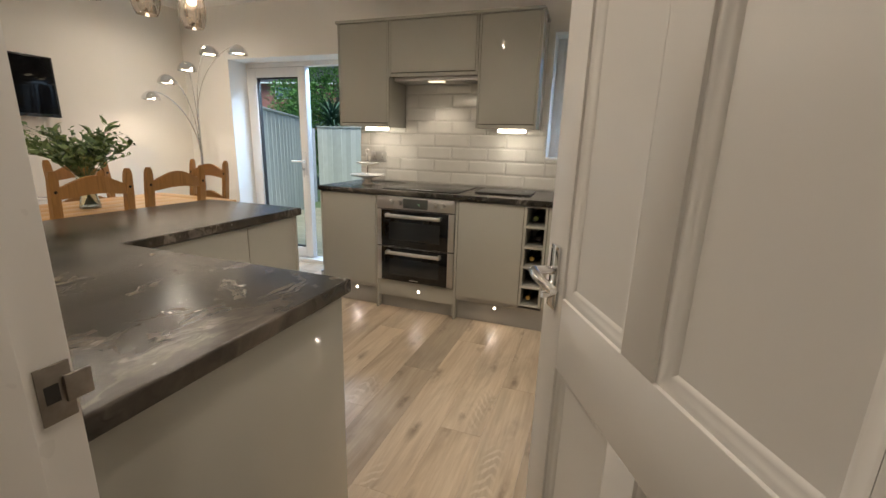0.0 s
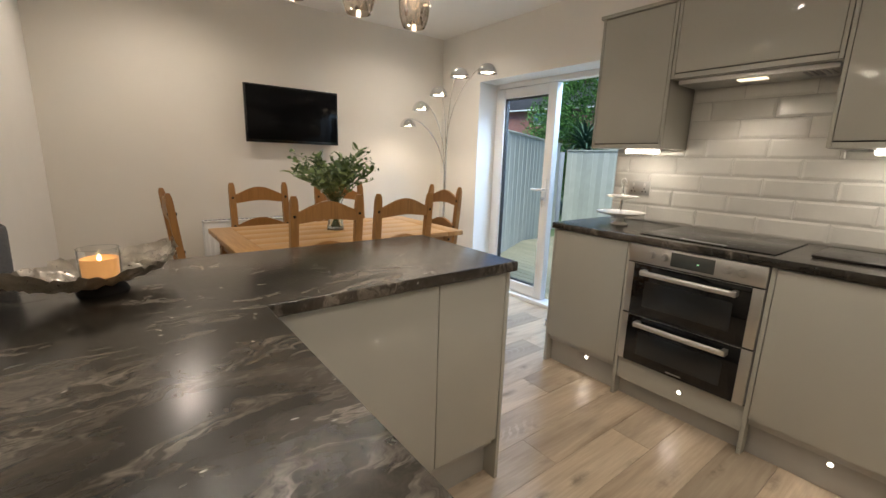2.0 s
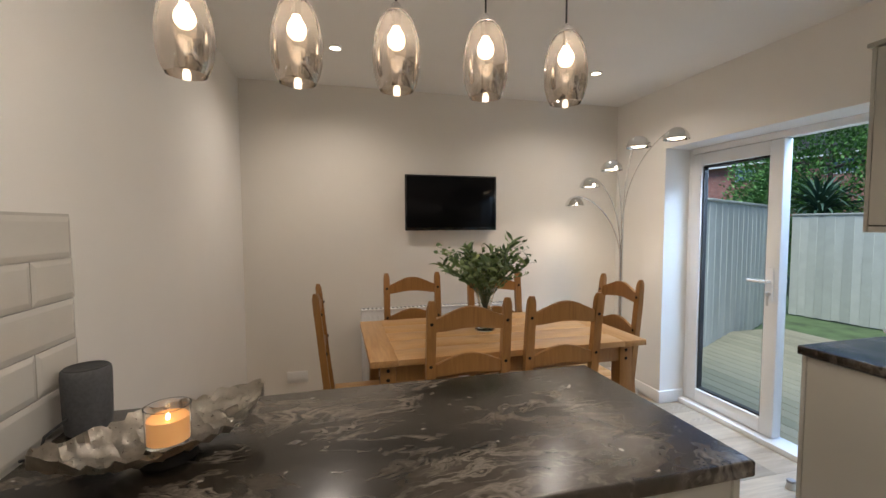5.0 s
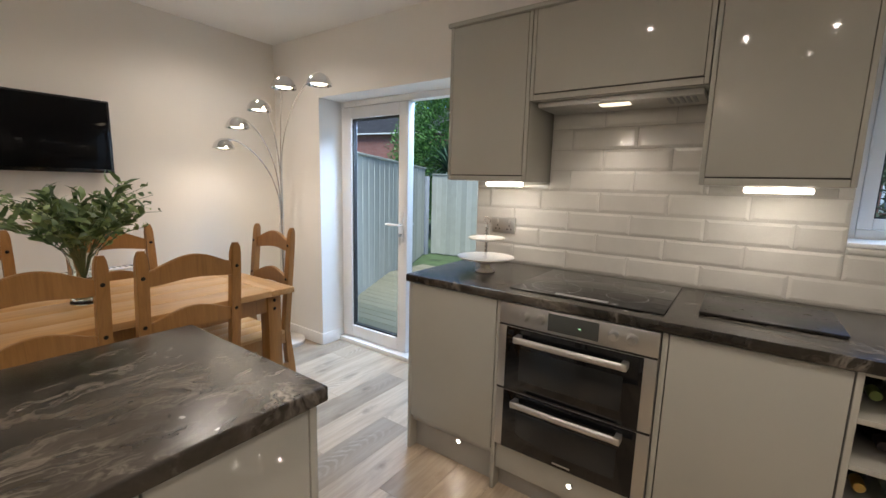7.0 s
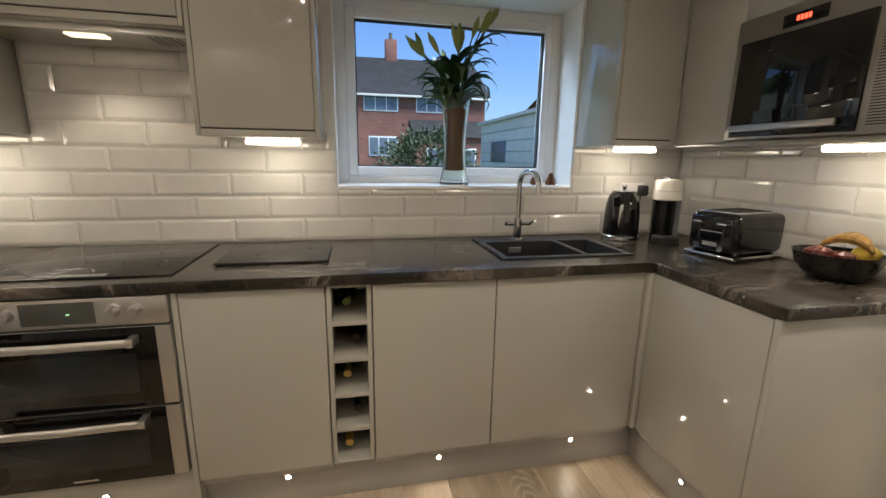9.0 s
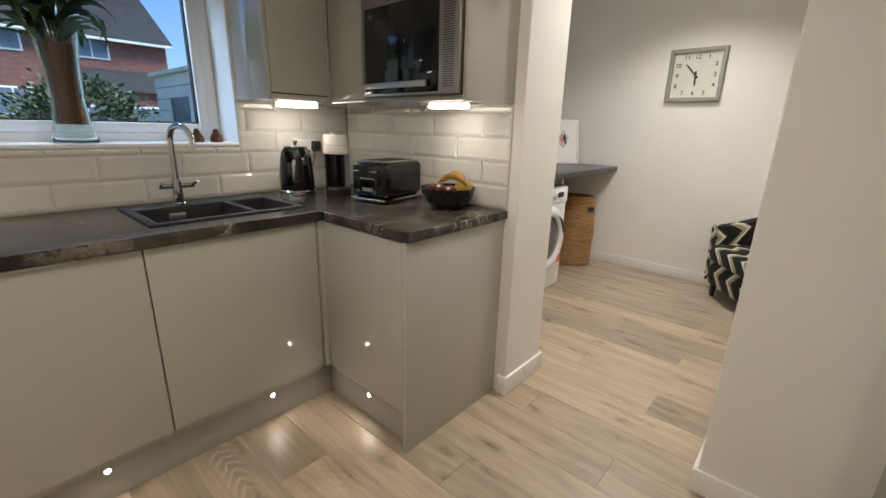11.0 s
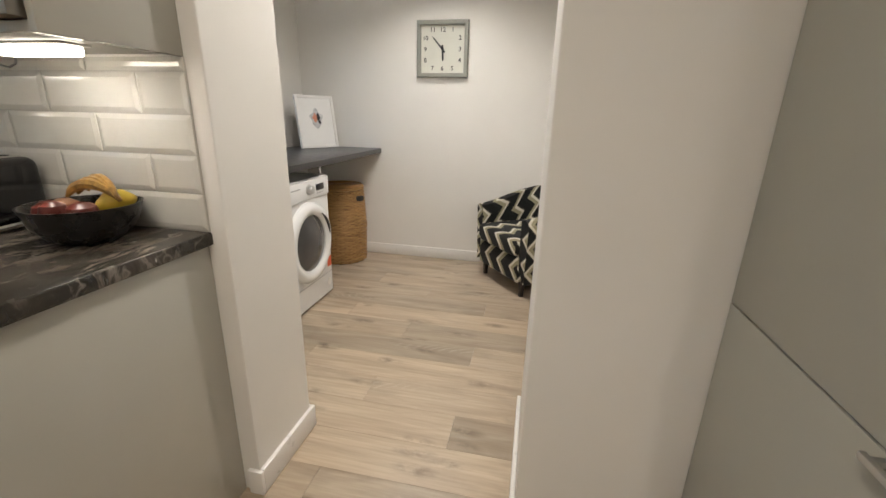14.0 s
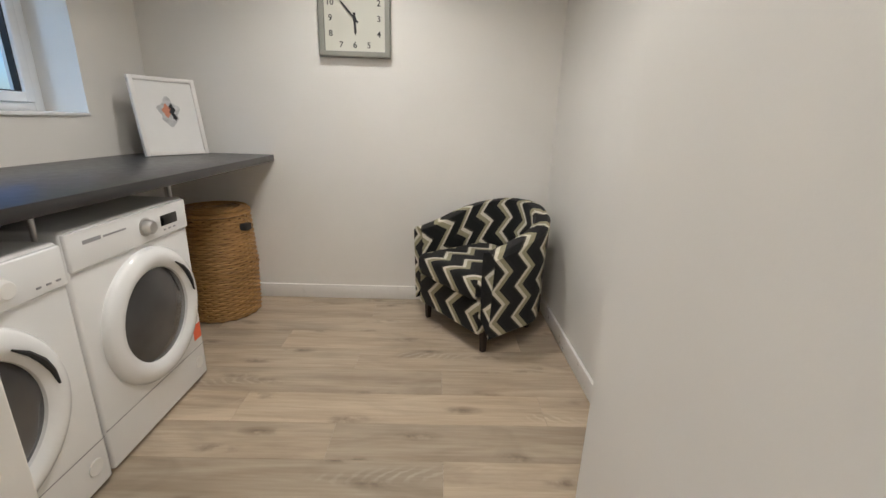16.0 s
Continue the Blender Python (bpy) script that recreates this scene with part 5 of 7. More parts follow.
def blade(bm, root, out, length, width, droop, up=1.0, seg=6):
    """A curved, folded leaf: a strip that rises along out and bends over."""
    out = Vector((out[0], out[1], 0)).normalized()
    side = Vector((-out.y, out.x, 0))
    prev = None
    p = Vector(root)
    for k in range(seg + 1):
        t = k / seg
        ang = radians(78) * up - droop * t * t
        if k:
            p = p + (out * math.cos(ang) + Vector((0, 0, math.sin(ang)))) * (length / seg)
        w = width * math.sin(math.pi * min(0.98, 0.12 + 0.88 * t)) ** 0.8 * 0.5
        row = [bm.verts.new(p - side * w + Vector((0, 0, w * 0.3))), bm.verts.new(p), bm.verts.new(p + side * w + Vector((0, 0, w * 0.3)))]
        if prev:
            for j in range(2):
                bm.faces.new((prev[j], prev[j + 1], row[j + 1], row[j]))
        prev = row
    return bm


rng = random.Random(11)
lily = thing("vase_of_lilies", (vx, vy, vz), "tall glass vase with copper sheen holding budding lilies", "vase of flowers")
part("vase", lathe([(0, 0.0), (0.070, 0.0), (0.073, 0.005), (0.058, 0.08), (0.051, 0.16), (0.054, 0.26), (0.064, 0.36), (0.072, 0.41), (0.068, 0.41), (0.060, 0.36), (0.050, 0.26), (0.047, 0.16), (0.054, 0.08), (0.064, 0.022), (0, 0.018)], 36, at=(vx, vy, vz)), M_VASEGLASS, lily)
part("copper_filling", lathe([(0, 0.070), (0.050, 0.071), (0.044, 0.16), (0.047, 0.26), (0.056, 0.36), (0, 0.365)], 28, at=(vx, vy, vz)), M_COPPER, lily, "copper coloured glass beads inside the vase")
bmL = bmesh.new()
for k in range(11):
    a = 2 * math.pi * k / 11 + rng.uniform(-0.2, 0.2)
    sp = rng.uniform(0.02, 0.20)
    top = Vector((vx + sp * 1.25 * math.cos(a), vy + sp * 0.55 * math.sin(a) - 0.02, vz + rng.uniform(0.58, 0.76)))
    root = Vector((vx + 0.03 * math.cos(a), vy + 0.03 * math.sin(a), vz + 0.33))
    mid = (root + top) / 2 + Vector((0, 0, 0.05)) - Vector((math.cos(a), 0.4 * math.sin(a), 0)) * sp * 0.25
    part("stem", tube([root, mid, top], [0.005, 0.004, 0.003], 6), M_STEM, lily)
    for j in range(3):
        t = rng.uniform(0.10, 0.75)
        p = root.lerp(mid, t * 2) if t < 0.5 else mid.lerp(top, t * 2 - 1)
        b = a + rng.uniform(-1.5, 1.5)
        blade(bmL, p, (math.cos(b), 0.6 * math.sin(b)), rng.uniform(0.12, 0.21), rng.uniform(0.032, 0.050), rng.uniform(0.8, 2.3), rng.uniform(0.4, 0.8))
    d = (top - mid).normalized()
    n = rng.choice((1, 1, 2))
    for j in range(n):
        q = (d + Vector((rng.uniform(-0.4, 0.4), rng.uniform(-0.2, 0.2), 0.1)) * j).normalized()
        L = rng.uniform(0.085, 0.125)
        part("bud", tube([top - q * 0.005, top + q * L * 0.25, top + q * L * 0.65, top + q * L], [0.004, 0.012, 0.014, 0.002], 7), M_BUD, lily)
for k in range(36):
    a = rng.uniform(0, 6.28)
    blade(bmL, (vx + 0.04 * math.cos(a), vy + 0.03 * math.sin(a), vz + rng.uniform(0.34, 0.48)), (math.cos(a), 0.5 * math.sin(a)), rng.uniform(0.13, 0.23), rng.uniform(0.036, 0.056), rng.uniform(0.8, 3.0), rng.uniform(0.45, 1.0))
tagged(part("leaves", bmL, M_LILY, lily), kind="stuff")
for ox in (0.605, 0.69):
    solid("ornament", lathe([(0, 0), (0.026, 0.0), (0.030, 0.010), (0.024, 0.030), (0.016, 0.042), (0.014, 0.050), (0.010, 0.060), (0, 0.064)], 18, at=(ox, 3.335, 1.162)), M_BROWN, "small brown glazed bird-shaped ornament on the sill", "ornament", group="sill ornaments")

# peninsula top: smart speaker, leaf dish, candle
sx, sy = -1.90, 0.270
sp = thing("smart_speaker", (sx, sy, TOPZ), "grey fabric cylindrical speaker with trailing cable", "speaker")
part("body", lathe([(0, 0.001), (0.040, 0.001), (0.045, 0.006), (0.047, 0.03), (0.049, 0.135), (0.0475, 0.150), (0.044, 0.154)], 40, at=(sx, sy, TOPZ)), M_SPEAKER, sp)
part("top_ring", lathe([(0.044, 0.154), (0.042, 0.1555), (0.038, 0.153), (0, 0.152)], 36, at=(sx, sy, TOPZ)), M_MATBLACK, sp)
part("cable", tube([(sx + 0.04, sy - 0.02, 0.96), (sx + 0.095, sy - 0.035, 0.945), (sx + 0.12, sy - 0.03, 0.918), (sx + 0.13, sy - 0.06, 0.914)], 0.003, 8), M_MATBLACK, sp)

dcx, dcy = -1.725, 0.498
ang = math.atan2(0.655 - 0.33, -1.873 + 1.60)
dish = thing("leaf_dish", (dcx, dcy, TOPZ), "hammered silver leaf-shaped dish with ragged rim", "dish", turn=math.degrees(ang))
bm = bmesh.new()
NU, NV = 40, 14
rngd = random.Random(5)
grid = []
for i in range(NU + 1):
    u = -1 + 2 * i / NU
    half = 0.120 * (1 - abs(u) ** 2.0) ** 0.75 + 0.002
    jag = 0.006 * math.sin(i * 1.9) + rngd.uniform(-0.004, 0.004)
    row = []
    for j in range(NV + 1):
        v = -1 + 2 * j / NV
        y = v * (half + (jag if abs(v) > 0.85 else 0))
        x = u * 0.215
        z = 0.022 + 0.050 * (abs(v) ** 2.4) * (1 - 0.5 * abs(u)) + 0.055 * abs(u) ** 2.6 + 0.004 * math.sin(j * 2.2 + i * 0.8) + 0.003 * math.sin(i * 2.3)
        row.append(bm.verts.new((x, y, z)))
    grid.append(row)
for i in range(NU):
    for j in range(NV):
        bm.faces.new((grid[i][j], grid[i + 1][j], grid[i + 1][j + 1], grid[i][j + 1]))
bmesh.ops.solidify(bm, geom=list(bm.faces), thickness=0.004)
part("leaf", bm, M_SILVER, dish, local=True)
part("foot", lathe([(0, 0.0), (0.055, 0.0), (0.05, 0.012), (0.04, 0.024), (0, 0.024)], 24), M_IRON, dish, local=True)
lx, ly, lz = dcx, dcy, TOPZ + 0.030
cd = thing("candle", (lx, ly, lz), "lit wax candle in a clear glass tumbler", "candle")
part("tumbler", lathe([(0, 0), (0.040, 0.0), (0.042, 0.004), (0.044, 0.080), (0.041, 0.080), (0.038, 0.008), (0, 0.006)], 32, at=(lx, ly, lz)), M_GLASS, cd)
part("wax", lathe([(0, 0.008), (0.037, 0.008), (0.039, 0.056), (0.030, 0.050), (0, 0.046)], 28, at=(lx, ly, lz)), M_WAX, cd, "glowing amber wax")
part("flame", lathe([(0, 0.048), (0.004, 0.051), (0.005, 0.055), (0.003, 0.061), (0, 0.066)], 12, at=(lx, ly, lz)), M_FLAME, cd, "small candle flame")

# ---- pendants ----
PZ = 1.675


def pendant():
    p = thing("pendant_light", (0, 0, 0), "egg-shaped ombre smoked glass pendant with glowing bulb", "pendant light", "pendants over the peninsula")
    outer = [(0.012, 0.162), (0.022, 0.158), (0.035, 0.142), (0.046, 0.108), (0.0505, 0.072), (0.048, 0.036), (0.041, 0.011), (0.035, 0.0)]
    shade = part("shade", lathe(outer, 36), M_SHADE, p, local=True)
    shade.visible_shadow = False
    part("cap", lathe([(0, 0.178), (0.006, 0.178), (0.011, 0.172), (0.0125, 0.160), (0, 0.160)], 18), M_CHROME, p, local=True)
    part("lampholder", tube([(0, 0, 0.16), (0, 0, 0.128)], 0.010, 14), M_CHROME, p, local=True)
    b = part("bulb", lathe([(0.007, 0.128), (0.011, 0.121), (0.0165, 0.112), (0.0185, 0.102), (0.0165, 0.092), (0.010, 0.085), (0, 0.083)], 20), M_BULB, p, "glowing warm bulb", local=True)
    b.visible_shadow = False
    part("flex", tube([(0, 0, 0.177), (0, 0, CEIL - PZ - 0.012)], 0.0022, 8), M_MATBLACK, p, local=True)
    part("ceiling_rose", lathe([(0, 0.0), (0.03, 0.0), (0.03, -0.012), (0.004, -0.02), (0, -0.02)], 24, at=(0, 0, CEIL - PZ)), M_CHROME, p, local=True)
    return p


first = pendant()
for k, (px, py) in enumerate(PENDANTS):
    if k == 0:
        first.matrix_basis = pose(px, py, PZ)
    else:
        copy_thing(first, pose(px, py, PZ))

# ---- ceiling downlights ----


def downlight():
    d = thing("downlight", (0, 0, 0), "small round recessed ceiling downlight, switched on", "light", "ceiling downlights")
    part("bezel", lathe([(0.030, -0.001), (0.031, -0.005), (0.041, -0.005), (0.043, 0.0)], 28), M_CHROME, d, local=True)
    part("lens", lathe([(0, -0.003), (0.030, -0.003)], 24), M_DISC, d, "glowing lens", local=True)
    return d


spots = DOWNLIGHTS + UTILITY_DOWNLIGHTS + [(-0.45, -0.55)]
first = downlight()
first.matrix_basis = pose(*spots[0], CEIL)
for q in spots[1:]:
    copy_thing(first, pose(*q, CEIL))

# ---- dining room ----
tv = thing("television", (-3.96, 1.73, 1.349), "black flat television on a wall bracket, switched off", "television")
part("casing", bx(-3.948, -3.922, 1.360, 2.098, 1.349, 1.777, 0.004), M_BLACK, tv)
part("screen", bx(-3.9225, -3.9198, 1.374, 2.084, 1.372, 1.765, 0.001), M_SCREEN, tv, "dark glossy screen")
part("rear_housing", bx(-3.985, -3.947, 1.50, 1.96, 1.40, 1.72, 0.01), M_MATBLACK, tv)
part("bracket", bx(-4.0, -3.984, 1.60, 1.86, 1.50, 1.65, 0.002), M_IRON, tv)

rad = thing("radiator", (-3.93, 1.6, 0.15), "white ribbed panel radiator under the television", "radiator")
part("front_panel", bx(-3.905, -3.893, 1.02, 2.22, 0.17, 0.745, 0.004), M_WHITE, rad)
for k in range(36):
    y = 1.045 + k * 0.0332
    part("rib", bx(-3.8935, -3.888, y - 0.009, y + 0.009, 0.20, 0.715, 0.003, 1), M_WHITE, rad)
part("top_grille", bx(-3.972, -3.889, 1.02, 2.22, 0.746, 0.760, 0.003), M_WHITE, rad)
for k in range(38):
    y = 1.04 + k * 0.0315
    part("grille_slot", bx(-3.962, -3.905, y - 0.006, y + 0.006, 0.7598, 0.7608, 0), M_GAP, rad)
part("rear_panel", bx(-3.975, -3.963, 1.02, 2.22, 0.17, 0.745, 0.003), M_WHITE, rad)
for y in (1.08, 2.16):
    part("bracket", bx(-4.0, -3.974, y - 0.02, y + 0.02, 0.22, 0.70, 0.001), M_WHITE, rad)
    part("pipe", tube([(-3.94, y, 0.175), (-3.94, y, 0.0)], 0.0075, 10), M_WHITE, rad)

# stop for the garden door
stop = thing("door_stop", (-2.364, 3.147, 0), "small grey rubber-topped steel door stop on the floor", "door stop")
part("body", lathe([(0, 0.0), (0.024, 0.0), (0.025, 0.004), (0.021, 0.010), (0.019, 0.034), (0, 0.034)], 20, at=(-2.364, 3.147, 0)), M_STEEL, stop)
part("buffer", lathe([(0.0195, 0.0342), (0.021, 0.037), (0.020, 0.046), (0.014, 0.050), (0, 0.050)], 20, at=(-2.364, 3.147, 0)), M_GREYPLASTIC, stop, "grey rubber buffer")

# pine table
tab = thing("dining_table", (-3.04, 1.72, 0), "waxed pine dining table with plank top and chunky legs", "table")
TX0, TX1, TY0, TY1, TZ = -3.455, -2.632, 0.985, 2.455, 0.775
for k in range(5):
    a = TX0 + (TX1 - TX0) * k / 5
    part("top_plank", bx(a + 0.0006, a + (TX1 - TX0) / 5 - 0.0006, TY0 + 0.131, TY1 - 0.131, TZ - 0.030, TZ, 0.0022), M_PINE_TOP, tab)
M_PINE_END = wood("waxed_pine_end", (0.36, 0.185, 0.065), (0.56, 0.33, 0.135), (2.2, 26, 26), 0.36)
part("breadboard_end", bx(TX0, TX1, TY0, TY0 + 0.13, TZ - 0.031, TZ, 0.003), M_PINE_END, tab)
part("breadboard_end", bx(TX0, TX1, TY1 - 0.13, TY1, TZ - 0.031, TZ, 0.003), M_PINE_END, tab)
for sxx in (TX0 + 0.05, TX1 - 0.05 - 0.075):
    for syy in (TY0 + 0.05, TY1 - 0.05 - 0.075):
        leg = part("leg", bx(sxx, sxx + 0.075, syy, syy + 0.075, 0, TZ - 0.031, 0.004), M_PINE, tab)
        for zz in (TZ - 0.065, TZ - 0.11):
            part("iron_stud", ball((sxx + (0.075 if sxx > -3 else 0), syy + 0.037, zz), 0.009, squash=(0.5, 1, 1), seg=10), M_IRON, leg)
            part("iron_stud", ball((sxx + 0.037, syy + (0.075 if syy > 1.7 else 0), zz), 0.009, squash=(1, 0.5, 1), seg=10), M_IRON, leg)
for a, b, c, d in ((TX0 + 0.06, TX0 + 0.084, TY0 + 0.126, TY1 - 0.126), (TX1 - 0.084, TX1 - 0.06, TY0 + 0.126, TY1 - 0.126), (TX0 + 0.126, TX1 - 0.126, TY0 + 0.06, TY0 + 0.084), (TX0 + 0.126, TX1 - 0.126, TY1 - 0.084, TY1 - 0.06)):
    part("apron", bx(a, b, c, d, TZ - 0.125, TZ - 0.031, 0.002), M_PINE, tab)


def arched_rail(bm, half, z0, h, arch, y0, y1):
    """A ladder-back rail: straight lower edge lifted at the middle, humped top edge with shouldered ends."""
    n = 14
    rows = []
    for k in range(n + 1):
        t = -1 + 2 * k / n
        x = t * half
        hump = math.cos(t * math.pi / 2) ** 1.3
        lo = z0 + arch * 0.55 * hump
        hi = z0 + h * 0.72 + arch * hump + h * 0.28 * hump
        bow = 0.012 * (1 - t * t)
        rows.append([bm.verts.new((x, y0 + bow, lo)), bm.verts.new((x, y1 + bow, lo)), bm.verts.new((x, y1 + bow, hi)), bm.verts.new((x, y0 + bow, hi))])
    for a, b in zip(rows, rows[1:]):
        for j in range(4):
            bm.faces.new((a[j], a[(j + 1) % 4], b[(j + 1) % 4], b[j]))
    bm.faces.new(rows[0][::-1])
    bm.faces.new(rows[-1])
    bmesh.ops.bevel(bm, geom=[e for e in bm.edges if abs(e.verts[0].co.x - e.verts[1].co.x) > 1e-4], offset=0.003, segments=2, affect="EDGES")
    return bm


def chair():
    """Pine ladder-back chair, facing -y: the back stands at +y with its top over the origin."""
    c = thing("dining_chair", (0, 0, 0), "waxed pine ladder-back dining chair with iron studs", "chair", "chairs round the table")
    H, half = 1.055, 0.182

    def back_y(z):
        return -0.062 * max(0.0, (H - z) / (H - 0.45)) if z > 0.45 else -0.062 + 0.05 * (0.45 - z) / 0.45

    for s in (-1, 1):
        bm = bmesh.new()
        prev = None
        zs = [0, 0.2, 0.40, 0.45, 0.6, 0.75, 0.9, H - 0.045, H - 0.02, H]
        for z in zs:
            w, d = 0.021, 0.017 if z > 0.5 else 0.021
            if z == H:
                w, d = 0.012, 0.010
            elif z == H - 0.02:
                w, d = 0.018, 0.0155
            y = back_y(z)
            x = s * (half - 0.004 * (1 if z < 0.45 else 0))
            row = [bm.verts.new((x + a * w, y + b * d, z)) for a, b in ((-1, -1), (1, -1), (1, 1), (-1, 1))]
            if prev:
                for j in range(4):
                    bm.faces.new((prev[j], prev[(j + 1) % 4], row[(j + 1) % 4], row[j]))
            else:
                bm.faces.new(row[::-1])
            prev = row
        bm.faces.new(prev)
        bmesh.ops.bevel(bm, geom=[e for e in bm.edges if abs(e.verts[0].co.z - e.verts[1].co.z) > 0.01], offset=0.005, segments=2, affect="EDGES")
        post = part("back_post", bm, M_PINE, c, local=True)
        for z in (0.930, 0.730):
            part("iron_stud", ball((s * half, back_y(z) - 0.018, z + 0.02), 0.0085, squash=(1, 0.5, 1), seg=10), M_IRON, post, local=True)
            part("iron_stud", ball((s * half, back_y(z) + 0.018, z + 0.02), 0.0085, squash=(1, 0.5, 1), seg=10), M_IRON, post, local=True)
        part("front_leg", bx(s * 0.19 - 0.021, s * 0.19 + 0.021, -0.475, -0.433, 0, 0.428, 0.004), M_PINE, c, local=True)
        part("side_stretcher", bx(s * 0.186 - 0.011, s * 0.186 + 0.011, -0.432, -0.05, 0.20, 0.235, 0.003), M_PINE, c, local=True)
        part("side_rail", bx(s * 0.186 - 0.012, s * 0.186 + 0.012, -0.432, -0.078, 0.365, 0.428, 0.003), M_PINE, c, local=True)
    part("front_rail", bx(-0.168, 0.168, -0.465, -0.443, 0.365, 0.428, 0.003), M_PINE, c, local=True)
    part("front_stretcher", bx(-0.168, 0.168, -0.462, -0.446, 0.24, 0.275, 0.003), M_PINE, c, local=True)
    for k in range(4):
        a = -0.21 + k * 0.105
        part("seat_plank", bx(a + 0.0006, a + 0.1044, -0.485, -0.085, 0.429, 0.450, 0.003), M_PINE_TOP, c, local=True)
    for z, h, arch in ((0.910, 0.085, 0.030), (0.700, 0.078, 0.026)):
        y = back_y(z + 0.04)
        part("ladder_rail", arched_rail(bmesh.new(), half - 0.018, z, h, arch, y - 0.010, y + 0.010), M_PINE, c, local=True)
    return c


# back tops: two by the kitchen, two by the radiator, one at each end
seats = [(-2.555, 1.435, 90), (-2.560, 1.925, 90), (-3.68, 1.365, -90), (-3.60, 1.955, -90), (-3.085, 2.635, 180), (-3.075, 0.740, 0)]
first = chair()
for k, (x, y, r) in enumerate(seats):
    m = pose(x, y, 0, 0, 0, {90: 90 + 180, -90: 90, 180: 0, 0: 180}[r] if False else {90: -90, -90: 90, 180: 0, 0: 180}[r])
    if k == 0:
        first.matrix_basis = m
    else:
        copy_thing(first, m)

# vase of foliage on the table
gx, gy = -3.06, 1.69
fv = thing("vase_of_foliage", (gx, gy, TZ), "clear glass vase of mixed eucalyptus and green foliage", "vase of flowers")
part("vase", lathe([(0, 0), (0.055, 0.0), (0.058, 0.004), (0.050, 0.05), (0.040, 0.11), (0.038, 0.15), (0.050, 0.20), (0.072, 0.25), (0.069, 0.25), (0.047, 0.20), (0.035, 0.15), (0.037, 0.11), (0.047, 0.05), (0.052, 0.014), (0, 0.012)], 32, at=(gx, gy, TZ)), M_VASEGLASS, fv)
part("water", lathe([(0, 0.0125), (0.050, 0.0145), (0.0455, 0.05), (0.0365, 0.105), (0, 0.106)], 24, at=(gx, gy, TZ)), M_GLASS, fv)
rng = random.Random(23)
bmL = bmesh.new()


def leaf(bm, p, d, size, width):
    d = d.normalized()
    side = d.cross(Vector((rng.uniform(-1, 1), rng.uniform(-1, 1), rng.uniform(0.2, 1)))).normalized()
    up = side.cross(d)
    spine = [p + d * size * t + up * size * 0.18 * math.sin(math.pi * t) for t in (0, 0.35, 0.7, 1.0)]
    w = [0.0, width, width * 0.8, 0.0]
    a = bm.verts.new(spine[0])
    l1, c1, r1 = bm.verts.new(spine[1] - side * w[1] + up * 0.15 * w[1]), bm.verts.new(spine[1]), bm.verts.new(spine[1] + side * w[1] + up * 0.15 * w[1])
    l2, c2, r2 = bm.verts.new(spine[2] - side * w[2]), bm.verts.new(spine[2]), bm.verts.new(spine[2] + side * w[2])
    e = bm.verts.new(spine[3])
    for f in ((a, c1, l1), (a, r1, c1), (l1, c1, c2, l2), (c1, r1, r2, c2), (l2, c2, e), (c2, r2, e)):
        bm.faces.new(f)


for k in range(44):
    a = rng.uniform(0, 2 * math.pi)
    tilt = rng.uniform(0.05, 1.0) ** 0.6
    L = rng.uniform(0.22, 0.36)
    root = Vector((gx + 0.03 * math.cos(a), gy + 0.03 * math.sin(a), TZ + 0.20))
    d = Vector((math.cos(a) * tilt, math.sin(a) * tilt, 1.05 - 0.35 * tilt)).normalized()
    mid = root + d * L * 0.5 + Vector((0, 0, 0.02))
    tip = root + d * L + Vector((0, 0, -0.03 * tilt))
    part("stem", tube([Vector((gx - 0.02 * math.cos(a), gy - 0.02 * math.sin(a), TZ + 0.02)), root, mid, tip], [0.0022, 0.0022, 0.002, 0.001], 5), M_STEM, fv)
    small = rng.random() < 0.35
    for j in range(15):
        t = 0.25 + 0.75 * j / 14
        p = root.lerp(mid, t * 2) if t < 0.5 else mid.lerp(tip, t * 2 - 1)
        b = rng.uniform(0, 6.28)
        ld = Vector((math.cos(b), math.sin(b), rng.uniform(-0.3, 0.7))) + d * 0.7
        if small:
            leaf(bmL, p, ld, rng.uniform(0.025, 0.038), rng.uniform(0.008, 0.012))
        else:
            leaf(bmL, p, ld, rng.uniform(0.055, 0.10), rng.uniform(0.008, 0.015))
for k in range(7):
    a = rng.uniform(-0.6, 1.9)
    root = Vector((gx, gy, TZ + 0.28))
    tip = Vector((gx + 0.10 * math.cos(a * 2), gy + rng.choice((-0.32, 0.36, 0.30)) * rng.uniform(0.8, 1.0), TZ + rng.uniform(0.36, 0.52)))
    part("stem", tube([root, (root + tip) / 2 + Vector((0, 0, 0.05)), tip], [0.002, 0.0015, 0.001], 5), M_STEM, fv)
    for j in range(9):
        t = j / 8
        p = root.lerp(tip, t) + Vector((0, 0, 0.10 * t * (1 - t) * 2))
        b = rng.uniform(0, 6.28)
        leaf(bmL, p, Vector((math.cos(b), math.sin(b), 0.3)), 0.032, 0.012)
tagged(part("leaves", bmL, M_LEAF, fv), kind="stuff")

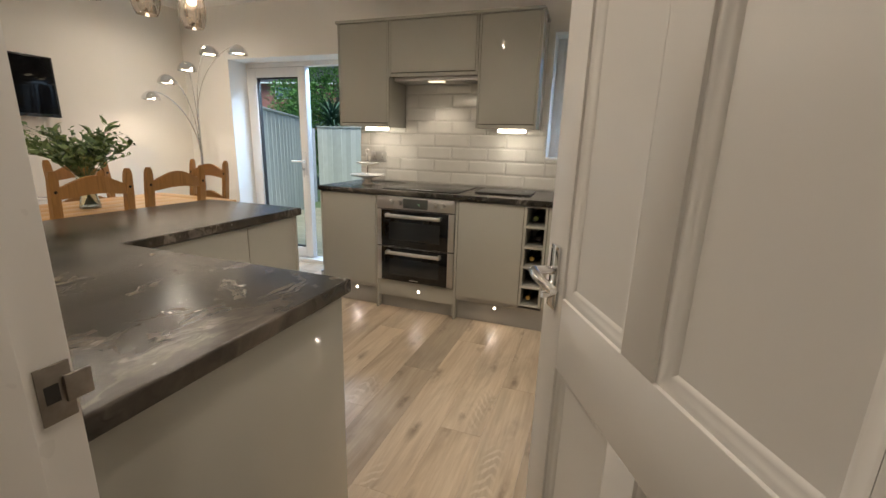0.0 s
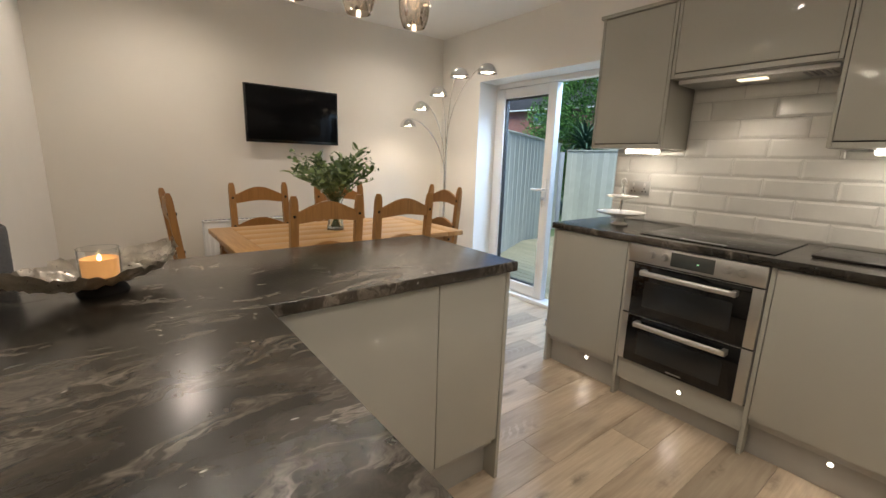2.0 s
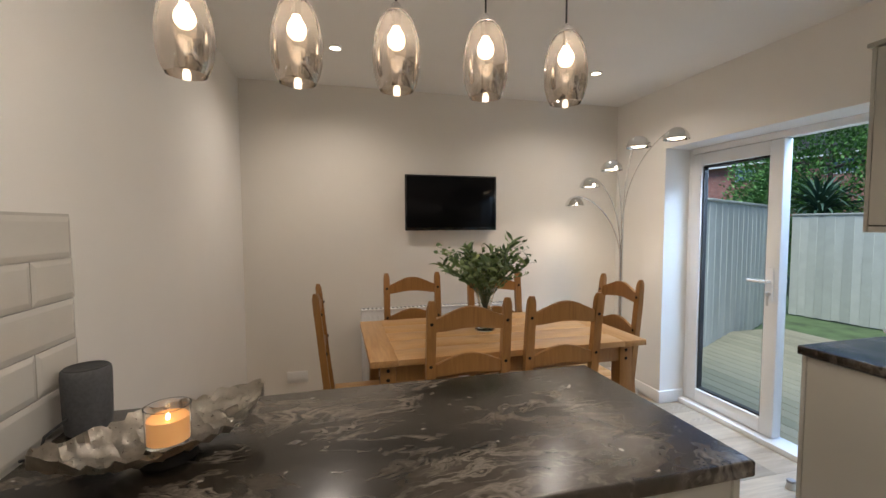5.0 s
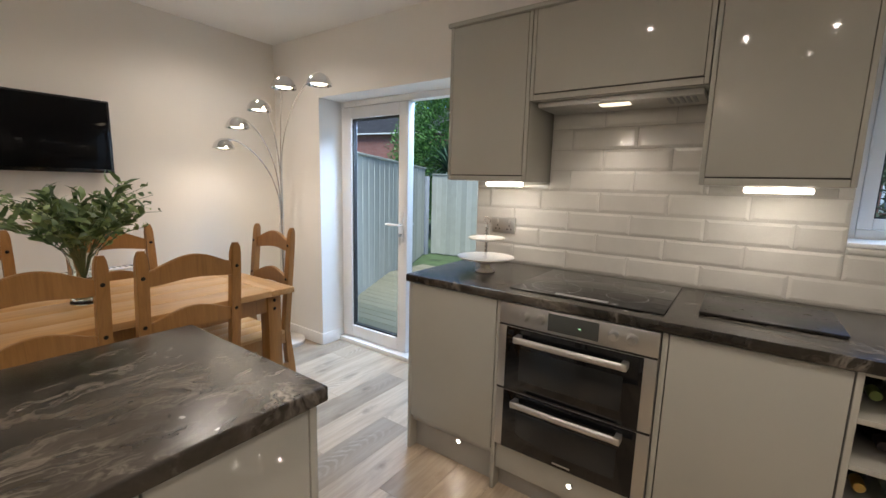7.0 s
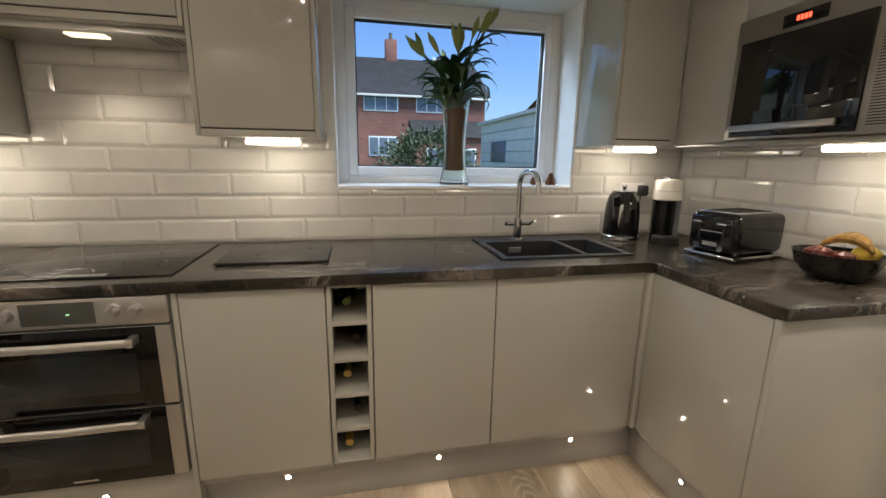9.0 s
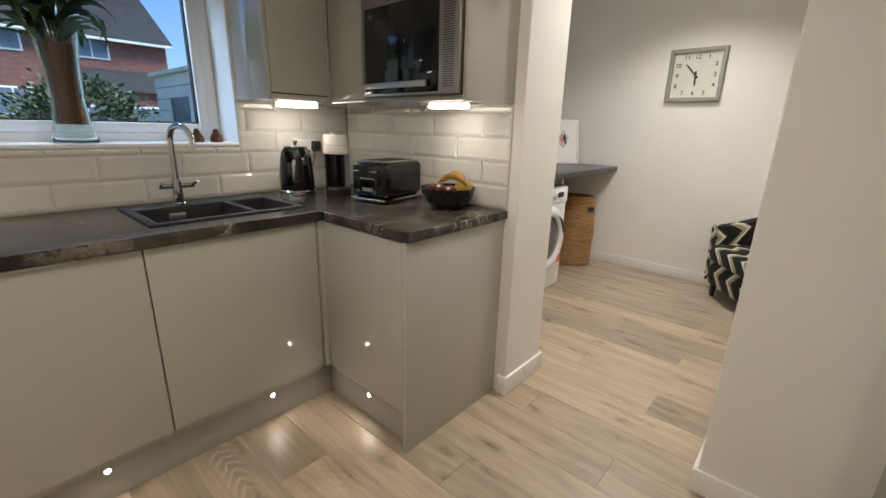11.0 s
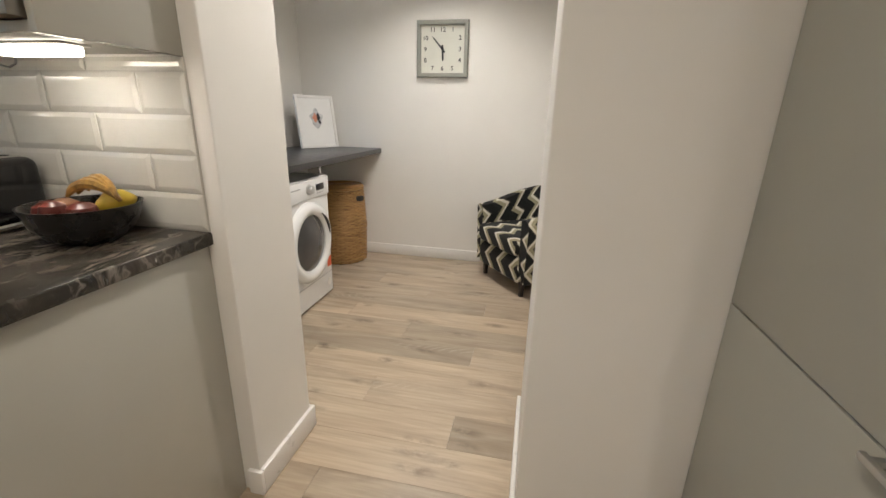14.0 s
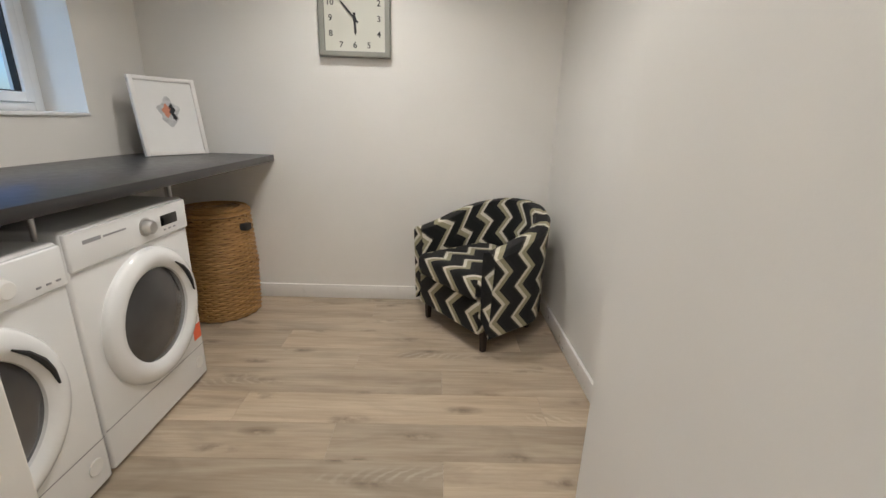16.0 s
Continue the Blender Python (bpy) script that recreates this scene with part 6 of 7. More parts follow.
# arc floor lamp
al = thing("arc_floor_lamp", (-3.70, 3.13, 0), "five-armed chrome arc floor lamp with dome shades, lit", "floor lamp")
bxx, byy = -3.70, 3.10
part("base", lathe([(0, 0), (0.150, 0.0), (0.153, 0.006), (0.153, 0.030), (0.148, 0.036), (0, 0.036)], 40, at=(bxx, byy, 0)), plain("white_marble", (0.62, 0.60, 0.57), 0.2, vary=0.15, scale=6), al, "round pale marble base")
part("post", tube([(bxx, byy, 0.036), (bxx, byy, 0.42)], 0.017, 16), M_CHROME, al)
for k, (ax, ay, az) in enumerate(ARC_HEADS):
    ox, oy = bxx + 0.011 * math.cos(k * 1.256), byy + 0.011 * math.sin(k * 1.256)
    zs = az - 0.50
    P0, P1, P3 = Vector((ox, oy, zs)), Vector((ox, oy, az - 0.14)), Vector((ax, ay, az + 0.044))
    P2 = Vector((ox * 0.35 + ax * 0.65, oy * 0.35 + ay * 0.65, az + 0.075))
    arm = [Vector((ox, oy, 0.40)), Vector((ox, oy, (zs + 0.4) / 2))] + [P0 * (1 - t) ** 3 + P1 * 3 * t * (1 - t) ** 2 + P2 * 3 * t * t * (1 - t) + P3 * t ** 3 for t in [j / 22 for j in range(23)]]
    part("arm", tube(arm, 0.0055, 10), M_CHROME, al)
    sh = part("shade", lathe([(0, 0.050), (0.012, 0.050), (0.030, 0.044), (0.052, 0.028), (0.068, 0.002), (0.073, -0.022), (0.0715, -0.022), (0.066, 0.002), (0.050, 0.026), (0.028, 0.041), (0, 0.046)], 32, at=(ax, ay, az)), M_CHROME, al, "polished chrome dome shade")
    part("bulb", lathe([(0, -0.020), (0.030, -0.019), (0.048, -0.012), (0.050, -0.004), (0, 0.012)], 24, at=(ax, ay, az)), M_HEADGLOW, sh, "glowing bulb")

# ---- utility room ----
shelf = solid("utility_worktop", bx(1.795, EAST - 0.001, 2.556, NORTH - 0.001, 0.906, 0.945, 0.004), plain("dark_slate_laminate", (0.038, 0.036, 0.036), 0.32, vary=0.15, scale=5), "dark laminate worktop above the laundry machines", "worktop")
for lx in (2.428, 3.045):
    solid("support_leg", tube([(lx, 2.66, 0.0), (lx, 2.66, 0.9055)], 0.008, 12), M_STEEL, "thin steel support leg under the utility worktop", "leg", group="worktop legs")


def laundry(x0, x1, h, label, name, front=2.602, dryer=True):
    m = thing(name, ((x0 + x1) / 2, front + 0.3, 0), label, "washing machine" if not dryer else "tumble dryer")
    cx = (x0 + x1) / 2
    part("cabinet", bx(x0, x1, front, 3.19, 0.012, h, 0.012, 4), M_WHITE, m)
    for fx in (x0 + 0.05, x1 - 0.05):
        for fy in (front + 0.05, 3.14):
            part("foot", lathe([(0, 0), (0.02, 0), (0.02, 0.014), (0, 0.014)], 12, at=(fx, fy, 0)), M_MATBLACK, m)
    pn = part("control_panel", bx(x0 + 0.004, x1 - 0.004, front - 0.010, front + 0.006, h - 0.125, h - 0.008, 0.006, 3), M_WHITE, m)
    rot = Matrix.Rotation(radians(90), 4, "X")
    kx = cx + (0.04 if dryer else 0.10)
    bm = lathe([(0, 0.030), (0.020, 0.030), (0.024, 0.026), (0.027, 0.004), (0.034, 0.002), (0.034, 0)], 28)
    bm.transform(Matrix.Translation((kx, front - 0.010, h - 0.066)) @ rot)
    part("dial", bm, M_PLASTIC if not dryer else M_STEEL, pn)
    if dryer:
        part("display", bx(kx + 0.085, kx + 0.185, front - 0.0115, front - 0.008, h - 0.085, h - 0.045, 0.001), M_BLACKGLASS, pn)
    part("text_bar", bx(x0 + 0.06, x0 + 0.13, front - 0.0112, front - 0.009, h - 0.052, h - 0.040, 0), M_GREYPLASTIC, pn)
    part("text_bar", bx(x0 + 0.14, x0 + 0.24, front - 0.0112, front - 0.009, h - 0.050, h - 0.044, 0), M_GREYPLASTIC, pn)
    for k in range(3):
        part("button", bx(kx + 0.095 + k * 0.03, kx + 0.110 + k * 0.03, front - 0.0118, front - 0.009, h - 0.104, h - 0.098, 0.001), M_GREYPLASTIC, pn)
    dx = cx + (0.02 if dryer else -0.04)
    zc, R = 0.440, 0.258
    bm = lathe([(0.178, 0.000), (0.180, 0.018), (0.196, 0.032), (0.222, 0.034), (0.246, 0.024), (R, 0.008), (R, -0.002)], 64)
    bm.transform(Matrix.Translation((dx, front, zc)) @ rot)
    dr = part("door_ring", bm, M_WHITE, m)
    bm = lathe([(0, 0.030), (0.08, 0.027), (0.140, 0.018), (0.182, 0.004)], 56)
    bm.transform(Matrix.Translation((dx, front - 0.003, zc)) @ rot)
    part("door_glass", bm, plain("smoked_door_glass", (0.06, 0.058, 0.058), 0.14, vary=0.25, scale=4, coat=0.3), dr, "dark smoked glass bowl")
    bm = tube([(dx + 0.205 * math.cos(a), front - 0.038, zc + 0.205 * math.sin(a)) for a in [radians(g) for g in (5, 18, 31, 44, 57)]], [0.003, 0.007, 0.009, 0.007, 0.003], 8)
    part("door_grip", bm, M_MATBLACK, dr)
    part("kick_seam", bx(x0 + 0.002, x1 - 0.002, front - 0.0008, front + 0.002, 0.165, 0.168, 0), M_GREYPLASTIC, m)
    bm = lathe([(0, 0.003), (0.026, 0.003), (0.028, 0)], 20)
    bm.transform(Matrix.Translation((x1 - 0.055, front, 0.095)) @ rot)
    part("filter_cap", bm, M_PLASTIC, m)
    if dryer:
        part("energy_sticker", bx(x1 - 0.066, x1 - 0.012, front - 0.0012, front + 0.001, 0.205, 0.275, 0), M_ORANGE, m, "orange paper sticker")
    return m


laundry(2.437, 3.030, 0.84, "white freestanding tumble dryer with dark round door", "tumble_dryer")
laundry(1.828, 2.421, 0.82, "white freestanding washing machine with dark round door", "washing_machine", 2.595, False)

# wicker laundry basket
wx, wy = 3.715, 2.845
bk = thing("laundry_basket", (wx, wy, 0), "honey-coloured round wicker laundry basket with lid", "basket")
bm = bmesh.new()
NR = 43
for k in range(NR):
    z = 0.014 + k * 0.0142
    R = 0.196 + 0.012 * math.sin(math.pi * k / NR) - 0.010 * (k / NR)
    if 20 <= k <= 22:
        R += 0.006
    ring = []
    for j in range(72):
        a = 2 * math.pi * j / 72
        rr = R + 0.0055 * math.cos(18 * a + (math.pi if k % 2 else 0))
        ring.append((wx + rr * math.cos(a), wy + rr * math.sin(a), z))
    rows = []
    for j, p in enumerate(ring):
        a = 2 * math.pi * j / 72
        n = Vector((math.cos(a), math.sin(a), 0))
        rows.append([bm.verts.new(Vector(p) + n * 0.006 * math.cos(b) + Vector((0, 0, 0.0078 * math.sin(b)))) for b in (0, 1.257, 2.513, 3.77, 5.027)])
    for j in range(72):
        a, b = rows[j], rows[(j + 1) % 72]
        for i in range(5):
            bm.faces.new((a[i], a[(i + 1) % 5], b[(i + 1) % 5], b[i]))
part("weave", bm, M_WICKER, bk)
# closed drum added behind the weave, its dark brown standing in for inner shade
part("shade_drum", lathe([(0, 0.008), (0.185, 0.008), (0.197, 0.30), (0.187, 0.612), (0, 0.612)], 32, at=(wx, wy, 0)), plain("shaded_wicker_inside", (0.09, 0.045, 0.015), 0.8), bk)
lid = part("lid", lathe([(0, 0.657), (0.10, 0.656), (0.180, 0.651), (0.196, 0.643), (0.198, 0.625), (0.190, 0.621), (0, 0.621)], 48, at=(wx, wy, 0)), M_WICKER, bk, "flat woven lid")
for r in (0.06, 0.10, 0.14, 0.178):
    part("lid_ring", tube([(wx + r * math.cos(a), wy + r * math.sin(a), 0.657 - 0.004 * (r / 0.18) ** 2) for a in [2 * math.pi * j / 40 for j in range(41)]], 0.006, 6, cap=False), M_WICKER, lid)
part("hand_hole", bx(wx - 0.080, wx - 0.02, wy - 0.222, wy - 0.17, 0.535, 0.575, 0.008), M_GAP, bk)

# print leaning on the shelf
pr = thing("framed_print", (3.735, 3.01, 0.945), "white framed abstract print leaning on the worktop", "picture", turn=-29)


def prp(name, bm, mat, label=""):
    bm.transform(Matrix.Rotation(radians(-9), 4, "X"))
    return part(name, bm, mat, pr, label, local=True)


PW, PH = 0.174, 0.415
for a, b, c, d in ((-PW, -PW + 0.022, 0, PH), (PW - 0.022, PW, 0, PH), (-PW + 0.022, PW - 0.022, 0, 0.022), (-PW + 0.022, PW - 0.022, PH - 0.022, PH)):
    prp("frame_bar", bx(a, b, -0.012, 0.012, c, d, 0.002), M_TRIM)
prp("mount", bx(-PW + 0.02, PW - 0.02, -0.003, 0.003, 0.02, PH - 0.02, 0), M_PAPER)
prp("backing", bx(-PW + 0.01, PW - 0.01, 0.004, 0.010, 0.01, PH - 0.01, 0), M_GREYPLASTIC)
for (cx, cz, rx, rz, mat) in ((0.0, 0.235, 0.055, 0.07, M_SOFTGREY), (-0.012, 0.24, 0.022, 0.032, M_BLUSH), (0.016, 0.245, 0.016, 0.03, M_INK), (0.026, 0.205, 0.012, 0.016, M_INK)):
    bm = bmesh.new()
    c0 = bm.verts.new((cx, -0.0036 - (0.0006 if mat is not M_SOFTGREY else 0), cz))
    ringv = [bm.verts.new((cx + rx * (1 + 0.22 * math.sin(5 * a + cx * 90)) * math.cos(a), -0.0036 - (0.0006 if mat is not M_SOFTGREY else 0), cz + rz * (1 + 0.2 * math.cos(4 * a)) * math.sin(a))) for a in [2 * math.pi * j / 26 for j in range(26)]]
    for j in range(26):
        bm.faces.new((c0, ringv[j], ringv[(j + 1) % 26]))
    prp("painted_shape", bm, mat)

# wall clock
clk = thing("wall_clock", (EAST, 2.033, 1.71), "square grey framed wall clock with cream dial", "clock")
CX, CY, CZ, CR = EAST, 2.033, 1.712, 0.203
bm = bmesh.new()
prof = [(CR, 0.0), (CR, 0.030), (CR - 0.006, 0.038), (CR - 0.016, 0.040), (CR - 0.030, 0.034), (CR - 0.033, 0.022), (CR - 0.033, 0.012)]
loops = [[bm.verts.new((CX - d, CY + a * r, CZ + b * r)) for a, b in ((-1, -1), (1, -1), (1, 1), (-1, 1))] for r, d in prof]
for a, b in zip(loops, loops[1:]):
    for k in range(4):
        bm.faces.new((a[k], a[(k + 1) % 4], b[(k + 1) % 4], b[k]))
part("frame", bm, M_CLOCKFRAME, clk)
part("dial", bx(CX - 0.014, CX - 0.002, CY - CR + 0.033, CY + CR - 0.033, CZ - CR + 0.033, CZ + CR - 0.033, 0), M_CLOCKFACE, clk, "cream dial")


def text_part(body, size, m, mat, parent, name="numeral"):
    cu = bpy.data.curves.new(name, "FONT")
    cu.body, cu.size, cu.align_x, cu.align_y, cu.extrude, cu.offset = body, size, "CENTER", "CENTER", 0.0006, 0.0006
    tmp = bpy.data.objects.new(name, cu)
    scene.collection.objects.link(tmp)
    me = bpy.data.meshes.new_from_object(tmp.evaluated_get(bpy.context.evaluated_depsgraph_get()))
    bpy.data.objects.remove(tmp)
    me.materials.clear()
    me.materials.append(mat)
    me.transform(HOME[parent].inverted() @ m)
    ob = new(name, me)
    ob.parent = parent
    return ob


FACE_CLOCK = Matrix(((0, 0, -1, 0), (-1, 0, 0, 0), (0, 1, 0, 0), (0, 0, 0, 1)))
for h in range(1, 13):
    a = radians(90 - 30 * h)
    q = 0.137 / max(abs(math.cos(a)), abs(math.sin(a)))
    q = min(q, 0.165)
    text_part(str(h), 0.045, Matrix.Translation((CX - 0.0150, CY - q * math.cos(a), CZ + q * math.sin(a))) @ FACE_CLOCK, M_INK, clk)


def clock_hand(angle, length, w, name, d):
    m = Matrix.Translation((CX - d, CY, CZ)) @ FACE_CLOCK @ Matrix.Rotation(radians(-angle), 4, "Z")
    bm = bmesh.new()
    vs = [bm.verts.new(p) for p in ((-w, -0.03, 0), (w, -0.03, 0), (w * 0.9, length * 0.8, 0), (0, length, 0), (-w * 0.9, length * 0.8, 0))]
    f = bm.faces.new(vs)
    r = bmesh.ops.extrude_face_region(bm, geom=[f])
    for g in r["geom"]:
        if isinstance(g, bmesh.types.BMVert):
            g.co.z += 0.0015
    bm.transform(m)
    part(name, bm, M_INK, clk)


clock_hand(177, 0.088, 0.0075, "hour_pointer", 0.017)
clock_hand(318, 0.125, 0.0055, "minute_pointer", 0.0195)
bm = lathe([(0, 0.008), (0.009, 0.008), (0.010, 0)], 18)
bm.transform(Matrix.Translation((CX - 0.0145, CY, CZ)) @ FACE_CLOCK)
part("centre_cap", bm, M_INK, clk)
clk.matrix_basis = HOME[clk]

# tub armchair, built facing -y, turned to face the room
tub = thing("tub_armchair", (3.625, 1.235, 0), "tub armchair in black, grey and cream zigzag fabric", "armchair", turn=217)


def shell_mesh(inner=False):
    """Horseshoe back and arms: the rim falls from the back to the arm fronts."""
    bm = bmesh.new()
    uv = bm.loops.layers.uv.new("UVMap")
    A, B, T = 0.335, 0.30, 0.075
    path = []
    for k in range(9):
        path.append((A, -0.29 + 0.29 * k / 8))
    for k in range(1, 24):
        a = math.pi * k / 24
        path.append((A * math.cos(a), B * math.sin(a)))
    for k in range(9):
        path.append((-A, 0.0 - 0.29 * k / 8))
    n = len(path)
    s, acc = [0.0], 0.0
    for k in range(1, n):
        acc += math.hypot(path[k][0] - path[k - 1][0], path[k][1] - path[k - 1][1])
        s.append(acc)
    cols = []
    for k, (x, y) in enumerate(path):
        t = s[k] / acc
        rim = 0.575 + 0.165 * math.sin(math.pi * t) ** 1.5
        nx, ny = (x / A, 0) if y <= 0 else (x / A, y / B)
        ln = math.hypot(nx, ny)
        nx, ny = nx / ln, ny / ln
        prof = [(0.0, 0.115), (0.004, 0.30), (0.010, rim - 0.09), (0.012, rim - 0.03), (-0.006, rim - 0.006), (-T * 0.5, rim), (-T + 0.006, rim - 0.010), (-T, rim - 0.04), (-T, 0.36), (-T, 0.22)]
        v = 0.0
        col = []
        for j, (o, z) in enumerate(prof):
            taper = 1.0 - 0.05 * (0.6 - min(z, 0.6))
            co = Vector(((x + nx * o) * taper, (y + ny * o) * taper, z))
            if j:
                v += (co - col[-1][0]).length
            col.append((co, s[k], v))
        cols.append([(bm.verts.new(c), u, w) for c, u, w in col])
    for a, b in zip(cols, cols[1:]):
        for j in range(len(a) - 1):
            q = (a[j], b[j], b[j + 1], a[j + 1])
            f = bm.faces.new([p[0] for p in q])
            for lp, p in zip(f.loops, q):
                lp[uv].uv = (p[1], p[2])
    for col in (cols[0], cols[-1]):
        f = bm.faces.new([p[0] for p in col])
        for lp in f.loops:
            lp[uv].uv = (lp.vert.co.y + lp.vert.co.x, lp.vert.co.z)
    return bm


part("shell", shell_mesh(), M_FABRIC, tub, local=True)


def cushion(x0, x1, y0, y1, z0, z1, b, flip=False):
    bm = bx(x0, x1, y0, y1, z0, z1, b, 5)
    uv = bm.loops.layers.uv.new("UVMap")
    bm.normal_update()
    for f in bm.faces:
        for lp in f.loops:
            c = lp.vert.co
            lp[uv].uv = (c.y, c.z) if abs(f.normal.x) > 0.8 else (c.x, c.y + c.z)
    return bm


bm = cushion(-0.258, 0.258, -0.335, 0.215, 0.30, 0.435, 0.045)
part("seat_cushion", bm, M_FABRIC, tub, "rounded zigzag seat cushion", local=True)
part("front_panel", cushion(-0.262, 0.262, -0.300, 0.20, 0.115, 0.30, 0.012), M_FABRIC, tub, local=True)
for lx, ly in ((-0.25, -0.24), (0.25, -0.24), (-0.19, 0.17), (0.19, 0.17)):
    part("leg", tube([(lx, ly, 0.0), (lx, ly, 0.13)], [0.017, 0.024], 4), M_DARKWOOD, tub, "dark tapered wooden leg", local=True)

# ---- garden ----
ground = structure("ground", [(-400, 400, 3.57, 800, -0.5, -0.25)], M_GRASS, "garden lawn reaching to the houses")
deck = thing("decking", (-3.5, 5.0, -0.25), "weathered greenish timber decking outside the door", "decking")
for k in range(26):
    y = 3.60 + k * 0.125
    part("deck_board", bx(-5.2, -1.6, y, y + 0.118, -0.09, -0.062, 0.004, 1), M_DECK, deck)
part("bearer", bx(-5.15, -1.65, 3.62, 6.8, -0.249, -0.091, 0), M_BARK, deck)


def fence_run(p, q, h, label):
    p, q = Vector((*p, 0)), Vector((*q, 0))
    d = (q - p)
    L = d.length
    yaw = math.degrees(math.atan2(d.y, d.x))
    f = thing("fence", (p.x, p.y, -0.25), label, "fence", "garden fence panels", turn=yaw)
    n = int(L / 0.122)
    for k in range(n):
        z = h + 0.25
        bm = bx(0.0, 0.128, -0.010, 0.010, 0.02, z, 0.003, 1)
        bm.transform(Matrix.Translation((k * 0.122, 0.006 * (k % 2), random.uniform(-0.006, 0.006))))
        part("fence_board", bm, M_FENCE, f, local=True)
    for z in (0.35, 1.0, 1.65):
        part("fence_rail", bx(0, L, 0.02, 0.055, z, z + 0.07, 0.003), M_FENCE, f, local=True)
    part("cap_rail", bx(0, L, -0.025, 0.035, h + 0.25, h + 0.28, 0.004), M_FENCE, f, local=True)
    return f


def fence_post(x, y, h):
    solid("fence_post", bx(x - 0.05, x + 0.05, y - 0.05, y + 0.05, -0.26, h, 0.006), M_POST, "grey concrete fence post", "post", group="fence posts")


fence_run((-4.05, 3.75), (-6.55, 8.6), 1.66, "tall weathered close-board garden fence")
fence_run((-6.45, 8.72), (-2.6, 9.3), 1.53, "weathered close-board fence across the garden")
fence_post(-6.52, 8.60, 1.50)
fence_post(-5.35, 6.05, 1.62)


def foliage_tree(name, at, height, radius, mat, label, n, size, conical, seed, trunk=0.08):
    rng = random.Random(seed)
    t = thing(name, at, label, "tree" if height > 2 else "bush")
    x, y, z = at
    bm = tube([(x, y, z), (x + 0.03, y, z + height * 0.3), (x - 0.02, y + 0.02, z + height * 0.8)], [trunk, trunk * 0.8, trunk * 0.2], 8)
    for k in range(9):
        a, hz = rng.uniform(0, 6.28), rng.uniform(0.2, 0.75) * height
        rr = radius * (1 - 0.8 * hz / height if conical else 0.8)
        tube([(x, y, z + hz), (x + rr * 0.5 * math.cos(a), y + rr * 0.5 * math.sin(a), z + hz + 0.1), (x + rr * 0.85 * math.cos(a), y + rr * 0.85 * math.sin(a), z + hz + 0.12 * height * 0.5)], [trunk * 0.35, trunk * 0.2, 0.006], 6, bm)
    part("trunk", bm, M_BARK, t)
    bm = bmesh.new()
    clumps = []
    for k in range(n // 14):
        hz = rng.uniform(0.08, 1.0) ** 0.8
        a = rng.uniform(0, 6.28)
        env = (1 - hz) ** 0.75 * 1.0 + 0.06 if conical else math.sqrt(max(0.05, 1 - (2 * hz - 0.9) ** 2 * 0.8))
        r = radius * env * rng.uniform(0.55, 1.12)
        clumps.append(Vector((x + r * math.cos(a), y + r * math.sin(a), z + hz * height)))
    for c in clumps:
        out = Vector((c.x - x, c.y - y, 0.25 * radius)).normalized()
        for j in range(14):
            p = c + Vector((rng.gauss(0, size * 1.4), rng.gauss(0, size * 1.4), rng.gauss(0, size * 1.2)))
            d = (out + Vector((rng.uniform(-1, 1), rng.uniform(-1, 1), rng.uniform(-0.4, 1.0)))).normalized()
            s = d.cross(Vector((rng.uniform(-1, 1), rng.uniform(-1, 1), rng.uniform(-1, 1)))).normalized()
            L, w = size * rng.uniform(0.8, 1.6), size * rng.uniform(0.22, 0.45)
            vs = [bm.verts.new(p), bm.verts.new(p + d * L * 0.5 + s * w), bm.verts.new(p + d * L), bm.verts.new(p + d * L * 0.5 - s * w)]
            bm.faces.new(vs)
    tagged(part("crown", bm, mat, t, smooth=False), kind="stuff")
    return t


foliage_tree("conifer_tree", (-8.3, 12.4, -0.25), 4.5, 1.9, M_CONIFER, "dense bright green conifer behind the garden fence", 30000, 0.075, False, 3, 0.12)
foliage_tree("conifer_tree", (-5.2, 13.2, -0.25), 4.3, 1.6, M_CONIFER, "dense bright green conifer behind the garden fence", 8000, 0.13, True, 8, 0.12)
foliage_tree("garden_bush", (1.6, 12.5, -0.25), 2.1, 1.3, M_BUSH, "straggly green garden bush in front of the houses", 5000, 0.09, False, 5)
foliage_tree("garden_bush", (-1.6, 14.5, -0.25), 1.6, 1.1, M_BUSH, "low green garden bush in front of the houses", 4000, 0.09, False, 6)
foliage_tree("garden_bush", (-9.6, 12.6, -0.25), 2.6, 1.4, M_CONIFER, "dark green hedge bush behind the fence", 5000, 0.11, False, 9)

cp = thing("cordyline_palm", (-7.15, 10.4, -0.25), "spiky dark green cordyline palm behind the fence", "palm tree")
part("trunk", tube([(-7.15, 10.4, -0.25), (-7.14, 10.42, 0.7), (-7.15, 10.4, 1.55)], [0.09, 0.08, 0.07], 10), M_BARK, cp)
bm = bmesh.new()
rng = random.Random(31)
for k in range(130):
    a = rng.uniform(0, 6.28)
    blade(bm, (-7.15, 10.4, rng.uniform(1.5, 1.75)), (math.cos(a), math.sin(a)), rng.uniform(0.7, 1.05), 0.06, rng.uniform(0.3, 1.6), rng.uniform(0.15, 1.05), 5)
part("crown", bm, M_PALM, cp)

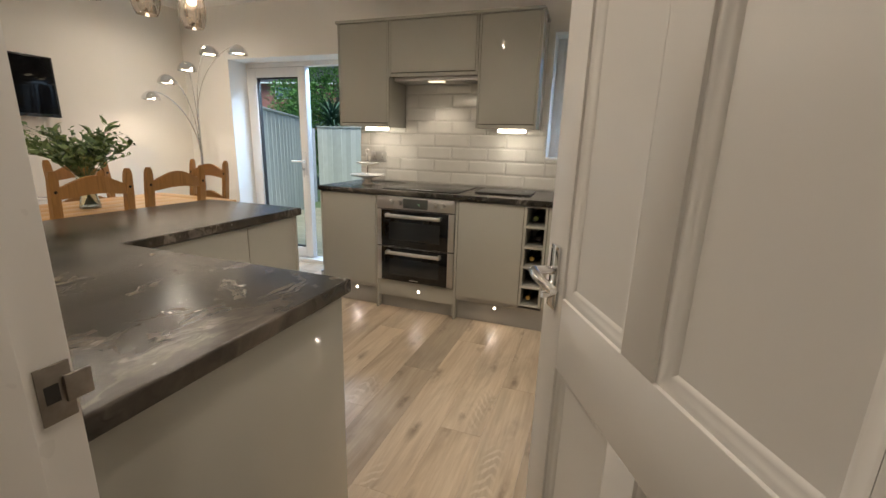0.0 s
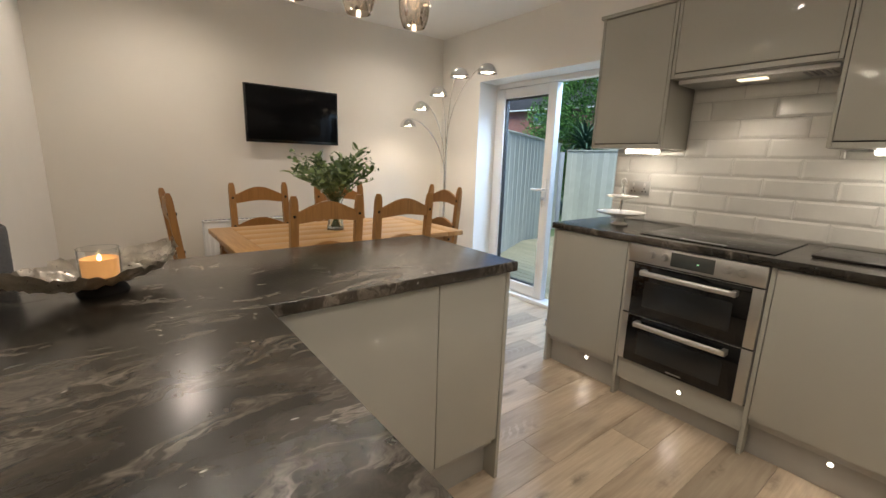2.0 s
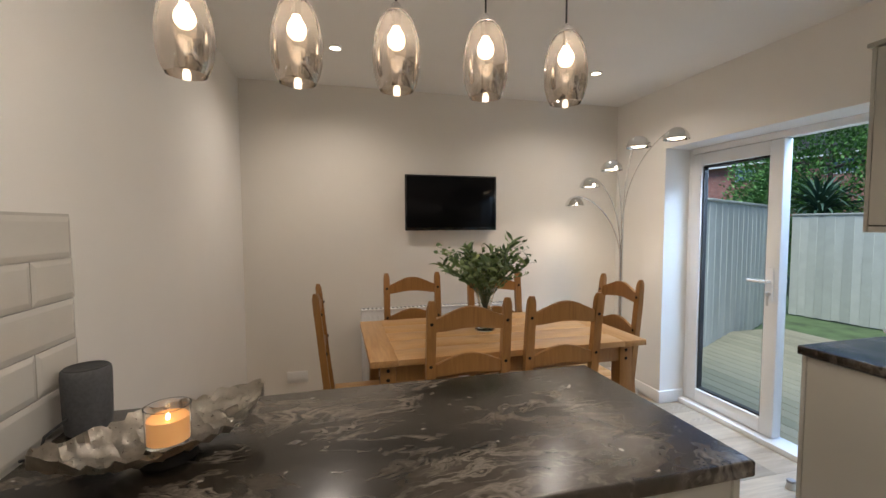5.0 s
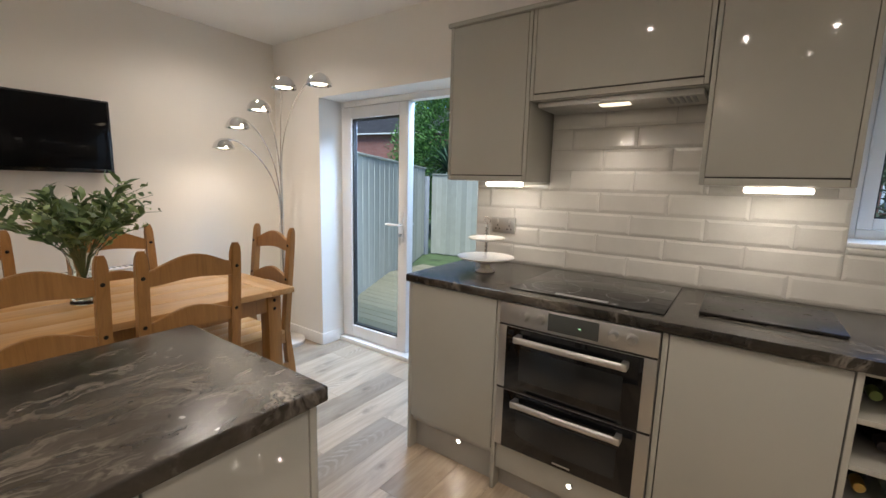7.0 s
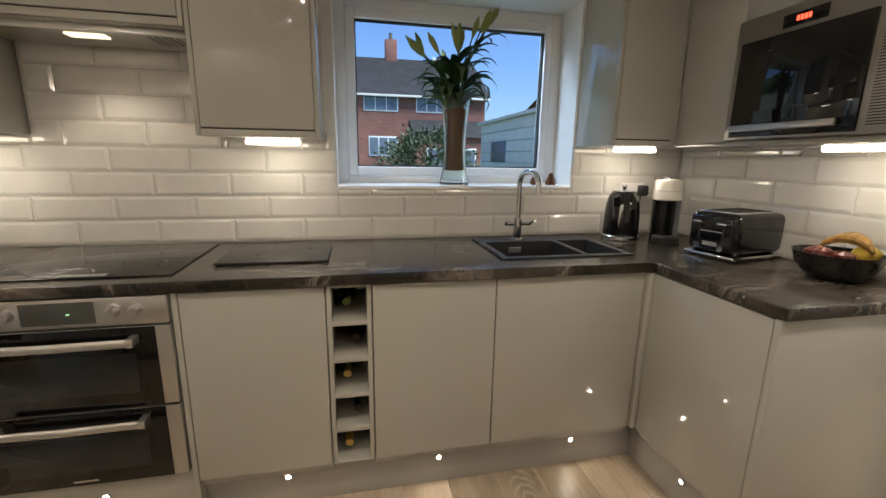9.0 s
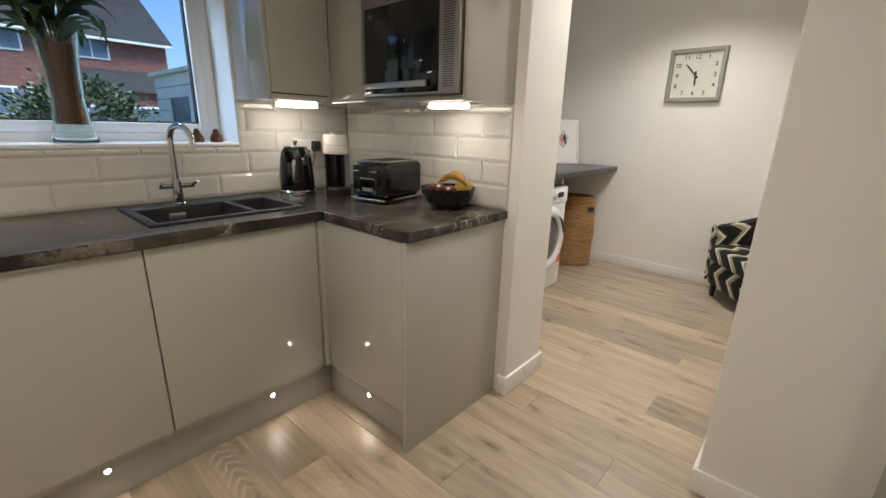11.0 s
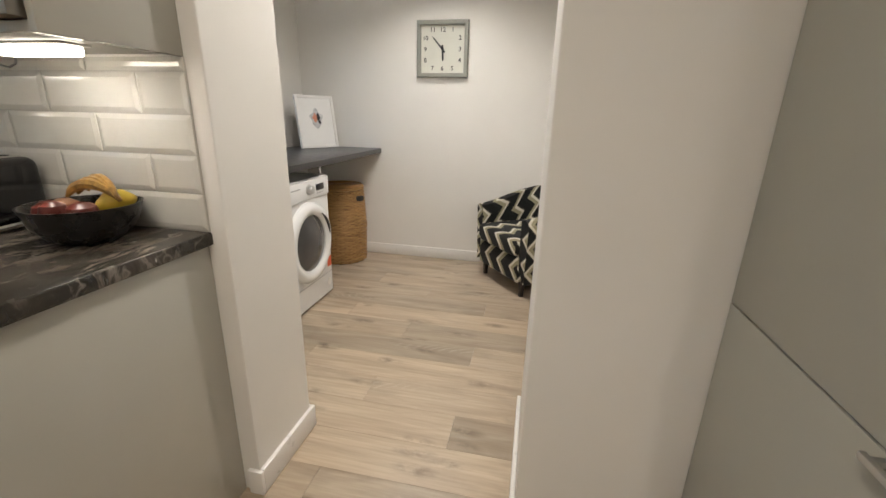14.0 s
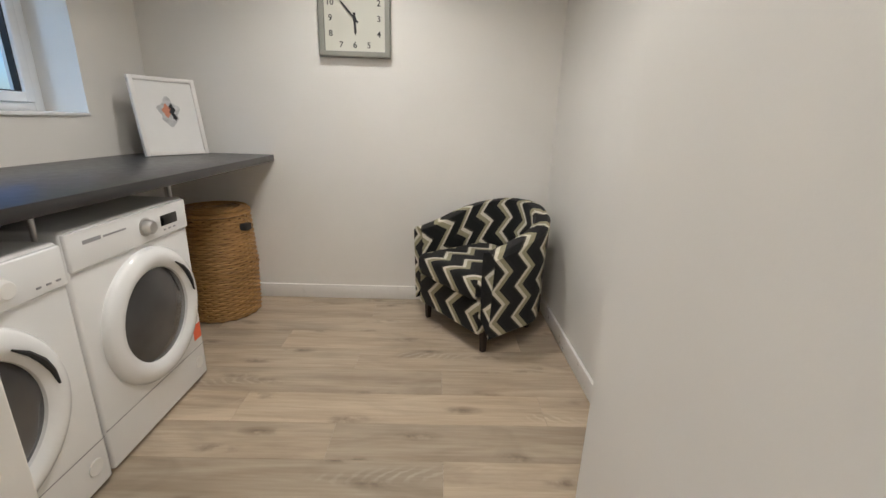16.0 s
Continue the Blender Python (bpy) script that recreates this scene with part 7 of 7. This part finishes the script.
# outbuilding with cream boards, beyond the kitchen window
SHX = 2.05
shed = thing("garden_shed", (SHX + 1, 7.6, -0.25), "cream shiplap garden outbuilding with small dark window", "shed")
part("wall_core", bx(SHX + 0.03, SHX + 2.1, 5.4, 9.1, -0.25, 1.90, 0), M_SHIPLAP, shed)
for k in range(13):
    z = -0.22 + k * 0.163
    part("board", bx(SHX, SHX + 0.03, 5.39, 9.11, z, z + 0.155, 0.006, 1), M_SHIPLAP, shed)
    part("board", bx(SHX + 0.035, SHX + 2.1, 9.10, 9.125, z, z + 0.155, 0.006, 1), M_SHIPLAP, shed)
part("roof", bx(SHX - 0.06, SHX + 2.2, 5.3, 9.2, 1.90, 1.95, 0.01), M_SHIPLAP, shed)
part("window", bx(SHX - 0.013, SHX + 0.005, 7.75, 8.45, 1.24, 1.58, 0.004), M_WINDARK, shed)


def house(name, x0, x1, y0, depth, eave, ridge, label, roof_mat, windows, yaw=0.0, chimney=None, porch=None, gable=False):
    """A brick house, front at y0, facing -y before the turn about its front corner."""
    h = thing(name, (x0, y0, -0.25), label, "house", "brick houses beyond the garden", turn=yaw)
    W = x1 - x0

    def hp(nm, bm, mat, lab=""):
        return part(nm, bm, mat, h, lab, local=True)

    hp("wall", bx(0, W, 0, depth, 0, eave, 0), M_BRICK)
    bm = bmesh.new()
    o, dd = 0.35, depth / 2
    a = [bm.verts.new(p) for p in ((-0.25, -o, eave - 0.05), (W + 0.25, -o, eave - 0.05), (W + 0.25, dd, ridge), (-0.25, dd, ridge), (-0.25, depth + o, eave - 0.05), (W + 0.25, depth + o, eave - 0.05))]
    bm.faces.new((a[0], a[1], a[2], a[3]))
    bm.faces.new((a[3], a[2], a[5], a[4]))
    bmesh.ops.solidify(bm, geom=list(bm.faces), thickness=0.12)
    rf = hp("roof", bm, roof_mat)
    for gx in (0, W):
        bm = bmesh.new()
        bm.faces.new([bm.verts.new(p) for p in ((gx, 0, eave), (gx, depth, eave), (gx, dd, ridge - 0.1))])
        hp("gable", bm, M_BRICK)
    hp("fascia", bx(-0.2, W + 0.2, -o - 0.03, -o + 0.02, eave - 0.20, eave - 0.08, 0.01), M_SHIPLAP)
    for wx, wz, ww, wh, panes in windows:
        w = hp("window", bx(wx, wx + ww, -0.04, 0.02, wz, wz + wh, 0.01), M_UPVC)
        for k in range(panes):
            pw = (ww - 0.08) / panes
            hp("pane", bx(wx + 0.06 + k * pw, wx + k * pw + pw, -0.048, -0.02, wz + 0.08, wz + wh - 0.08, 0), M_WINDARK)
    if chimney:
        hp("chimney", bx(chimney - 0.38, chimney + 0.38, dd - 0.35, dd + 0.35, ridge - 0.5, ridge + 1.1, 0.02), M_BRICK)
        hp("chimney_pot", lathe([(0.12, 0), (0.10, 0.4), (0.13, 0.42)], 12, at=(chimney, dd, ridge + 1.1)), M_BROWNROOF)
    if porch:
        px, pw = porch
        bm = bmesh.new()
        bm.faces.new([bm.verts.new(p) for p in ((px, -2.2, 2.7), (px + pw, -2.2, 2.7), (px + pw, 0.0, 3.75), (px, 0.0, 3.75))])
        bmesh.ops.solidify(bm, geom=list(bm.faces), thickness=0.1)
        hp("porch_roof", bm, roof_mat)
        hp("porch_wall", bx(px + 0.15, px + pw - 0.15, -2.0, 0, 0, 2.7, 0), M_BRICK)
        hp("porch_window", bx(px + 0.7, px + pw - 0.7, -2.04, -1.98, 0.9, 2.1, 0.01), M_UPVC)
        hp("pane", bx(px + 0.8, px + pw - 0.8, -2.05, -1.97, 1.0, 2.0, 0), M_WINDARK)
    return h


rowA = [(1.0, 4.15, 2.0, 0.9, 3), (4.6, 4.15, 2.0, 0.9, 3), (8.85, 4.15, 2.0, 0.9, 3), (11.9, 4.15, 1.9, 0.9, 3), (1.4, 1.6, 1.8, 1.1, 2), (4.9, 1.6, 1.8, 1.1, 2), (7.6, 1.95, 0.85, 0.8, 2), (9.1, 1.6, 1.75, 1.15, 3)]
house("brick_house", -8.5, 7.65, 27.0, 8.0, 5.15, 7.9, "red brick terraced house with grey tiled roof", M_ROOF, rowA, 0.0, 10.8, (11.5, 4.3))
house("brick_house", -34.0, -15.5, 27.0, 8.0, 5.9, 8.4, "red brick house with grey tiled roof behind the fence", M_ROOF, [(3.0, 4.6, 1.6, 0.9, 2), (9.1, 4.6, 1.3, 0.9, 2), (14.2, 4.6, 1.6, 0.9, 2), (3.0, 0.6, 2.6, 1.3, 2), (9.0, 0.6, 2.6, 1.3, 2)], 12.0, 12.0)
house("brick_house", 15.0, 27.5, 24.0, 8.0, 4.2, 7.2, "brown roofed house beyond the outbuilding", M_BROWNROOF, [(2.0, 2.8, 1.8, 1.1, 2)], 25.0)

# ---- floor planks, last ----


def build_planks():
    """Laminate boards along y, butt joints staggered by thirds."""
    W, L, G = 0.192, 1.28, 0.0003
    cache = {}
    rng = random.Random(4)
    x_start = 1.84 - 0.5 * W - 60 * W
    for row in range(120):
        xa = x_start + row * W
        xb = xa + W
        xa2, xb2 = max(xa, WEST), min(xb, EAST)
        if xb2 - xa2 < 0.01:
            continue
        off = 1.497 - 8 * L + (row % 3) * L / 3.0
        for k in range(14):
            ya, yb = off + k * L, off + (k + 1) * L
            lo = -1.48 if -1.13 <= (xa2 + xb2) / 2 <= 0.9 else SOUTH
            if xa2 > 1.53:
                lo = 0.83
            hi = 3.43 if -3.432 < (xa2 + xb2) / 2 < -2.0 else NORTH
            ya2, yb2 = max(ya, lo), min(yb, hi)
            if yb2 - ya2 < 0.02:
                continue
            key = (round(xb2 - xa2, 3), round(yb2 - ya2, 3))
            if key not in cache:
                w, h = (xb2 - xa2) / 2 - G, (yb2 - ya2) / 2 - G
                bm = bmesh.new()
                top = [bm.verts.new((sx * (w - 0.0008), sy * (h - 0.0008), 0)) for sx, sy in ((-1, -1), (1, -1), (1, 1), (-1, 1))]
                low = [bm.verts.new((sx * w, sy * h, -0.0010)) for sx, sy in ((-1, -1), (1, -1), (1, 1), (-1, 1))]
                bot = [bm.verts.new((sx * w, sy * h, -0.0119)) for sx, sy in ((-1, -1), (1, -1), (1, 1), (-1, 1))]
                bm.faces.new(top)
                for a, b in ((top, low), (low, bot)):
                    for j in range(4):
                        bm.faces.new((a[j], b[j], b[(j + 1) % 4], a[(j + 1) % 4]))
                cache[key] = mesh_of("plank", bm, M_OAK, False)
            ob = new("plank", cache[key])
            ob.parent = subfloor
            ob.location = Vector(((xa2 + xb2) / 2, (ya2 + yb2) / 2, 0)) - HOME[subfloor].translation


build_planks()


def tile_field(wall, origin, u_axis, normal, u0, z0, regions, phase=0.0):
    """Bevelled 300 x 100 tiles in running bond; u runs along u_axis from origin; each tile is cut to the regions (ua, ub, za, zb)."""
    W, H, G, D = 0.3015, 0.1012, 0.0014, 0.0065
    cache = tile_field.cache
    o, ua_, nn = Vector(origin), Vector(u_axis), Vector(normal)
    for row in range(9):
        za, zb = z0 + row * H, z0 + (row + 1) * H
        for k in range(-1, 16):
            a = u0 + k * W + (row % 2) * W / 2 + phase
            b = a + W
            for ra, rb, rz0, rz1 in regions:
                ca, cb, cz0, cz1 = max(a, ra), min(b, rb), max(za, rz0), min(zb, rz1)
                if cb - ca < 0.012 or cz1 - cz0 < 0.012:
                    continue
                w, h = round((cb - ca) / 2 - G, 4), round((cz1 - cz0) / 2 - G, 4)
                key = (w, h, tuple(u_axis), tuple(normal))
                if key not in cache:
                    bm = bmesh.new()
                    bev = min(0.013, w * 0.6, h * 0.6)
                    loops = []
                    for inset, d in ((0, 0.0), (0, 0.0035), (bev, D)):
                        loops.append([bm.verts.new(ua_ * (sx * (w - inset)) + Vector((0, 0, sz * (h - inset))) + nn * d) for sx, sz in ((-1, -1), (1, -1), (1, 1), (-1, 1))])
                    for p, q in zip(loops, loops[1:]):
                        for j in range(4):
                            bm.faces.new((p[j], p[(j + 1) % 4], q[(j + 1) % 4], q[j]))
                    bm.faces.new(loops[-1])
                    cache[key] = mesh_of("tile", bm, M_TILE, False)
                ob = new("tile", cache[key])
                ob.parent = wall
                ob.location = o + ua_ * ((ca + cb) / 2) + Vector((0, 0, (cz0 + cz1) / 2)) - HOME[wall].translation


tile_field.cache = {}
GY = NORTH - 0.003
structure("tile_bed", [(-2.0, -0.402, GY, NORTH + 0.001, 0.90, 1.357), (-1.563, -0.875, GY, NORTH + 0.001, 1.357, 1.72), (-0.402, 0.7655, GY, NORTH + 0.001, 0.90, 1.143), (0.7655, 1.409, GY, NORTH + 0.001, 0.90, 1.357),
                       (1.407, 1.411, 2.112, NORTH - 0.004, 0.90, 1.352), (-1.995, -0.60, SOUTH - 0.001, SOUTH + 0.003, 0.90, 1.425)], M_GROUT, "pale grout behind the wall tiles")
tile_field(wall_north, (0, GY, 0), (1, 0, 0), (0, -1, 0), -2.06, 0.9135, [(-2.0, 1.398, 0.912, 1.1159), (-0.402, 0.7655, 1.1159, 1.143), (-2.0, -0.402, 1.1159, 1.3183), (0.7655, 1.398, 1.1159, 1.356),
            (-2.0, -1.563, 1.3183, 1.356), (-0.875, -0.447, 1.3183, 1.356), (-0.447, -0.402, 1.3183, 1.40), (-1.563, -0.875, 1.3183, 1.72)])
tile_field(wall_middle, (1.407, 0, 0), (0, 1, 0), (-1, 0, 0), 1.808, 0.9135, [(2.112, NORTH - 0.013, 0.912, 1.352)])
tile_field(wall_south, (0, SOUTH + 0.003, 0), (1, 0, 0), (0, 1, 0), -2.293, 0.9135, [(-1.995, -0.600, 0.912, 1.425)])
